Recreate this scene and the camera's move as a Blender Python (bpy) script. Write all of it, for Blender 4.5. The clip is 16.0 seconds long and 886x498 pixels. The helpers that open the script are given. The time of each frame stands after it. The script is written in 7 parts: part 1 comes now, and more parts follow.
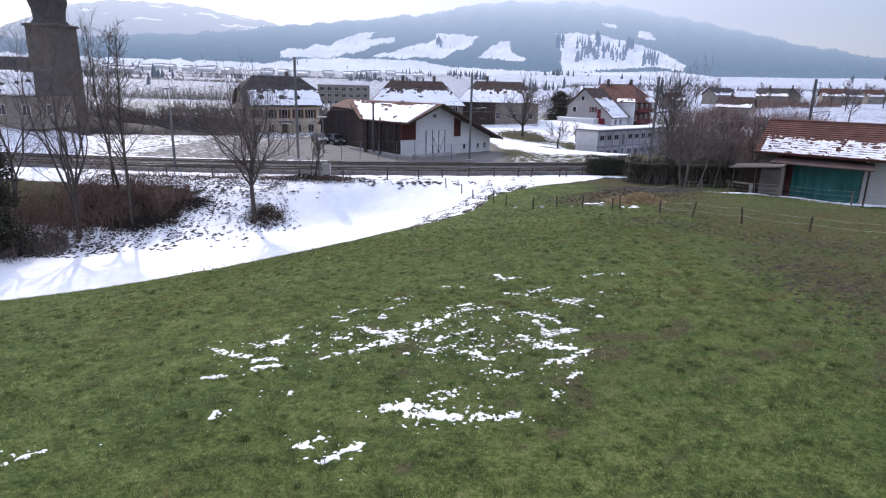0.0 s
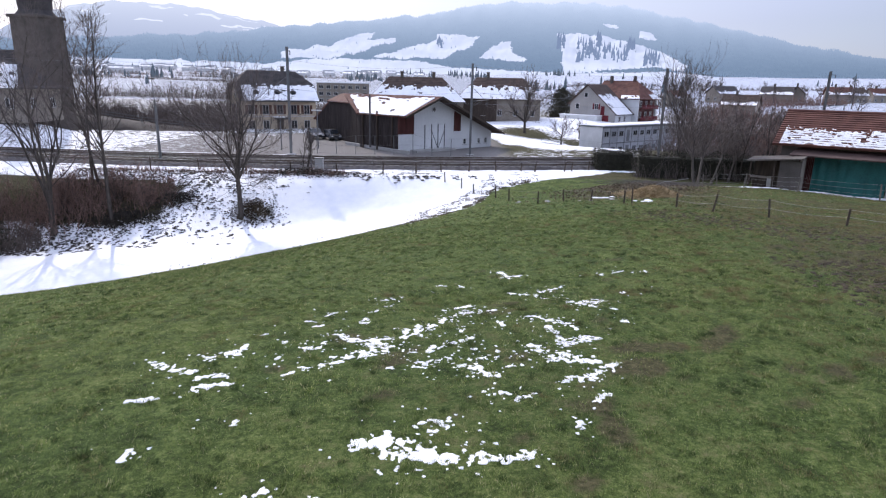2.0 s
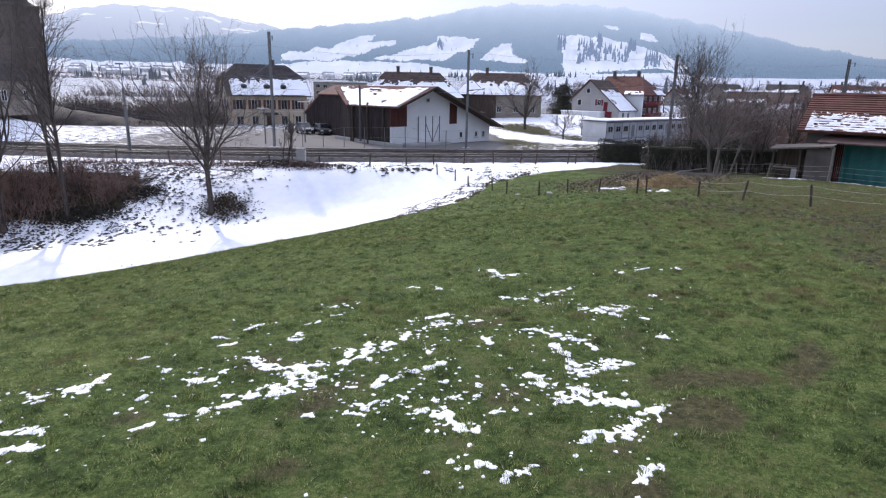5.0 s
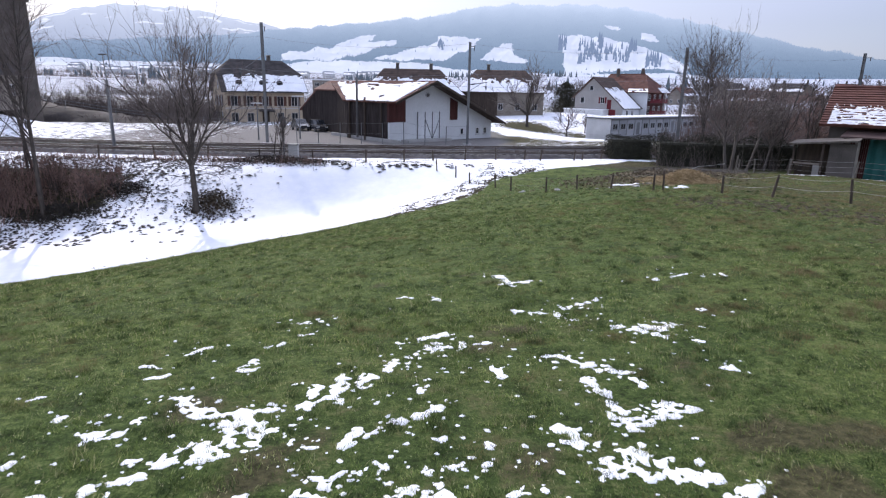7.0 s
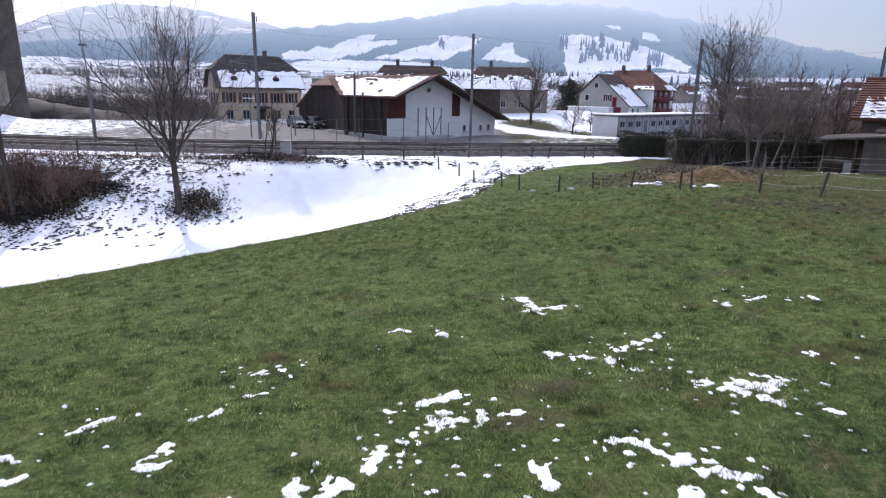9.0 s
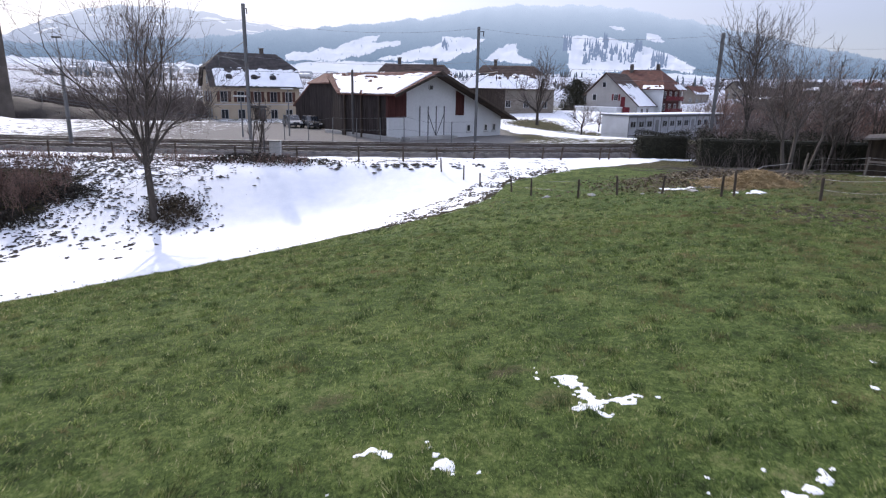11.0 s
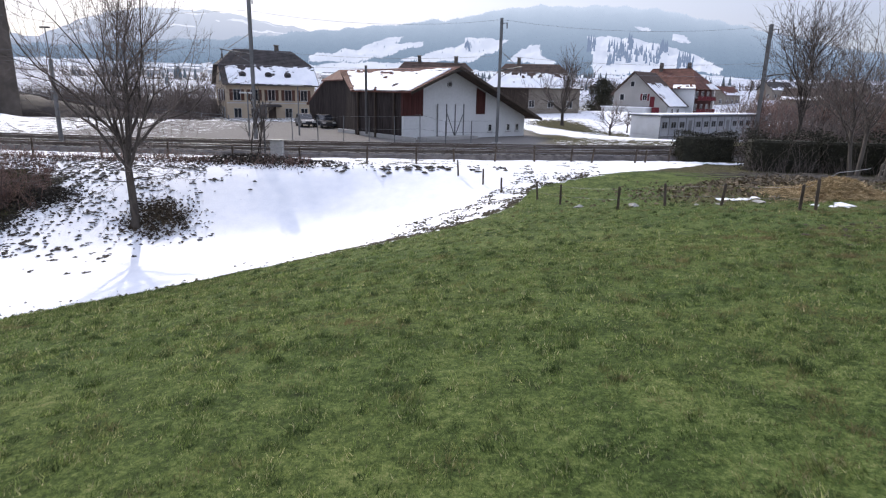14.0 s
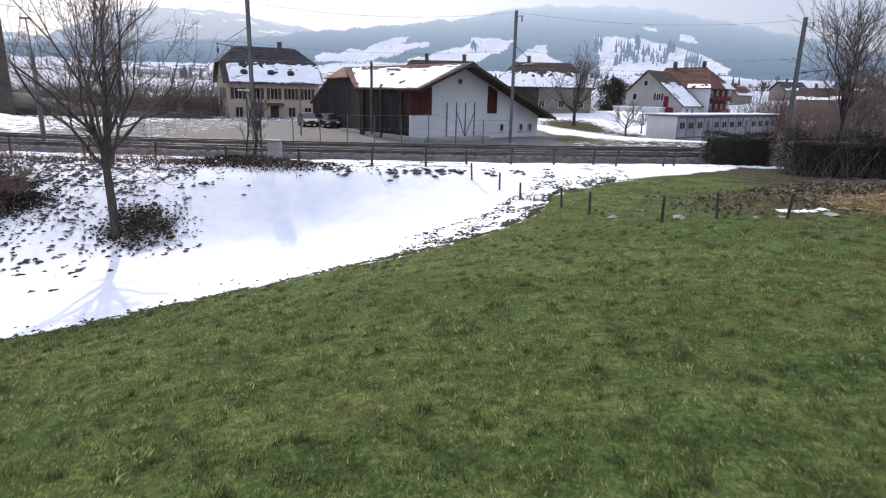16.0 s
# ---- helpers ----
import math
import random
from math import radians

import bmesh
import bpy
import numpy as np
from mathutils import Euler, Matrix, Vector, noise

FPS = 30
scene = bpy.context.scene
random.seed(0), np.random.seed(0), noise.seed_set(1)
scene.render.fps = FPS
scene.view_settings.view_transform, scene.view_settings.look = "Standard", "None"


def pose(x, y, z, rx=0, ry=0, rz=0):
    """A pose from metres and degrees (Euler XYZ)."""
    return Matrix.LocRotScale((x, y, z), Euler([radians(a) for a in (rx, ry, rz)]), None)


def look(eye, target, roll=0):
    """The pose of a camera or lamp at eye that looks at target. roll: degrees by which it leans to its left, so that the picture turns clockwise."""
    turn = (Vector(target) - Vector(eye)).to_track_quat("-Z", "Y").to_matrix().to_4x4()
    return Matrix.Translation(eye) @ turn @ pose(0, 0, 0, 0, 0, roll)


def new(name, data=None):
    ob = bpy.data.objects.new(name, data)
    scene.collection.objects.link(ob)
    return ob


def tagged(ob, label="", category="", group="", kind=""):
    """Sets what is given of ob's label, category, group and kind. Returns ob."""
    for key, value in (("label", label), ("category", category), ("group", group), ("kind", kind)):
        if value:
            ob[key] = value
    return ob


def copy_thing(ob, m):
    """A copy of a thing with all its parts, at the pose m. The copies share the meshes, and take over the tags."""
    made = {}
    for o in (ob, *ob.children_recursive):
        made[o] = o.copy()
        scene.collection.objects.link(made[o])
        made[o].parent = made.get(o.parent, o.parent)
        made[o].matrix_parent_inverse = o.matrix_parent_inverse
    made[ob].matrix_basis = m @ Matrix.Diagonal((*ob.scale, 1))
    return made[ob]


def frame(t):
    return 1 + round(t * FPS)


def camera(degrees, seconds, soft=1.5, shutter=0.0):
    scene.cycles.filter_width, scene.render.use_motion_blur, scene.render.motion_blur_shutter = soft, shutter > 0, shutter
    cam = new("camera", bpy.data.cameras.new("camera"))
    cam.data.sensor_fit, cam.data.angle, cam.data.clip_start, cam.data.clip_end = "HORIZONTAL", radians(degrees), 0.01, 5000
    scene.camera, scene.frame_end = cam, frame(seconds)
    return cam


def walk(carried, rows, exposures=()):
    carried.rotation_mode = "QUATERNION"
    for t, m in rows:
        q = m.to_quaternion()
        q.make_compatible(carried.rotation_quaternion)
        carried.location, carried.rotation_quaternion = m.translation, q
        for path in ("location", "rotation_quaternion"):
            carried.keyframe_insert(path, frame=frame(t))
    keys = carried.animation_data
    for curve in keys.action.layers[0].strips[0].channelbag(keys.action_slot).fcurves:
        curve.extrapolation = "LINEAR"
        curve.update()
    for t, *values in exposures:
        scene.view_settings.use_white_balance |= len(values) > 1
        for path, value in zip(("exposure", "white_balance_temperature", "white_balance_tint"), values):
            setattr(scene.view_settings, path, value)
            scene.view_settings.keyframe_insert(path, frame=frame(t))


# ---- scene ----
cam = camera(73.0, 16, soft=1.2, shutter=0.4)
PATH = [
    (0, (0.082, -2.076, 8.689), (0.089, 0.145, 8.091), 1.3),
    (0.5, (0.137, -1.374, 8.435), (0.143, 0.846, 7.837), 1.3),
    (1, (0.174, -0.615, 8.142), (0.179, 1.605, 7.545), 1.3),
    (1.5, (0.221, 0.068, 7.922), (0.227, 2.288, 7.325), 1.3),
    (2, (0.277, 0.929, 7.624), (0.281, 3.151, 7.029), 1.3),
    (2.5, (0.377, 1.705, 7.370), (0.382, 3.927, 6.776), 1.3),
    (3, (0.493, 2.507, 7.078), (0.496, 4.730, 6.486), 1.2),
    (3.5, (0.642, 3.204, 6.887), (0.645, 5.427, 6.294), 1.2),
    (4, (0.854, 3.969, 6.598), (0.854, 6.192, 6.009), 1.1),
    (6.5, (1.089, 7.385, 5.622), (1.087, 9.609, 5.037), 1.2),
    (7, (1.080, 8.059, 5.459), (1.078, 10.283, 4.874), 1.2),
    (7.5, (1.052, 8.822, 5.281), (1.050, 11.046, 4.695), 1.1),
    (8, (1.033, 9.600, 5.120), (1.029, 11.824, 4.536), 1.1),
    (8.5, (0.990, 10.418, 5.008), (0.987, 12.643, 4.423), 1.2),
    (9, (0.963, 11.192, 4.919), (0.958, 13.416, 4.333), 1.2),
    (11.5, (0.944, 15.964, 4.461), (0.917, 18.190, 3.880), 1.2),
    (12, (0.999, 16.639, 4.415), (0.948, 18.865, 3.834), 1.3),
    (12.5, (1.092, 17.273, 4.367), (1.022, 19.497, 3.785), 1.3),
    (13, (1.168, 17.976, 4.288), (1.087, 20.200, 3.708), 1.4),
    (13.5, (1.210, 18.685, 4.224), (1.120, 20.908, 3.643), 1.3),
    (14, (1.168, 19.420, 4.138), (1.072, 21.643, 3.559), 1.3),
    (14.5, (1.064, 20.117, 4.084), (0.961, 22.340, 3.504), 1.3),
    (15, (0.938, 20.890, 4.027), (0.833, 23.114, 3.449), 1.4),
    (15.5, (0.813, 21.721, 3.974), (0.700, 23.944, 3.396), 1.4),
    (16, (0.643, 22.680, 3.916), (0.527, 24.903, 3.337), 1.4),
]
walk(cam, [(t, look(eye, target, roll)) for t, eye, target, roll in PATH], [(0.0, 0.38, 6480, 15.5), (9.2, 0.38, 6480, 15.5), (12.0, 0.38, 6720, 14.0), (16.0, 0.36, 6880, 12.0)])

# ---- light ----
SUN_AZ, SUN_EL = radians(-28.0), radians(34.0)          # azimuth from +y towards +x
sun = new("sun", bpy.data.lights.new("sun", "SUN"))
sun.data.energy, sun.data.angle, sun.data.color = 2.30, radians(0.9), (1.0, 0.95, 0.88)
sun.matrix_world = look((0, 0, 60), (-60 * math.sin(SUN_AZ) * math.cos(SUN_EL), -60 * math.cos(SUN_AZ) * math.cos(SUN_EL), 60 - 60 * math.sin(SUN_EL)))

world = bpy.data.worlds.new("world")
scene.world = world
world.use_nodes = True
wt = world.node_tree
wt.nodes.clear()
w_out, w_bg = wt.nodes.new("ShaderNodeOutputWorld"), wt.nodes.new("ShaderNodeBackground")
w_sky, w_mix, w_noise, w_ramp = (wt.nodes.new(k) for k in ("ShaderNodeTexSky", "ShaderNodeMix", "ShaderNodeTexNoise", "ShaderNodeValToRGB"))
w_co, w_map = wt.nodes.new("ShaderNodeTexCoord"), wt.nodes.new("ShaderNodeMapping")
w_sky.sky_type, w_sky.sun_disc = "NISHITA", False
w_sky.sun_elevation, w_sky.sun_rotation = SUN_EL, SUN_AZ
w_sky.altitude, w_sky.dust_density, w_sky.air_density = 750, 3.0, 1.0
w_map.inputs["Scale"].default_value = (1.2, 1.2, 4.0)
w_noise.inputs["Scale"].default_value, w_noise.inputs["Detail"].default_value = 1.6, 5
w_ramp.color_ramp.elements[0].position, w_ramp.color_ramp.elements[0].color = 0.30, (0.45, 0.45, 0.45, 1)
w_ramp.color_ramp.elements[1].position, w_ramp.color_ramp.elements[1].color = 0.72, (0.86, 0.86, 0.86, 1)
w_mix.data_type = "RGBA"
# thin high cloud over the blue, brighter overhead than at the horizon
w_sep, w_high = wt.nodes.new("ShaderNodeSeparateXYZ"), wt.nodes.new("ShaderNodeValToRGB")
w_high.color_ramp.elements[0].position, w_high.color_ramp.elements[0].color = 0.10, (0.60, 0.66, 0.84, 1)
w_high.color_ramp.elements[1].position, w_high.color_ramp.elements[1].color = 0.55, (1.16, 1.29, 1.66, 1)
w_gain = wt.nodes.new("ShaderNodeVectorMath")
w_gain.operation = "SCALE"
w_gain.inputs["Scale"].default_value = 10.0
wt.links.new(w_co.outputs["Generated"], w_sep.inputs[0])
wt.links.new(w_sep.outputs["Z"], w_high.inputs["Fac"])
w_dot, w_glow, w_part = wt.nodes.new("ShaderNodeVectorMath"), wt.nodes.new("ShaderNodeValToRGB"), wt.nodes.new("ShaderNodeMapRange")
w_dot.operation = "DOT_PRODUCT"
w_dot.inputs[1].default_value = (math.sin(SUN_AZ) * math.cos(SUN_EL), math.cos(SUN_AZ) * math.cos(SUN_EL), math.sin(SUN_EL))
w_part.inputs["From Min"].default_value, w_part.inputs["From Max"].default_value = -1.0, 1.0
glow = w_glow.color_ramp.elements
for at, level in ((0.60, 0.78), (0.70, 0.76), (0.86, 0.97)):
    glow.new(at)
for k, (at, level) in zip(glow, ((0.0, 1.0), (0.60, 0.74), (0.70, 0.66), (0.86, 0.90), (0.95, 1.16))):
    k.position, k.color = at, (level * (0.95 if level < 0.8 else 1.0), level, level + (0.05 if level < 0.8 else 0.02), 1)
w_mul = wt.nodes.new("ShaderNodeVectorMath")
w_mul.operation = "MULTIPLY"
wt.links.new(w_co.outputs["Generated"], w_dot.inputs[0])
wt.links.new(w_dot.outputs["Value"], w_part.inputs["Value"])
wt.links.new(w_part.outputs[0], w_glow.inputs["Fac"])
wt.links.new(w_high.outputs["Color"], w_mul.inputs[0])
wt.links.new(w_glow.outputs["Color"], w_mul.inputs[1])
wt.links.new(w_mul.outputs[0], w_gain.inputs[0])
wt.links.new(w_gain.outputs[0], w_mix.inputs[7])
wt.links.new(w_co.outputs["Generated"], w_map.inputs["Vector"])
wt.links.new(w_map.outputs[0], w_noise.inputs["Vector"])
wt.links.new(w_noise.outputs["Fac"], w_ramp.inputs["Fac"])
wt.links.new(w_ramp.outputs["Color"], w_mix.inputs[0])
wt.links.new(w_sky.outputs["Color"], w_mix.inputs[6])
wt.links.new(w_mix.outputs[2], w_bg.inputs["Color"])
w_bg.inputs["Strength"].default_value = 0.10
wt.links.new(w_bg.outputs[0], w_out.inputs["Surface"])


# ---- materials ----
def shader(name, rough=0.9, spec=0.3, metal=0.0):
    m = bpy.data.materials.new(name)
    m.use_nodes = True
    b = m.node_tree.nodes["Principled BSDF"]
    b.inputs["Roughness"].default_value, b.inputs["Specular IOR Level"].default_value, b.inputs["Metallic"].default_value = rough, spec, metal
    return m, m.node_tree, b


def node(t, kind, links=(), **values):
    """A node with its input values by name; links: (input name, source socket)."""
    n = t.nodes.new("ShaderNode" + kind)
    for key, v in values.items():
        n.inputs[key.replace("_", " ")].default_value = v
    for key, src in links:
        t.links.new(src, n.inputs[key])
    return n


def ramp(t, src, stops):
    r = t.nodes.new("ShaderNodeValToRGB")
    e = r.color_ramp.elements
    while len(e) < len(stops):
        e.new(0.5)
    for k, (p, c) in zip(e, stops):
        k.position, k.color = p, (*c, 1)
    t.links.new(src, r.inputs["Fac"])
    return r.outputs["Color"]


def mixc(t, fac, a, b, blend="MIX"):
    n = t.nodes.new("ShaderNodeMix")
    n.data_type, n.blend_type = "RGBA", blend
    for i, s in ((0, fac), (6, a), (7, b)):
        if isinstance(s, (int, float)):
            n.inputs[i].default_value = s
        elif isinstance(s, tuple):
            n.inputs[i].default_value = (*s, 1)
        else:
            t.links.new(s, n.inputs[i])
    return n.outputs[2]


def math_node(t, op, a, b=0.5):
    n = t.nodes.new("ShaderNodeMath")
    n.operation = op
    for i, s in enumerate((a, b)):
        if isinstance(s, (int, float)):
            n.inputs[i].default_value = s
        else:
            t.links.new(s, n.inputs[i])
    return n.outputs[0]


def bump(t, b, src, dist, strength=0.6):
    n = node(t, "Bump", [("Height", src)], Strength=strength, Distance=dist)
    t.links.new(n.outputs[0], b.inputs["Normal"])


def plain(name, dark, light, scale=3.0, rough=0.85, spec=0.3, metal=0.0, relief=0.01, stretch=(1, 1, 1), fine=18.0, jitter=0.25):
    """Weathered surface: two scales of noise between two colours, a little change from piece to piece, fine relief."""
    m, t, b = shader(name, rough, spec, metal)
    co = node(t, "TexCoord").outputs["Object"]
    mp = node(t, "Mapping", [("Vector", co)], Scale=stretch).outputs[0]
    big = node(t, "TexNoise", [("Vector", mp)], Scale=scale * 0.35, Detail=4).outputs["Fac"]
    small = node(t, "TexNoise", [("Vector", mp)], Scale=scale * fine * 0.3, Detail=5).outputs["Fac"]
    s = math_node(t, "ADD", math_node(t, "MULTIPLY", big, 0.6), math_node(t, "MULTIPLY", small, 0.4))
    c = ramp(t, s, [(0.36, dark), (0.64, light)])
    rnd = node(t, "ObjectInfo").outputs["Random"]
    v = math_node(t, "ADD", math_node(t, "MULTIPLY", rnd, jitter), 1 - jitter / 2)
    hsv = node(t, "HueSaturation", [("Color", c), ("Value", v)])
    t.links.new(hsv.outputs[0], b.inputs["Base Color"])
    if relief:
        bump(t, b, small, relief)
    return m


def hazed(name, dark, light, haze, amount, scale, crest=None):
    """Far slope as through kilometres of bright winter air: haze painted in as emission over the surface, thicker
    towards a cloudy crest.
    """
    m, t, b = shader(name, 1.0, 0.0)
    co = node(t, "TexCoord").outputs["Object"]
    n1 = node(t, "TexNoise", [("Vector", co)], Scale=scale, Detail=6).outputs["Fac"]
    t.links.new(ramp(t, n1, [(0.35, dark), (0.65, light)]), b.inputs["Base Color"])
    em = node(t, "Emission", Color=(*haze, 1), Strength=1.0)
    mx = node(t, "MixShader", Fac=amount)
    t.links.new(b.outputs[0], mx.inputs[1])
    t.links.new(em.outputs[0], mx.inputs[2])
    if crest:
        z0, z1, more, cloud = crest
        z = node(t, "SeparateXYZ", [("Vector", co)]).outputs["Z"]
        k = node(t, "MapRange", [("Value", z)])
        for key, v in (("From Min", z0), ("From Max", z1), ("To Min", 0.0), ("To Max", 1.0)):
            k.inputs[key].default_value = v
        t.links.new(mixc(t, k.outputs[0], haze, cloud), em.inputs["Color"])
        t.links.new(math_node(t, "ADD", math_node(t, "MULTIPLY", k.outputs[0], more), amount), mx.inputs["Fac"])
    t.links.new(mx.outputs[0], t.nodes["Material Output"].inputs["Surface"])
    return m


def ground_material():
    m, t, b = shader("ground", 0.95, 0.12)
    co = node(t, "TexCoord").outputs["Object"]
    snow_at = node(t, "Attribute")
    snow_at.attribute_name = "snow"
    yard_at = node(t, "Attribute")
    yard_at.attribute_name = "yard"
    dry_at = node(t, "Attribute")
    dry_at.attribute_name = "dry"
    n_big = node(t, "TexNoise", [("Vector", co)], Scale=0.16, Detail=4).outputs["Fac"]
    n_mid = node(t, "TexNoise", [("Vector", co)], Scale=1.3, Detail=6, Roughness=0.65).outputs["Fac"]
    n_fin = node(t, "TexNoise", [("Vector", co)], Scale=9.0, Detail=6, Roughness=0.7).outputs["Fac"]
    n_blade = node(t, "TexNoise", [("Vector", co)], Scale=34.0, Detail=4, Roughness=0.75).outputs["Fac"]
    mixn = math_node(t, "ADD", math_node(t, "MULTIPLY", n_mid, 0.28), math_node(t, "ADD", math_node(t, "MULTIPLY", n_fin, 0.37), math_node(t, "MULTIPLY", n_blade, 0.35)))
    grass = ramp(t, mixn, [(0.40, (0.014, 0.021, 0.007)), (0.48, (0.048, 0.074, 0.021)), (0.54, (0.098, 0.134, 0.040)), (0.62, (0.210, 0.222, 0.102))])
    tint = ramp(t, n_big, [(0.35, (0.85, 0.90, 0.80)), (0.65, (1.12, 1.05, 0.95))])
    grass = mixc(t, 1.0, grass, tint, "MULTIPLY")
    straw = ramp(t, n_fin, [(0.35, (0.030, 0.024, 0.014)), (0.6, (0.082, 0.065, 0.037)), (0.75, (0.16, 0.132, 0.076))])
    patch = math_node(t, "ADD", dry_at.outputs["Fac"], math_node(t, "MULTIPLY", math_node(t, "SUBTRACT", math_node(t, "ADD", math_node(t, "MULTIPLY", n_mid, 0.7), math_node(t, "MULTIPLY", n_fin, 0.5)), 0.6), 2.4))
    earth = mixc(t, ramp(t, patch, [(0.30, (0, 0, 0)), (0.75, (0.8, 0.8, 0.8))]), grass, straw)
    paving = ramp(t, n_fin, [(0.3, (0.15, 0.140, 0.130)), (0.7, (0.24, 0.225, 0.208))])
    earth = mixc(t, yard_at.outputs["Fac"], earth, paving)
    ragged = math_node(t, "ADD", snow_at.outputs["Fac"], math_node(t, "MULTIPLY", math_node(t, "SUBTRACT", math_node(t, "ADD", math_node(t, "MULTIPLY", n_mid, 0.6), math_node(t, "MULTIPLY", n_fin, 0.4)), 0.5), 1.5))
    s_mask = ramp(t, ragged, [(0.47, (0, 0, 0)), (0.53, (1, 1, 1))])
    snowc = ramp(t, n_mid, [(0.3, (0.78, 0.79, 0.82)), (0.7, (0.88, 0.88, 0.89))])
    haze_at = node(t, "Attribute")
    haze_at.attribute_name = "old"
    snowc = mixc(t, haze_at.outputs["Fac"], snowc, ramp(t, n_big, [(0.3, (0.42, 0.46, 0.55)), (0.7, (0.56, 0.59, 0.66))]))   # distance haze painted into the valley snow as a blue-grey tint
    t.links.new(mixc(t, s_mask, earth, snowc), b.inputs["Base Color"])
    rough = math_node(t, "SUBTRACT", 0.97, math_node(t, "MULTIPLY", s_mask, 0.25))
    t.links.new(rough, b.inputs["Roughness"])
    h = math_node(t, "ADD", math_node(t, "MULTIPLY", n_fin, math_node(t, "SUBTRACT", 1.0, math_node(t, "MULTIPLY", s_mask, 0.75))), math_node(t, "MULTIPLY", s_mask, 0.5))
    bump(t, b, h, 0.10, 0.7)
    return m


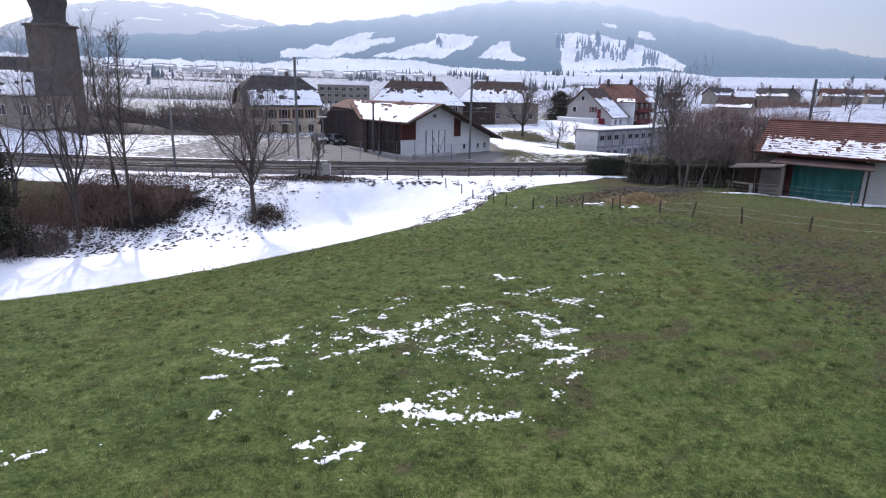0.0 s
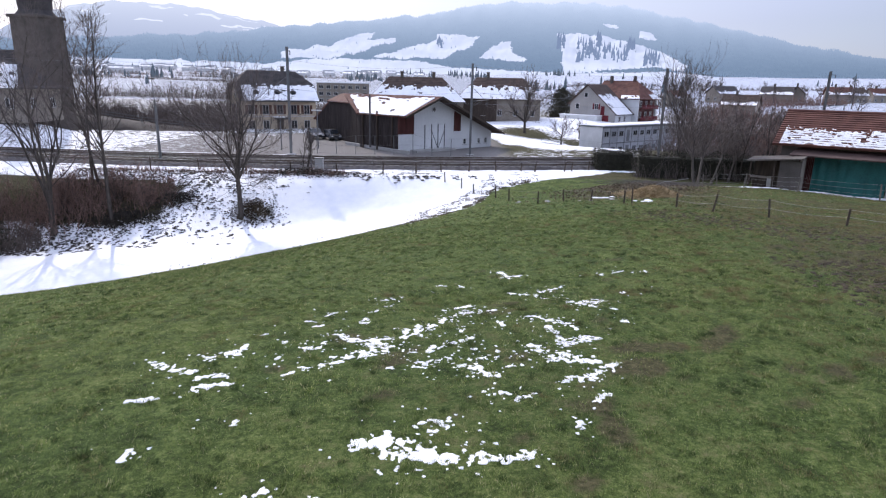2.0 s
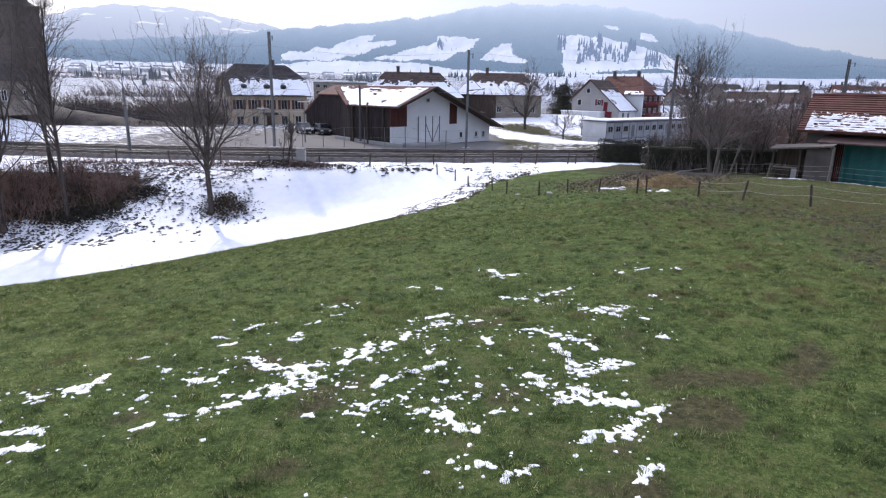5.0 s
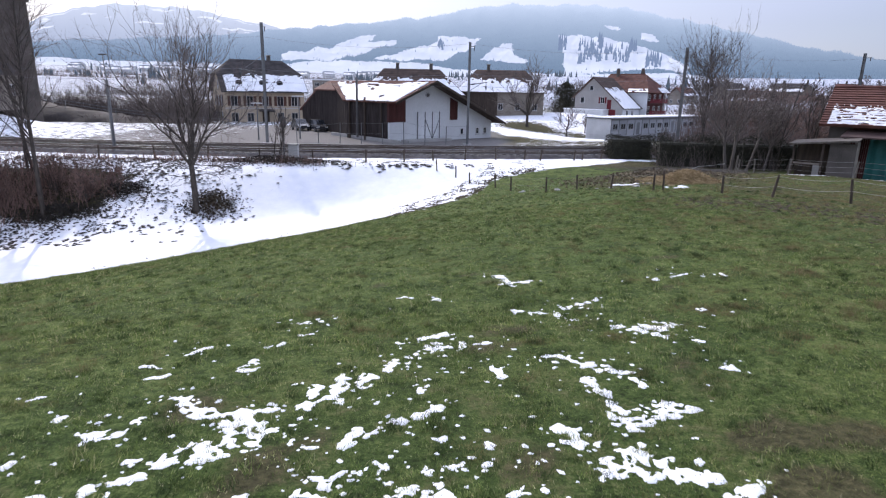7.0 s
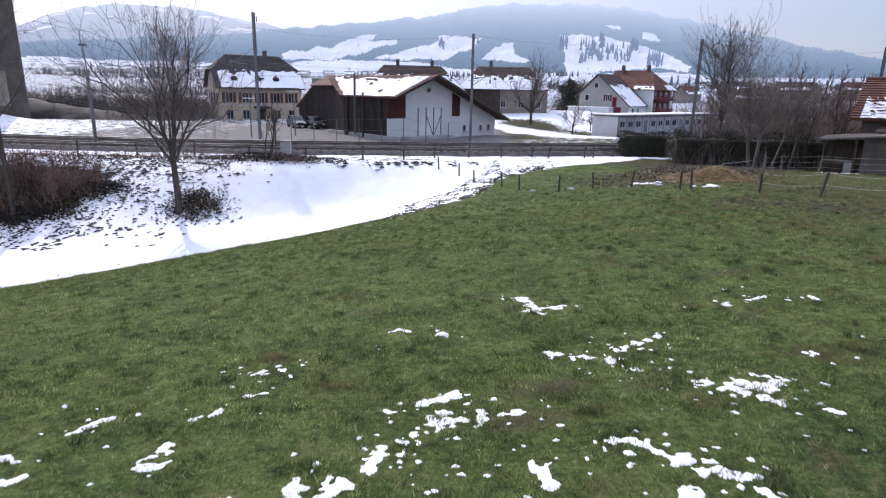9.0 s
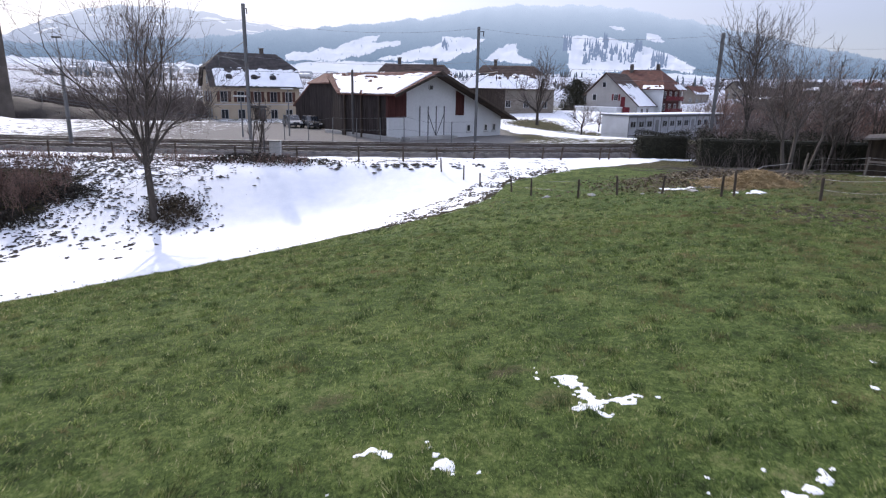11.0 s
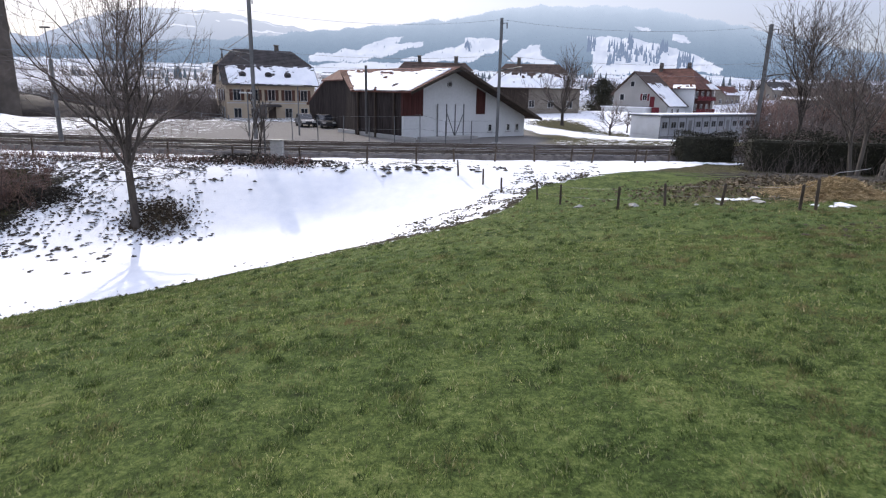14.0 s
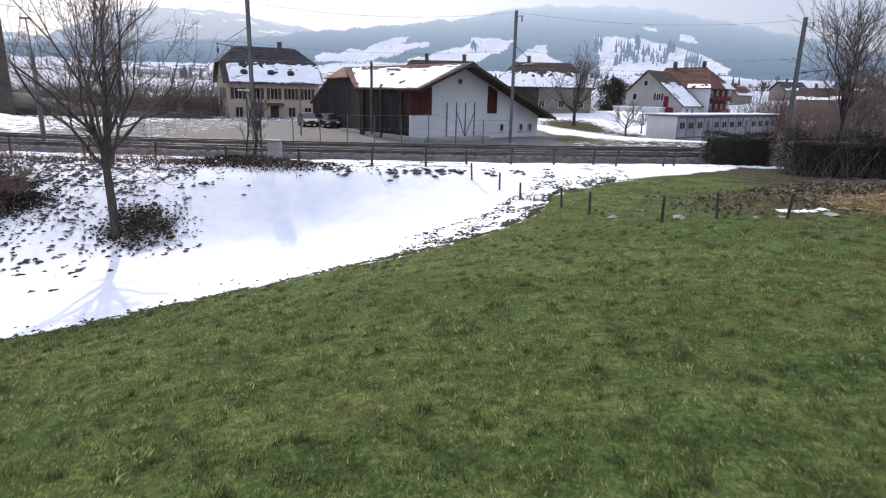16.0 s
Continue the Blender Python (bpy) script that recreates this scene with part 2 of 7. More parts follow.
MAT = {
    "ground": ground_material(),
    "snow": plain("snow", (0.76, 0.77, 0.80), (0.88, 0.88, 0.89), 2.0, 0.7, 0.2, relief=0.02),
    "plaster_white": plain("plaster_white", (0.52, 0.53, 0.53), (0.64, 0.65, 0.65), 0.8, relief=0.004),
    "plaster_cream": plain("plaster_cream", (0.36, 0.285, 0.205), (0.47, 0.39, 0.29), 0.8, relief=0.004),
    "plaster_grey": plain("plaster_grey", (0.32, 0.31, 0.29), (0.44, 0.42, 0.40), 0.8, relief=0.004),
    "plaster_old": plain("plaster_old", (0.19, 0.165, 0.135), (0.29, 0.255, 0.21), 0.8, relief=0.004),
    "bark_pale": plain("bark_pale", (0.075, 0.063, 0.055), (0.165, 0.142, 0.125), 6.0, stretch=(3, 3, 0.7), relief=0.02),
    "concrete": plain("concrete", (0.25, 0.245, 0.23), (0.40, 0.39, 0.37), 1.5, relief=0.005),
    "stone": plain("stone", (0.066, 0.056, 0.048), (0.128, 0.110, 0.094), 2.5, relief=0.03),
    "wood_dark": plain("wood_dark", (0.030, 0.022, 0.017), (0.075, 0.055, 0.042), 3.0, stretch=(6, 6, 0.6), relief=0.01),
    "wood_black": plain("wood_black", (0.024, 0.020, 0.019), (0.066, 0.055, 0.052), 3.0, 0.95, 0.05, stretch=(6, 6, 0.6), relief=0.01),
    "bank_earth": plain("bank_earth", (0.026, 0.022, 0.020), (0.066, 0.055, 0.048), 1.2, relief=0.06),
    "wood_red": plain("wood_red", (0.050, 0.015, 0.013), (0.088, 0.030, 0.025), 3.0, stretch=(6, 6, 0.6), relief=0.008),
    "wood_grey": plain("wood_grey", (0.10, 0.085, 0.07), (0.22, 0.19, 0.16), 4.0, stretch=(5, 5, 0.8), relief=0.008),
    "tile_red": plain("tile_red", (0.082, 0.036, 0.029), (0.168, 0.076, 0.057), 3.0, relief=0.012),
    "tile_brown": plain("tile_brown", (0.050, 0.036, 0.030), (0.11, 0.075, 0.06), 3.0, relief=0.012),
    "tile_slate": plain("tile_slate", (0.040, 0.036, 0.036), (0.085, 0.075, 0.072), 3.0, relief=0.012),
    "metal_grey": plain("metal_grey", (0.11, 0.115, 0.12), (0.19, 0.19, 0.19), 2.0, 0.5, 0.5, 0.5, relief=0),
    "metal_dark": plain("metal_dark", (0.045, 0.045, 0.048), (0.10, 0.095, 0.09), 2.0, 0.55, 0.5, 0.3, relief=0),
    "rail_head": plain("rail_head", (0.42, 0.42, 0.43), (0.58, 0.58, 0.58), 2.0, 0.3, 0.5, 0.9, relief=0),
    "rail_steel": plain("rail_steel", (0.10, 0.075, 0.06), (0.22, 0.19, 0.17), 2.0, 0.45, 0.5, 0.7, relief=0),
    "ballast": plain("ballast", (0.048, 0.042, 0.040), (0.145, 0.130, 0.120), 6.0, relief=0.05),
    "sleeper": plain("sleeper", (0.045, 0.038, 0.033), (0.09, 0.08, 0.07), 5.0, relief=0.01),
    "bark": plain("bark", (0.034, 0.028, 0.024), (0.090, 0.075, 0.063), 6.0, stretch=(3, 3, 0.7), relief=0.02),
    "twig": plain("twig", (0.080, 0.064, 0.056), (0.16, 0.13, 0.115), 5.0, relief=0),
    "twig_grey": plain("twig_grey", (0.110, 0.090, 0.080), (0.215, 0.178, 0.160), 5.0, relief=0),
    "twig_red": plain("twig_red", (0.130, 0.082, 0.068), (0.26, 0.168, 0.136), 5.0, relief=0),
    "hedge": plain("hedge", (0.020, 0.021, 0.014), (0.050, 0.047, 0.031), 6.0, relief=0.0),
    "ivy": plain("ivy", (0.035, 0.030, 0.016), (0.095, 0.075, 0.042), 6.0, relief=0.0),
    "litter": plain("litter", (0.028, 0.021, 0.014), (0.085, 0.062, 0.040), 6.0, relief=0.0),
    "clod": plain("clod", (0.020, 0.017, 0.014), (0.060, 0.050, 0.040), 9.0, relief=0.02),
    "straw": plain("straw", (0.22, 0.155, 0.075), (0.46, 0.345, 0.19), 8.0, relief=0.02),
    "post": plain("post", (0.045, 0.034, 0.026), (0.11, 0.085, 0.065), 6.0, stretch=(4, 4, 1), relief=0.01),
    "rope": plain("rope", (0.36, 0.35, 0.32), (0.54, 0.52, 0.48), 8.0, relief=0),
    "wire": plain("wire", (0.16, 0.16, 0.17), (0.26, 0.26, 0.27), 2.0, 0.5, 0.5, 0.6, relief=0),
    "tarp": plain("tarp", (0.006, 0.070, 0.064), (0.016, 0.130, 0.116), 1.6, 0.55, 0.4, relief=0.03),
    "glass": plain("glass", (0.012, 0.014, 0.018), (0.030, 0.034, 0.040), 1.0, 0.12, 0.6, relief=0),
    "shutter_brown": plain("shutter_brown", (0.062, 0.028, 0.020), (0.11, 0.052, 0.036), 4.0, relief=0.004),
    "shutter_red": plain("shutter_red", (0.10, 0.014, 0.020), (0.17, 0.026, 0.032), 4.0, relief=0.004),
    "sheet_brown": plain("sheet_brown", (0.055, 0.036, 0.032), (0.12, 0.078, 0.066), 2.0, 0.6, 0.3, relief=0.004),
    "stalks": plain("stalks", (0.085, 0.066, 0.042), (0.23, 0.18, 0.12), 6.0, relief=0.0),
    "panel_grey": plain("panel_grey", (0.24, 0.25, 0.26), (0.33, 0.335, 0.345), 1.0, 0.6, relief=0),
    "paint_white": plain("paint_white", (0.52, 0.52, 0.51), (0.64, 0.64, 0.63), 2.0, 0.6, relief=0),
    "car_dark": plain("car_dark", (0.020, 0.022, 0.028), (0.035, 0.038, 0.046), 1.0, 0.25, 0.6, relief=0),
    "car_light": plain("car_light", (0.42, 0.43, 0.45), (0.52, 0.53, 0.55), 1.0, 0.25, 0.6, relief=0),
    "rubber": plain("rubber", (0.012, 0.012, 0.012), (0.025, 0.025, 0.025), 6.0, relief=0),
    # distant surfaces, bluish air haze painted in as emission
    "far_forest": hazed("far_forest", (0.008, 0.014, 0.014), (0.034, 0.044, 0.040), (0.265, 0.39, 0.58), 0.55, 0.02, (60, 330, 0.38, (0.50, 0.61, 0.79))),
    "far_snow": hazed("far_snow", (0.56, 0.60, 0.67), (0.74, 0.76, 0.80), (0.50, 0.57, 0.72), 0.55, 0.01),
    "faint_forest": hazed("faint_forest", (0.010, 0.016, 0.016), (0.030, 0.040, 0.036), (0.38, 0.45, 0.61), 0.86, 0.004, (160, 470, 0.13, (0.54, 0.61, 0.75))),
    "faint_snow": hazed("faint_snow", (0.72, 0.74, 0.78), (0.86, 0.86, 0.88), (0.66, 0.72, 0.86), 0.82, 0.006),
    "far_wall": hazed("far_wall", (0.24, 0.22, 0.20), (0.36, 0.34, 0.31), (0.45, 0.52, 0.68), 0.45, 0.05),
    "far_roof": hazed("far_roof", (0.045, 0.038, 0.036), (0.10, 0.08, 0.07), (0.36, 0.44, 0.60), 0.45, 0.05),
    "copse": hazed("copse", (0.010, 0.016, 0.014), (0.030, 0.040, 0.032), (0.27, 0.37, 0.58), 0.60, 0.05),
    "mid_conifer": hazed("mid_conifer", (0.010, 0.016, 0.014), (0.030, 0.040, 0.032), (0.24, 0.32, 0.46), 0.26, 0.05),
}


# ---- mesh tools ----
def link_mesh(name, verts, faces, mats, parent=None, label="", index=None, smooth=False):
    me = bpy.data.meshes.new(name)
    me.from_pydata([tuple(v) for v in verts], [], [tuple(f) for f in faces])
    for k in (mats if isinstance(mats, (list, tuple)) else [mats]):
        me.materials.append(MAT[k])
    if index is not None:
        me.polygons.foreach_set("material_index", np.asarray(index, dtype=np.int32))
    if smooth:
        me.polygons.foreach_set("use_smooth", np.ones(len(me.polygons), dtype=bool))
    me.update()
    ob = new(name, me)
    if parent is not None:
        ob.parent = parent
    if label:
        ob["label"] = label
    return ob


def part(name, bm, material, parent, label=""):
    me = bpy.data.meshes.new(name)
    bmesh.ops.recalc_face_normals(bm, faces=bm.faces[:])
    bm.to_mesh(me)
    bm.free()
    me.materials.append(MAT[material])
    ob = new(name, me)
    if parent is not None:
        ob.parent = parent
    if label:
        ob["label"] = label
    return ob


def bm_box(bm, x0, x1, y0, y1, z0, z1, bev=0.0, m=None):
    r = bmesh.ops.create_cube(bm, size=1)
    vs = r["verts"]
    for v in vs:
        v.co = Vector((x0 + (v.co.x + 0.5) * (x1 - x0), y0 + (v.co.y + 0.5) * (y1 - y0), z0 + (v.co.z + 0.5) * (z1 - z0)))
    if bev:
        es = list({e for v in vs for e in v.link_edges})
        r = bmesh.ops.bevel(bm, geom=es, offset=bev, segments=1, affect="EDGES", profile=0.5)
        vs = list({v for f in r["faces"] for v in f.verts} | {v for v in vs if v.is_valid})
    if m is not None:
        bmesh.ops.transform(bm, matrix=m, verts=vs)
    return vs


def box(name, x0, x1, y0, y1, z0, z1, material, parent, label="", bev=0.0):
    bm = bmesh.new()
    bm_box(bm, x0, x1, y0, y1, z0, z1, bev)
    return part(name, bm, material, parent, label)


def prism(name, outline, axis, a, b, material, parent, label=""):
    """A plate: the outline (pairs) swept along an axis from a to b."""
    def at(p, k):
        return {"x": (k, p[0], p[1]), "y": (p[0], k, p[1]), "z": (p[0], p[1], k)}[axis]
    bm = bmesh.new()
    lo, hi = [bm.verts.new(at(p, a)) for p in outline], [bm.verts.new(at(p, b)) for p in outline]
    bm.faces.new(lo)
    bm.faces.new(hi[::-1])
    for i in range(len(lo)):
        j = (i + 1) % len(lo)
        bm.faces.new((lo[i], hi[i], hi[j], lo[j]))
    return part(name, bm, material, parent, label)


def slab(name, corners, thick, material, parent, label=""):
    """A sloping plate on three or four corners, with thickness downwards."""
    n = len(corners)
    bm = bmesh.new()
    hi = [bm.verts.new(c) for c in corners]
    lo = [bm.verts.new((c[0], c[1], c[2] - thick)) for c in corners]
    bm.faces.new(hi)
    bm.faces.new(lo[::-1])
    for i in range(n):
        j = (i + 1) % n
        bm.faces.new((hi[i], lo[i], lo[j], hi[j]))
    return part(name, bm, material, parent, label)


def tube_data(segs, sides=4):
    """Vertices and faces of tapered tubes; segs: (p, q, rp, rq) as an array n x 8."""
    s = np.asarray(segs, float).reshape(-1, 8)
    p, q, rp, rq = s[:, 0:3], s[:, 3:6], s[:, 6], s[:, 7]
    d = q - p
    d /= np.linalg.norm(d, axis=1, keepdims=True) + 1e-9
    ref = np.where(np.abs(d[:, 2:3]) < 0.9, np.array([[0, 0, 1.0]]), np.array([[1.0, 0, 0]]))
    u = np.cross(d, ref)
    u /= np.linalg.norm(u, axis=1, keepdims=True) + 1e-9
    w = np.cross(d, u)
    ring = []
    for c, r in ((p, rp), (q, rq)):
        for k in range(sides):
            a = 2 * math.pi * k / sides
            ring.append(c + (u * math.cos(a) + w * math.sin(a)) * r[:, None])
    v = np.stack(ring, 1).reshape(-1, 3)
    base = np.arange(len(s))[:, None] * 2 * sides
    f = [np.concatenate([base + k, base + (k + 1) % sides, base + sides + (k + 1) % sides, base + sides + k], 1) for k in range(sides)]
    return v, np.concatenate(f)


def cone_data(segs):
    """Thin three-sided spikes for the last twigs."""
    v, _ = tube_data(segs, 3)
    v = v.reshape(-1, 6, 3)
    v = np.concatenate([v[:, :3], v[:, 3:].mean(1, keepdims=True)], 1).reshape(-1, 3)
    k = np.arange(len(v) // 4)[:, None] * 4
    return v, np.concatenate([np.concatenate([k + a, k + (a + 1) % 3, k + 3], 1) for a in range(3)])


def fast_mesh(name, v, f, material, parent=None, label="", smooth=False):
    """A mesh from arrays of vertices and of equal-sided faces."""
    v, f = np.asarray(v, np.float32), np.asarray(f, np.int32)
    me = bpy.data.meshes.new(name)
    me.vertices.add(len(v))
    me.vertices.foreach_set("co", v.ravel())
    n = f.shape[1]
    me.loops.add(f.size)
    me.loops.foreach_set("vertex_index", f.ravel())
    me.polygons.add(len(f))
    me.polygons.foreach_set("loop_start", np.arange(0, f.size, n, dtype=np.int32))
    me.polygons.foreach_set("use_smooth", np.full(len(f), smooth))
    me.materials.append(MAT[material])
    me.update(calc_edges=True)
    ob = new(name, me)
    if parent is not None:
        ob.parent = parent
    if label:
        ob["label"] = label
    return ob


def thing(name, m, label, category, group=""):
    ob = new(name)
    ob.matrix_basis = m
    return tagged(ob, label, category, group)


def smooth01(t):
    t = np.clip(t, 0, 1)
    return t * t * (3 - 2 * t)


# ---- the lie of the land ----
def terrain(x, y):
    """Height of the ground: a meadow that rounds off into a gully, the railway bank behind it, the valley and its far rise."""
    x, y = np.asarray(x, float), np.asarray(y, float)
    u, v = np.clip(x, -26, 34) / 10, np.clip(y, -2, 52) / 10
    u = u * np.clip(0.55 + 0.25 * v, 0.5, 1)
    m = 2.531 - 0.024 * u - 0.596 * v + 0.369 * u * u + 0.098 * u * v - 0.007 * v * v - 0.0154 * v ** 3 + 0.087 * u * v * v - 0.190 * u * u * v
    s = smooth01((y - 47) / 12)
    m = m * (1 - s) - 0.4 * s
    low = np.interp(x, (-60, -29, -20, -12, -9, -6, -4, -1, 2, 5, 10, 18), (-5.2, -5, -4.0, -3.65, -3.4, -3.0, -2.7, -2.15, -1.6, -1.1, -0.6, -0.4))
    wide = np.interp(x, (-20, -5), (13, 5.0))
    b = low + (-0.35 - low) * smooth01((y - 57.5 + wide) / wide)
    h = np.clip(0.5 + 0.5 * (m - b) / 0.35, 0, 1)
    z = b * (1 - h) + m * h + 0.35 * h * (1 - h)
    z = z - 0.42 * smooth01((-5.5 - x) / 9) * np.exp(-((y - 22) / 10) ** 2)
    z = z + 3.2 * smooth01((x - 80) / 50) * smooth01((y - 190) / 70)
    r = np.hypot(x, y)
    z = z - 4.2 * np.exp(-(((x - 42) / 21) ** 2 + ((y - 117) / 18) ** 2)) * smooth01((y - 80) / 15)
    z = z + 3.6 * np.exp(-(((x + 66) / 13) ** 2 + ((y - 84) / 7.0) ** 2))
    z = z + 1.6 * np.exp(-(((x - 30) / 22) ** 2 + ((y - 150) / 16) ** 2))
    return z + np.interp(r, (150, 400, 1150, 4000), (0, 3.0, 34, 40)) * np.where(y > 0, 1, 0.3)


def edge_of_snow(x):
    return np.interp(x, (-60, -34, -22, -18, -15, -12, -9, -6, -4, -2, 0, 2, 3.4, 4.6, 9.0, 13.5, 17.5, 19),
                     (8, 18, 31.0, 35.0, 36.8, 38.8, 40.7, 42.0, 43.2, 44.0, 45.4, 47.8, 49.6, 53.3, 55.6, 58.6, 62.0, 90))


def track_line(x):
    return 63.0 + 0.14 * x + 0.003 * x * x * np.where(x > 40, 0.5, 1)


def axis_steps(lo, a, b, hi, step, grow=1.18):
    mid = list(np.arange(a, b + step * 0.5, step))
    out, d, p = [], step, a
    while p > lo:
        d *= grow
        p -= d
        out.append(p)
    left, out, d, p = out[::-1], [], step, b
    while p < hi:
        d *= grow
        p += d
        out.append(p)
    return np.array(left + mid + out)


xs, ys = axis_steps(-3200, -42, 42, 3200, 0.42, 1.12), axis_steps(-600, -4, 74, 3600, 0.42, 1.10)
gx, gy = np.meshgrid(xs, ys)
gz = terrain(gx, gy)
near = np.exp(-np.maximum(0, np.hypot(gx, gy - 30) - 45) / 40)
lump = np.array([noise.noise((float(a) * 0.35, float(b) * 0.35, 0)) + 0.5 * noise.noise((float(a) * 1.1, float(b) * 1.1, 3)) for a, b in zip(gx.ravel(), gy.ravel())]).reshape(gx.shape)
gz = gz + lump * 0.05 * near
ground_v = np.stack([gx, gy, gz], -1).reshape(-1, 3)
nx = len(xs)
ii = (np.arange(len(ys) - 1)[:, None] * nx + np.arange(nx - 1)[None]).ravel()
ground = fast_mesh("ground", ground_v, np.stack([ii, ii + 1, ii + nx + 1, ii + nx], 1), "ground", smooth=True)
tagged(ground, "green winter meadow with melting snow, gully and valley floor", "ground", kind="structure")


def field(name, values):
    a = ground.data.attributes.new(name, "FLOAT", "POINT")
    a.data.foreach_set("value", np.asarray(values, np.float32).ravel())


side = gy - edge_of_snow(gx)
rail_y = track_line(gx)
snowy = np.clip(0.5 + side * 0.55, 0, 1.0) * smooth01((rail_y - 0.5 - gy) / 2 + 0.5) * np.where(gx > 19, 0, 1)
snowy = np.where(snowy > 0.9, 1.35, snowy)
bank = smooth01((gy - 44) / 5) * smooth01((-13 - gx) / 6) * (gy < rail_y - 7)
snowy = snowy - 0.66 * bank - 0.55 * smooth01((-21 - gx) / 5) * smooth01((gy - 47.5) / 3) * (gy < rail_y - 4) - 0.72 * smooth01((gy - 57.0) / 2) * (gy < rail_y) * np.where(gx < -8, 0.62, 1.0) * (gx < 10)
behind = smooth01((gy - rail_y - 8) / 2)
lawn = behind * smooth01((gx - 6) / 4) * smooth01((gy - 84) / 6)
snowy = np.where(behind > 0.5, 0.44 + 0.07 * (gx < -22) + 0.08 * smooth01((gx - 36) / 8) + 0.24 * lawn * (1 - smooth01((gy - 150) / 30)), snowy)
wood = smooth01((gy - 107) / 3) * smooth01((250 - gy) / 20) * smooth01((2 - gx) / 8)
snowy = snowy * (1 - wood) + wood * 0.47
for px, py, pr in ((20.3, 104.4, 3.0), (27.0, 121.0, 3.2), (16.8, 126.0, 5.5), (26.0, 112.0, 2.5), (9.0, 88.0, 3.0)):
    snowy = snowy - 0.62 * np.exp(-((gx - px) / pr) ** 2 - ((gy - py) / pr / 1.3) ** 2)
snowy = snowy + 0.45 * np.exp(-((gx + 64) / 12) ** 2 - ((gy - 81) / 8) ** 2)
# distant valley floor: patchier snow, and the mask for the painted haze tint
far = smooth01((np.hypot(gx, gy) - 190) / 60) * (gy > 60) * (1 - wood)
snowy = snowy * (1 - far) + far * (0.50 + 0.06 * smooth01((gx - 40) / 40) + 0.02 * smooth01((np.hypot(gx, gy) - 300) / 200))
shoulder = gy - rail_y
snowy = snowy - 0.60 * smooth01((gx - 26) / 6) * smooth01((76 - gx) / 8) * smooth01((gy - 74) / 4) * smooth01((112 + 0.9 * np.maximum(0, gx - 40) - gy) / 6)
yardm = smooth01((gy - rail_y - 9) / 2) * smooth01((106 - gy) / 4) * smooth01((gx + 40) / 3) * smooth01((10 - gx) / 3)
snowy = snowy * (1 - yardm) + yardm * (0.10 + 0.30 * smooth01((-20 - gx) / 8))
snowy = np.where((shoulder > -6.0) & (shoulder < -1.8) & (gx < 10) & (gy > 57), 0.60 + 0.06 * np.sin(gx * 0.4), snowy)
snowy = np.where((shoulder > 6.4) & (shoulder < 10.2) & (gx < -14), 0.74, snowy)
snowy = np.where((shoulder > 6.4) & (shoulder < 7.8) & (gx >= -14), 0.50, snowy)
dry = 1.0 * np.exp(-(((gx - 15.5) / 4.5) ** 2 + ((gy - 47.5) / 5.5) ** 2)) + 0.5 * np.exp(-(((gx - 11.5) / 3) ** 2 + ((gy - 44) / 3) ** 2)) + 0.5 * np.exp(-(((gx - 16) / 3) ** 2 + ((gy - 20) / 8) ** 2)) + 0.40 * smooth01((gx - 13.5 - 0.35 * np.maximum(0, 36 - gy)) / 3) * (gy > 22)
dry = dry + 0.8 * wood + 0.9 * smooth01((-15 - gx) / 3) * smooth01((gy - 45) / 3) + 0.22 * smooth01((gx - 5) / 8) * (gy < 40) + 0.35 * np.exp(-(((gx - 2) / 6) ** 2 + ((gy - 13) / 6) ** 2)) + 0.9 * smooth01((gy - 56.2) / 2) + 0.75 * bank


def bare_spot(x, y):
    """How bare and brown the turf is, 0 to 1, in small worn spots."""
    n = np.array([noise.noise((a * 0.75, b * 0.75, 21)) + 0.55 * noise.noise((a * 2.1, b * 2.1, 22)) for a, b in zip(np.ravel(x).tolist(), np.ravel(y).tolist())]).reshape(np.shape(x))
    w = np.exp(-((x - 3) / 7) ** 2 - ((y - 13) / 8) ** 2)
    w = w + 1.5 * np.exp(-((x - 14.5 - 0.2 * (y - 20)) / 1.9) ** 2 - ((y - 21) / 7.0) ** 2) + 1.0 * np.exp(-((x - 7.2) / 1.3) ** 2 - ((y - 14.1) / 1.1) ** 2)
    return smooth01((n - 0.60 + 0.36 * w) / 0.34)


dry = dry + 1.2 * smooth01((-24 - gx) / 3) * smooth01((gy - 38) / 3) * (gy < 72) + 0.6 * wood
dry = dry + 0.9 * bare_spot(gx, gy) * (gy < 45) * (np.abs(gx) < 40)
field("snow", snowy)
field("yard", yardm)
field("dry", dry)
# distance mask that blends the painted haze colour over the snow
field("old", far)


def ground_z(x, y):
    """Height of the ground sheet itself, small humps included."""
    x, y = np.asarray(x, float), np.asarray(y, float)
    i, j = np.clip(np.searchsorted(xs, x) - 1, 0, len(xs) - 2), np.clip(np.searchsorted(ys, y) - 1, 0, len(ys) - 2)
    a, b = (x - xs[i]) / (xs[i + 1] - xs[i]), (y - ys[j]) / (ys[j + 1] - ys[j])
    return (gz[j, i] * (1 - a) + gz[j, i + 1] * a) * (1 - b) + (gz[j + 1, i] * (1 - a) + gz[j + 1, i + 1] * a) * b


def on_ground(x, y, rz=0.0, sink=0.0):
    return pose(x, y, float(terrain(x, y)) - sink, 0, 0, rz)


# ---- mountains ----
def inside(poly, x, y):
    n, hit_odd = len(poly), np.zeros(x.shape, bool)
    for i in range(n):
        (x0, y0), (x1, y1) = poly[i], poly[(i + 1) % n]
        c = ((y0 > y) != (y1 > y)) & (x < (x1 - x0) * (y - y0) / (y1 - y0 + 1e-12) + x0)
        hit_odd ^= c
    return hit_odd


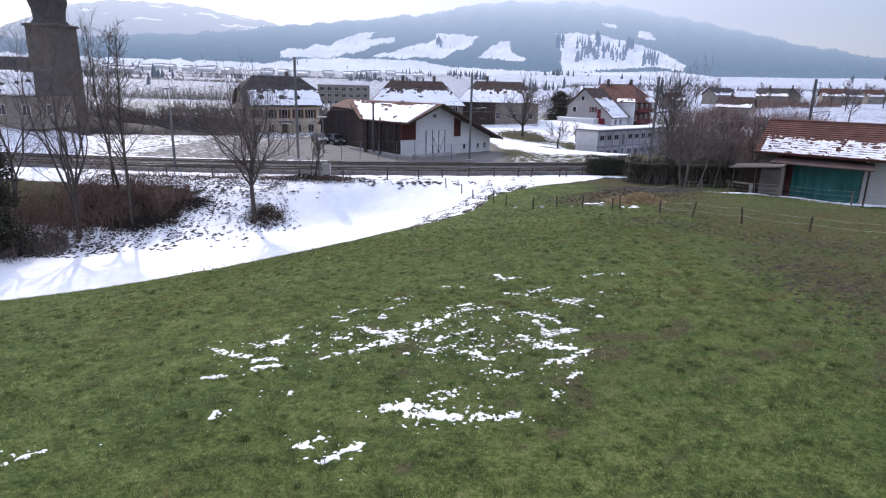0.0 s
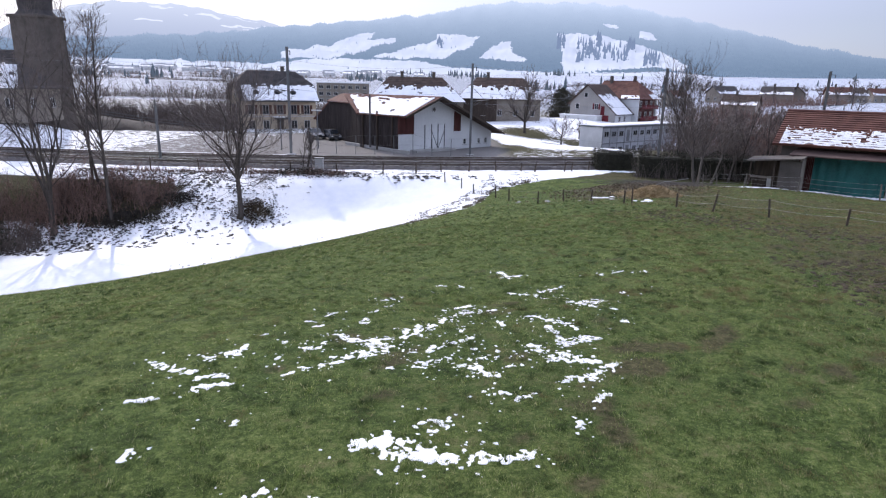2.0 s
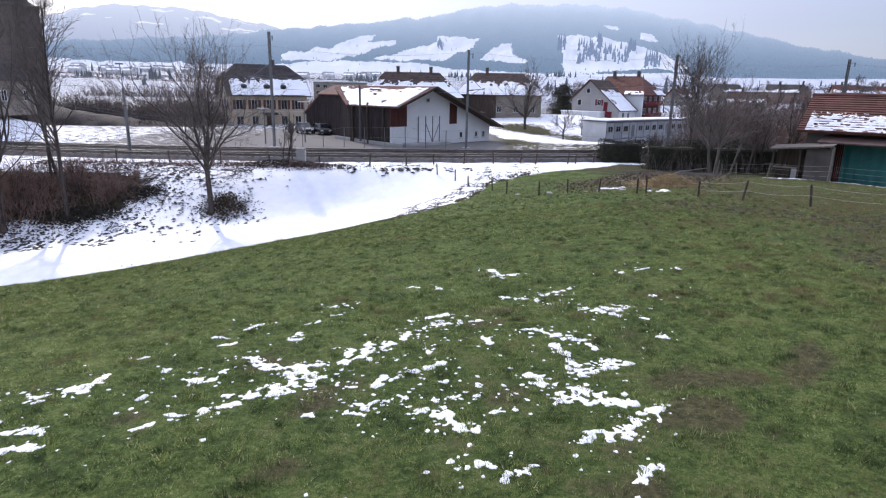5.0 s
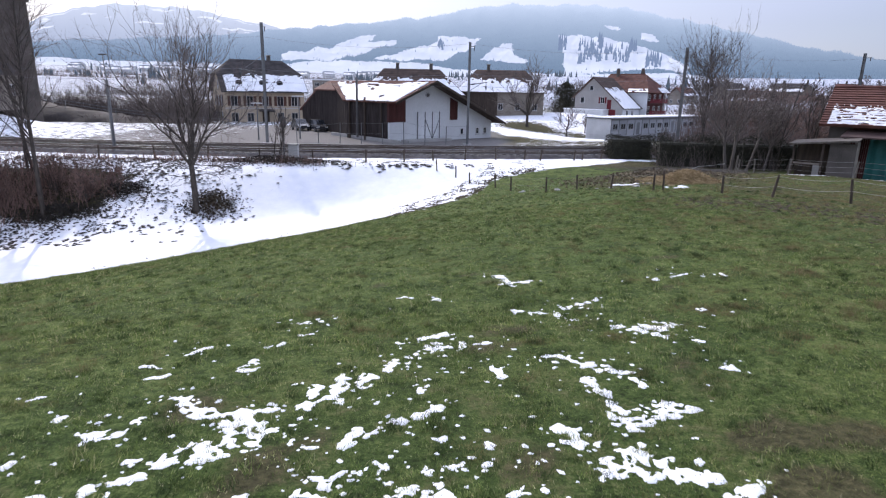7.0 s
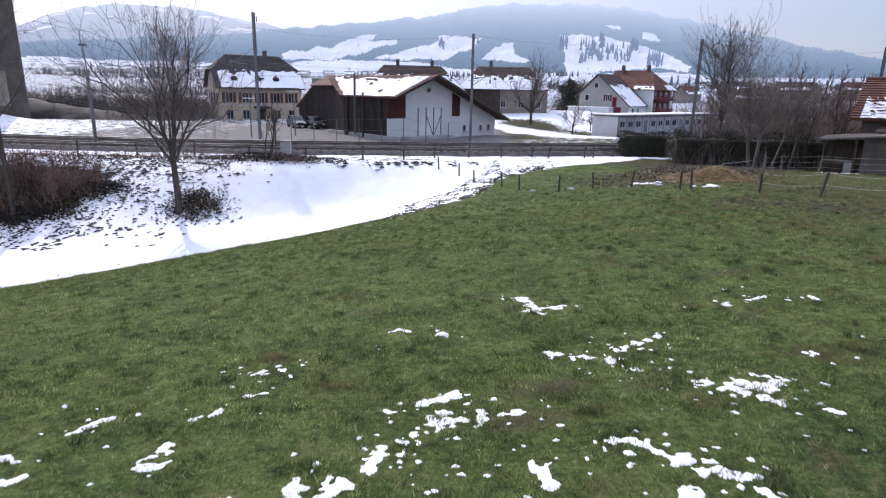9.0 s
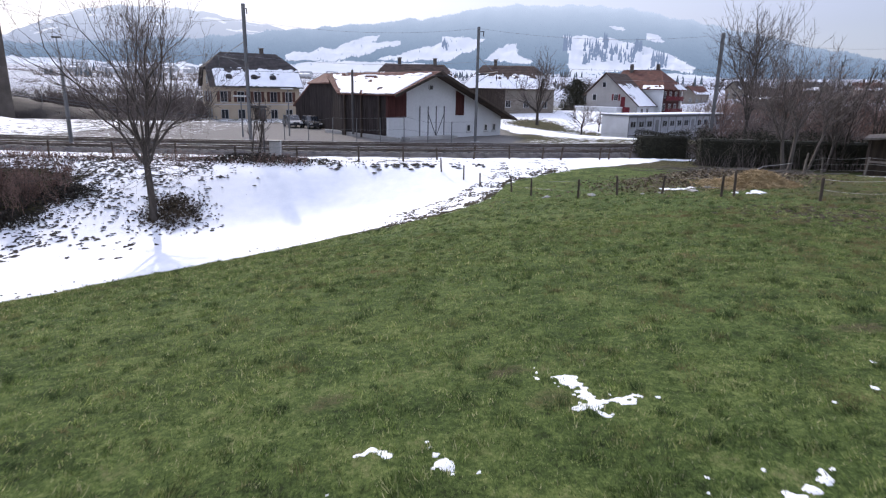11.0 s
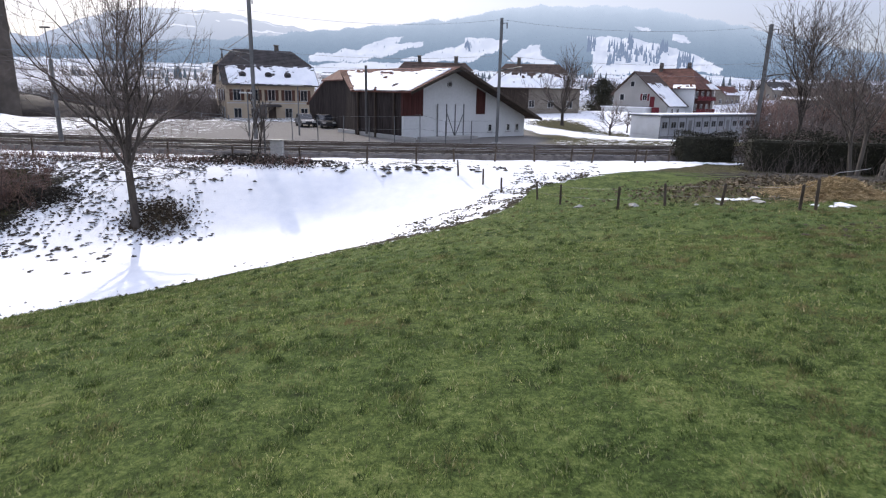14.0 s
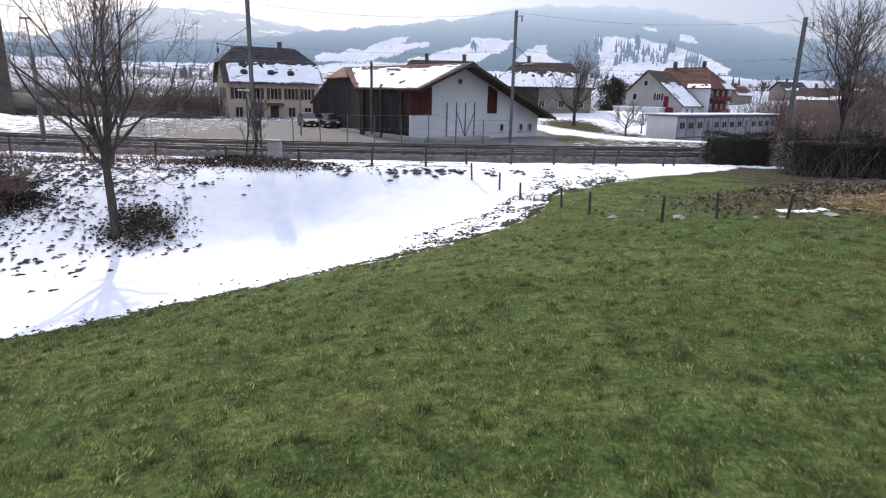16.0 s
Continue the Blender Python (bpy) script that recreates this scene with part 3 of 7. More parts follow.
CLEARINGS = [
    [(9.9, 4.94), (12.1, 4.99), (14.5, 4.7), (18.9, 3.53), (21.0, 2.38), (20.9, 1.87), (18.5, 2.25), (16.0, 2.11), (10.6, 1.57), (10.5, 3.15)],
    [(4.7, 4.18), (5.8, 4.19), (6.0, 3.22), (7.3, 2.87), (7.3, 2.51), (3.0, 2.82)],
    [(-15.1, 2.94), (-10.3, 3.66), (-8.0, 4.64), (-6.4, 4.81), (-7.3, 4.14), (-4.8, 4.37), (-4.9, 4.05), (-10.1, 2.54), (-15.1, 2.4)],
    [(-6.8, 2.62), (-3.7, 3.55), (-1.1, 4.33), (-0.7, 4.82), (2.9, 4.64), (2.4, 3.9), (-0.4, 2.76)],
    [(13.8, 5.82), (14.7, 5.81), (15.0, 5.44), (14.0, 5.54)],
    [(16.9, 5.2), (17.8, 5.1), (18.4, 4.45), (16.9, 4.58)],
]
COPSES = [(12.7, 3.5, 0.9, 0.75), (14.9, 3.3, 1.3, 0.6), (18.2, 2.75, 0.6, 0.35), (-0.6, 3.9, 0.3, 0.3), (10.3, 4.2, 0.3, 0.5), (13.6, 4.2, 0.2, 0.4), (16.4, 3.9, 0.25, 0.3)]
RIDGE_AZ = (-75, -50, -35.5, -31.9, -26, -20.5, -14.7, -9.8, -4.8, -0.5, 2.8, 5.3, 10.3, 15.1, 19.8, 24.2, 28.4, 32.3, 34.8, 50, 75)
RIDGE_EL = (3.0, 2.6, 2.83, 3.11, 3.68, 4.12, 4.93, 5.44, 6.01, 6.58, 7.28, 7.44, 7.49, 7.21, 6.23, 5.26, 4.19, 3.33, 2.85, 2.2, 2.5)
EYE_X, EYE_Y, EYE_Z = 1.0, 9.6, 5.1                      # the middle of the walk, from which bearings are counted


def bearing_point(az, el, r):
    a = np.radians(az)
    return np.stack([EYE_X + r * np.sin(a), EYE_Y + r * np.cos(a), EYE_Z + r * np.tan(np.radians(el))], -1)


def slope_point(az, k):
    """Point on the near mountain: k = 0 at its foot, 1 on the crest, past 1 down the back."""
    top = np.interp(az, RIDGE_AZ, RIDGE_EL) + 0.12 * np.sin(az * 1.9) * np.sin(az * 0.7 + 1)
    foot = 0.9
    r = 1150 + 1500 * k
    el = foot + (top - foot) * np.where(k <= 1, np.sin(np.clip(k, 0, 1) * math.pi / 2) ** 1.15, 1 - (k - 1) * 0.8)
    return bearing_point(az, el, r), el


az_g, k_g = np.meshgrid(np.concatenate([np.arange(-75, -18, 1.0), np.arange(-18, 26, 0.15), np.arange(26, 75.01, 1.0)]), np.concatenate([np.arange(0, 1.0, 0.010), (1.0, 1.1, 1.3)]))
mt_v, mt_el = slope_point(az_g, k_g)
jit = np.array([noise.noise((float(a) * 0.9, float(k) * 9, 2)) + 0.5 * noise.noise((float(a) * 2.6, float(k) * 25, 5)) for a, k in zip(az_g.ravel(), k_g.ravel())]).reshape(az_g.shape)


def is_clear(az, el, n):
    a, e = az + 0.25 * n, el + 0.10 * n
    c = np.zeros(a.shape, bool)
    for poly in CLEARINGS:
        c |= inside(poly, a, e)
    c |= e < np.interp(az, (-75, -16, -12, -3, 0, 8, 11, 20, 26, 75), (1.9, 1.9, 2.45, 2.5, 2.0, 1.75, 1.7, 1.9, 1.25, 1.2))
    return c


mt_v[..., 2] += jit * 9 * np.clip(k_g * 3, 0, 1)
nn = az_g.shape[1]
jj = (np.arange(az_g.shape[0] - 1)[:, None] * nn + np.arange(nn - 1)[None]).ravel()
clear = is_clear(az_g, mt_el, jit)
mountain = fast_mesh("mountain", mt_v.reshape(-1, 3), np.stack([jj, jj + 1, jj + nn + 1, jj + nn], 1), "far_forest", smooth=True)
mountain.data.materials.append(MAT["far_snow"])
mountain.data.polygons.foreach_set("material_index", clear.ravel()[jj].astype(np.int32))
tagged(mountain, "forested mountain with snowy pastures across the valley", "mountain", kind="structure")

# the farther range, paler with more of the painted haze
az_b, k_b = np.meshgrid(np.arange(-75, 10.01, 0.15), np.arange(0, 1.3, 0.01))
top_b = np.interp(az_b, (-75, -50, -35.4, -30.5, -28.5, -23.6, -19.3, -14.7, -8, 10), (5.0, 3.6, 3.6, 5.7, 6.06, 6.33, 5.8, 5.0, 3.0, 2.5)) + 0.07 * np.sin(az_b * 1.1) + 0.05 * np.sin(az_b * 2.7 + 1) + 0.03 * np.sin(az_b * 6.1)
bk_v = bearing_point(az_b, 1.5 + (top_b - 1.5) * np.where(k_b <= 1, np.sin(np.clip(k_b, 0, 1) * math.pi / 2), 1 - (k_b - 1)), 3300 + 900 * k_b)
jb = np.array([noise.noise((float(a) * 0.35, float(k) * 9, 8)) + 0.35 * noise.noise((float(a) * 1.4, float(k) * 30, 3)) for a, k in zip(az_b.ravel(), k_b.ravel())]).reshape(az_b.shape)
nb = az_b.shape[1]
jb_i = (np.arange(az_b.shape[0] - 1)[:, None] * nb + np.arange(nb - 1)[None]).ravel()
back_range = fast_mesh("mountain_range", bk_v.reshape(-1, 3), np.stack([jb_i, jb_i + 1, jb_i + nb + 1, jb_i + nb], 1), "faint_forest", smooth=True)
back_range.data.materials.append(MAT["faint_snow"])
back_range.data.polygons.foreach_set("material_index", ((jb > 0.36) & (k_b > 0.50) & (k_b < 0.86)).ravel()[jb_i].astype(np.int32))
tagged(back_range, "pale distant mountain range with snow in the haze", "mountain", kind="structure")


def conifers(name, pts, sizes, material, label, sides=4, slender=1.0):
    """Spruces as ragged stacked cones."""
    v, f = [], []
    rng = np.random.RandomState(len(pts))
    pts, sizes = np.asarray(pts), np.asarray(sizes)
    n = len(pts)
    base = 0
    for lo, hi, r in ((0.0, 0.62, 0.20), (0.35, 1.0, 0.13)):
        turn = rng.rand(n) * 6.3
        for k in range(sides):
            a = turn + 2 * math.pi * k / sides
            rr = sizes * r * slender * (0.75 + 0.5 * rng.rand(n))
            v.append(np.stack([pts[:, 0] + np.cos(a) * rr, pts[:, 1] + np.sin(a) * rr, pts[:, 2] + sizes * lo], 1))
        v.append(pts + np.stack([0 * sizes, 0 * sizes, sizes * hi], 1))
        for k in range(sides):
            f.append(np.stack([(base + k) * n + np.arange(n), (base + (k + 1) % sides) * n + np.arange(n), (base + sides) * n + np.arange(n)], 1))
        base += sides + 1
    return tagged(fast_mesh(name, np.concatenate(v), np.concatenate(f), material), label, "forest", kind="stuff")


rng = np.random.RandomState(5)
n_try = 26000
a_t, k_t = rng.uniform(-42, 42, n_try), rng.uniform(0.03, 1.0, n_try)
k_t[:3500] = rng.uniform(0.985, 1.0, 3500)
p_t, e_t = slope_point(a_t, k_t)
j_t = np.array([noise.noise((float(a) * 0.9, float(k) * 9, 2)) + 0.5 * noise.noise((float(a) * 2.6, float(k) * 25, 5)) for a, k in zip(a_t, k_t)])
p_t[:, 2] += j_t * 9 * np.clip(k_t * 3, 0, 1) - 2
keep = ~is_clear(a_t, e_t, j_t) | (rng.rand(n_try) < 0.02)
tall = rng.uniform(5, 10, n_try)
tall[:3500] *= 0.8
cp, cs = [], []
for ca, ce, ra, re in COPSES:
    for _ in range(int(20 + 40 * ra * re)):
        az1, el1 = ca + rng.uniform(-1, 1) * ra, ce + rng.uniform(-1, 1) * re
        ks = np.linspace(0.02, 1, 200)
        q1, e1 = slope_point(np.full(200, az1), ks)
        i1 = int(np.argmin(np.abs(e1 - el1)))
        cp.append(q1[i1] - (0, 0, 2))
        cs.append(rng.uniform(14, 30))
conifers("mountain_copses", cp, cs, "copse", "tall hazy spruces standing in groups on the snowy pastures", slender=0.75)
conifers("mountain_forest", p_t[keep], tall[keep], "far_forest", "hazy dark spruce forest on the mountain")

# copses and single spruces on the valley floor
pts, szs = [], []
for _ in range(34):
    ca, cr = rng.uniform(-4, 36) if rng.rand() < 0.75 else rng.uniform(-30, -4), rng.uniform(420, 1100)
    for _ in range(rng.randint(2, 16) if ca < 13 else rng.randint(0, 3)):
        a, r = radians(ca + rng.normal(0, 0.8)), cr + rng.normal(0, 9)
        x, y = EYE_X + r * math.sin(a), EYE_Y + r * math.cos(a)
        pts.append((x, y, float(terrain(x, y)) - 0.5))
        szs.append(rng.uniform(5, 12))
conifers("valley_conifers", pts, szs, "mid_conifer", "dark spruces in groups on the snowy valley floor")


pts, szs = [], []
for az0, az1, d0, d1, count in ((-33, -27, 620, 640, 30), (-22, -15, 640, 660, 30), (-9, -2, 640, 680, 46)):
    for i in range(count):
        a, r = radians(az0 + (az1 - az0) * rng.rand()), rng.uniform(d0, d1)
        x, y = EYE_X + r * math.sin(a), EYE_Y + r * math.cos(a)
        pts.append((x, y, float(terrain(x, y)) - 0.4))
        szs.append(rng.uniform(3.5, 8))
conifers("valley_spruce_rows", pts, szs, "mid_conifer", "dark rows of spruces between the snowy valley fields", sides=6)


# ---- railway ----
def strip(name, offset_a, offset_b, za, zb, material, parent=None, label="", x0=-160.0, x1=160.0, step=1.0):
    """A band along the track line between two offsets, with a top and a skirt."""
    x = np.arange(x0, x1 + step, step)
    y = track_line(x)
    v = np.concatenate([np.stack([x, y + o, np.full_like(x, z)], 1) for o, z in ((offset_a, za), (offset_a, zb), (offset_b, zb), (offset_b, za))])
    n, k = len(x), np.arange(len(x) - 1)
    f = np.concatenate([np.stack([c * n + k, c * n + k + 1, (c + 1) * n + k + 1, (c + 1) * n + k], 1) for c in range(3)])
    return fast_mesh(name, v, f, material, parent, label)


for off in (0.0, 4.6):
    bed = thing("railway_track", pose(0, 0, 0), "railway track with brown steel rails on dark ballast", "railway track", "tracks of the line")
    bxs = np.arange(-160, 160.1, 0.5)
    prof = ((-2.15, -0.45), (-1.5, 0.0), (1.5, 0.0), (2.3, -0.45))
    bump_n = np.random.RandomState(3).rand(len(bxs), 4) * 0.07
    bv = np.stack([np.stack([bxs, track_line(bxs) + off + o, z + bump_n[:, i]], 1) for i, (o, z) in enumerate(prof)], 1).reshape(-1, 3)
    bi = np.arange(len(bxs) - 1) * 4
    fast_mesh("ballast", bv, np.concatenate([np.stack([bi + c, bi + 4 + c, bi + 5 + c, bi + 1 + c], 1) for c in range(3)]), "ballast", bed)
    for o in (-0.72, 0.72):
        strip("rail", off + o - 0.035, off + o + 0.035, 0.02, 0.24, "rail_steel", bed, "worn steel rail")
        strip("rail_head", off + o - 0.03, off + o + 0.03, 0.245, 0.25, "rail_head", bed, "polished top of the rail")
    sl = []
    for x in np.arange(-90, 90, 0.65):
        y, t = float(track_line(x)) + off, 0.14 + 0.006 * x
        sl.append((x, y, t))
    sv, sf = [], []
    for i, (x, y, t) in enumerate(sl):
        c, s = math.cos(math.atan(t)), math.sin(math.atan(t))
        for zz in (0.0, 0.075):
            for dx, dy in ((-0.12, -1.25), (0.12, -1.25), (0.12, 1.25), (-0.12, 1.25)):
                sv.append((x + dx * c - dy * s, y + dx * s + dy * c, zz))
        b = i * 8
        sf += [(b + 4, b + 5, b + 6, b + 7), (b, b + 1, b + 5, b + 4), (b + 1, b + 2, b + 6, b + 5), (b + 2, b + 3, b + 7, b + 6), (b + 3, b, b + 4, b + 7)]
    tagged(fast_mesh("timber_bed", sv, sf, "sleeper", bed), kind="stuff")


def i_beam(bm, w, d, t, z0, z1):
    bm_box(bm, -w / 2, w / 2, -d / 2, -d / 2 + t, z0, z1)
    bm_box(bm, -w / 2, w / 2, d / 2 - t, d / 2, z0, z1)
    bm_box(bm, -t / 2, t / 2, -d / 2 + t, d / 2 - t, z0, z1)


def mast(x, y, h, arm, lean=0.0, braces=True):
    t = thing("catenary_mast", pose(x, y, -0.35, 0, lean, 0), "grey steel railway catenary mast beside the track", "catenary mast", "catenary masts")
    bm = bmesh.new()
    i_beam(bm, 0.26, 0.26, 0.03, 0, h + 0.35)
    part("post", bm, "metal_grey", t)
    box("footing", -0.45, 0.45, -0.45, 0.45, -0.4, 0.25, "concrete", t, "weathered concrete footing", 0.04)
    if arm:
        z = 0.62 * h
        segs = [(0, 0, z, arm, -2.2, z + 0.25, 0.05, 0.05), (0, 0, z + 1.7, arm * 0.75, -1.7, z + 0.35, 0.03, 0.03), (0, 0, z - 0.7, arm * 0.7, -1.6, z + 0.15, 0.03, 0.03), (arm * 0.95, -2.1, z + 0.3, arm * 0.95, -2.1, z - 0.55, 0.03, 0.03)]
        v, f = tube_data(segs, 5)
        fast_mesh("cantilever_arm", v, f, "metal_grey", t)
        ins = [(arm * 0.18, -0.4, z + 0.03, arm * 0.32, -0.7, z + 0.08, 0.09, 0.09), (arm * 0.95, -2.1, z - 0.1, arm * 0.95, -2.1, z - 0.45, 0.08, 0.08)]
        for one in ins:
            v, f = tube_data([one], 6)
            fast_mesh("insulator", v, f, "metal_dark", t, "dark ceramic insulator")
    v, f = tube_data([(0, 0, h - 0.1, 0.5, -0.5, h - 0.1, 0.03, 0.03), (0.45, -0.45, h - 0.1, 0.45, -0.45, h - 0.55, 0.05, 0.05)], 5)
    fast_mesh("bracket", v, f, "metal_dark", t)
    return t


mast(3.45, 75.2, 10.6, 1.8)
mast(-17.7, 71.8, 11.8, -1.8)
mast(27.0, 76.3, 10.6, 1.4)
mast(52.0, 85.0, 11.0, 1.4)
mast(-62.0, 72.0, 10.6, 0)

lamp = thing("platform_lamp", pose(-28.6, 62.1, -0.35), "slim station lamp on a thick lower pole beside the track", "lamp post")
v, f = tube_data([(0, 0, 0, 0, 0, 6.2, 0.16, 0.13)], 8)
fast_mesh("lower_pole", v, f, "metal_grey", lamp)
v, f = tube_data([(0, 0, 6.2, -0.1, 0, 8.3, 0.05, 0.04)], 6)
fast_mesh("upper_pole", v, f, "metal_grey", lamp)
box("lamp_head", -0.45, 0.25, -0.1, 0.1, 8.25, 8.37, "metal_dark", lamp, "dark lamp bar", 0.03)
box("footing", -0.6, 0.6, -0.6, 0.6, -0.3, 0.3, "concrete", lamp, "weathered concrete footing", 0.05)


def wire(name, pts, r, label, category="wire", sag=0.0, material="wire", group=""):
    segs = []
    for a, b in zip(pts[:-1], pts[1:]):
        prev = None
        for k in range(9):
            t = k / 8
            p = [a[i] + (b[i] - a[i]) * t for i in range(3)]
            p[2] -= sag * 4 * t * (1 - t)
            if prev:
                segs.append((*prev, *p, r, r))
            prev = p
    v, f = tube_data(segs, 4)
    return tagged(fast_mesh(name, v, f, material), label, category, group)


for zz, dy, sg in ((6.0, -3.0, 0.05), (7.3, -3.0, 0.5), (10.4, -0.5, 0.7)):
    wire("overhead_wire", [(-120, 72 + dy, zz), (-62, 72 + dy, zz), (-17.7, 71.8 + dy, zz), (3.45, 75.2 + dy, zz), (27.0, 76.3 + dy, zz), (52, 85 + dy, zz), (110, 104 + dy, zz)], 0.010, "thin overhead railway wire between the masts", "wire", sg, group="overhead wires")


# ---- buildings ----
def frame_at(x, y, yaw, z=0.0):
    return pose(x, y, z, 0, 0, yaw)


def window(parent, x, z, w, h, y, mat_frame="paint_white", shutters=None, out=-1, axis="x", depth=0.06, sash=True):
    """A window on a wall in the plane y (or x when axis is y): reveal frame, dark pane, sill and shutters."""
    def bx(n, a0, a1, z0, z1, d0, d1, m, par, label=""):
        lo, hi = sorted((y + out * d0, y + out * d1))
        if axis == "x":
            return box(n, a0, a1, lo, hi, z0, z1, m, par, label)
        return box(n, lo, hi, a0, a1, z0, z1, m, par, label)
    win = bx("window", x - w / 2, x + w / 2, z, z + h, 0.0, 0.02, "glass", parent, "dark window pane")
    fr = 0.08
    bm = bmesh.new()
    bars = [(x - w / 2 - fr, x - w / 2, z - fr, z + h + fr), (x + w / 2, x + w / 2 + fr, z - fr, z + h + fr), (x - w / 2, x + w / 2, z + h, z + h + fr), (x - w / 2, x + w / 2, z - fr, z)]
    if sash:
        bars.append((x - 0.03, x + 0.03, z, z + h))
    for a0, a1, z0, z1 in bars:
        lo, hi = sorted((y, y + out * depth))
        if axis == "x":
            bm_box(bm, a0, a1, lo, hi, z0, z1)
        else:
            bm_box(bm, lo, hi, a0, a1, z0, z1)
    part("frame", bm, mat_frame, win)
    bx("sill", x - w / 2 - 0.14, x + w / 2 + 0.14, z - fr - 0.07, z - fr, 0.0, 0.14, "concrete", win)
    if shutters:
        for s in (-1, 1):
            c = x + s * (w / 2 + fr + w * 0.26)
            bx("shutter", c - w * 0.24, c + w * 0.24, z - 0.04, z + h + 0.04, 0.01, 0.06, shutters, win, "folded-back painted wooden shutter")
    return win


def roof_courses(name, p0, p1, p2, p3, n, material, parent, label="", lift=0.05, thick=0.16):
    """Tiled roof slope from eave p0-p1 up to ridge p3-p2, laid in overlapping courses."""
    p0, p1, p2, p3 = (np.array(p, float) for p in (p0, p1, p2, p3))
    nrm = np.cross(p1 - p0, p3 - p0)
    nrm /= np.linalg.norm(nrm)
    if nrm[2] < 0:
        nrm = -nrm
    v, f = [], []
    for i in range(n):
        for k, up in ((i / n, lift), ((i + 1) / n, 0.0)):
            v += [p0 + (p3 - p0) * k + nrm * up, p1 + (p2 - p1) * k + nrm * up]
    for p in (p3, p2, p0, p1):
        v.append(p - nrm * thick)
    m = 4 * n
    f = [(2 * i, 2 * i + 1, 2 * i + 3, 2 * i + 2) for i in range(2 * n - 1)]
    f += [(m - 2, m - 1, m + 1, m), (m, m + 1, m + 3, m + 2), (m + 2, m + 3, 1, 0)]
    f += [tuple(range(0, m, 2)) + (m, m + 2), (m + 3, m + 1) + tuple(range(m - 1, 0, -2))]
    return link_mesh(name, v, f, material, parent, label)


def snow_sheet(name, p0, p1, p2, p3, lo, hi, parent, seed, lift=0.10, nu=70, nv=26, ragged=0.25, left=0.0, right=1.0, holes=0.62, grain=1.0):
    """Snow lying on a roof slope between the fractions lo and hi of its height, with a ragged upper edge and holes."""
    p0, p1, p2, p3 = (np.array(p, float) for p in (p0, p1, p2, p3))
    nrm = np.cross(p1 - p0, p3 - p0)
    nrm /= np.linalg.norm(nrm)
    if nrm[2] < 0:
        nrm = -nrm
    u, w = np.meshgrid(np.linspace(0, 1, nu), np.linspace(0, 1, nv))
    P = (p0 + (p3 - p0) * w[..., None]) * (1 - u[..., None]) + (p1 + (p2 - p1) * w[..., None]) * u[..., None]
    size = np.linalg.norm(p1 - p0)
    nz = np.array([noise.noise((float(a) * size * 0.45 * grain + seed, float(b) * 5 * grain, seed)) + 0.6 * noise.noise((float(a) * size * 1.6 * grain, float(b) * 14 * grain, seed + 4)) for a, b in zip(u.ravel(), w.ravel())]).reshape(u.shape)
    keep_v = (w > lo - 0.02 + 0.06 * ragged * nz) & (w < hi + ragged * nz) & (u > left) & (u < right) & (nz < holes)
    P = P + nrm * (lift + 0.05 * nz[..., None].clip(-0.5, 0.8))
    q = (np.arange(nv - 1)[:, None] * nu + np.arange(nu - 1)[None]).ravel()
    kf = keep_v.ravel()
    sel = q[kf[q] & kf[q + 1] & kf[q + nu] & kf[q + nu + 1]]
    top = P.reshape(-1, 3)
    low = top - nrm * (lift + 0.02)
    m = len(top)
    faces = [np.stack([sel, sel + 1, sel + nu + 1, sel + nu], 1)]
    chosen = np.zeros(m, bool)
    chosen[sel] = True
    for di, (a, b) in (((-nu), (0, 1)), ((nu), (nu, nu + 1)), ((-1), (0, nu)), ((1), (1, nu + 1))):
        nbr = sel + di
        ok = (nbr >= 0) & (nbr < m)
        edge = sel[~(ok & chosen[np.clip(nbr, 0, m - 1)])]
        faces.append(np.stack([edge + a, edge + b, edge + b + m, edge + a + m], 1))
    return fast_mesh(name, np.concatenate([top, low]), np.concatenate(faces), "snow", parent, "melting snow on the roof", smooth=True)


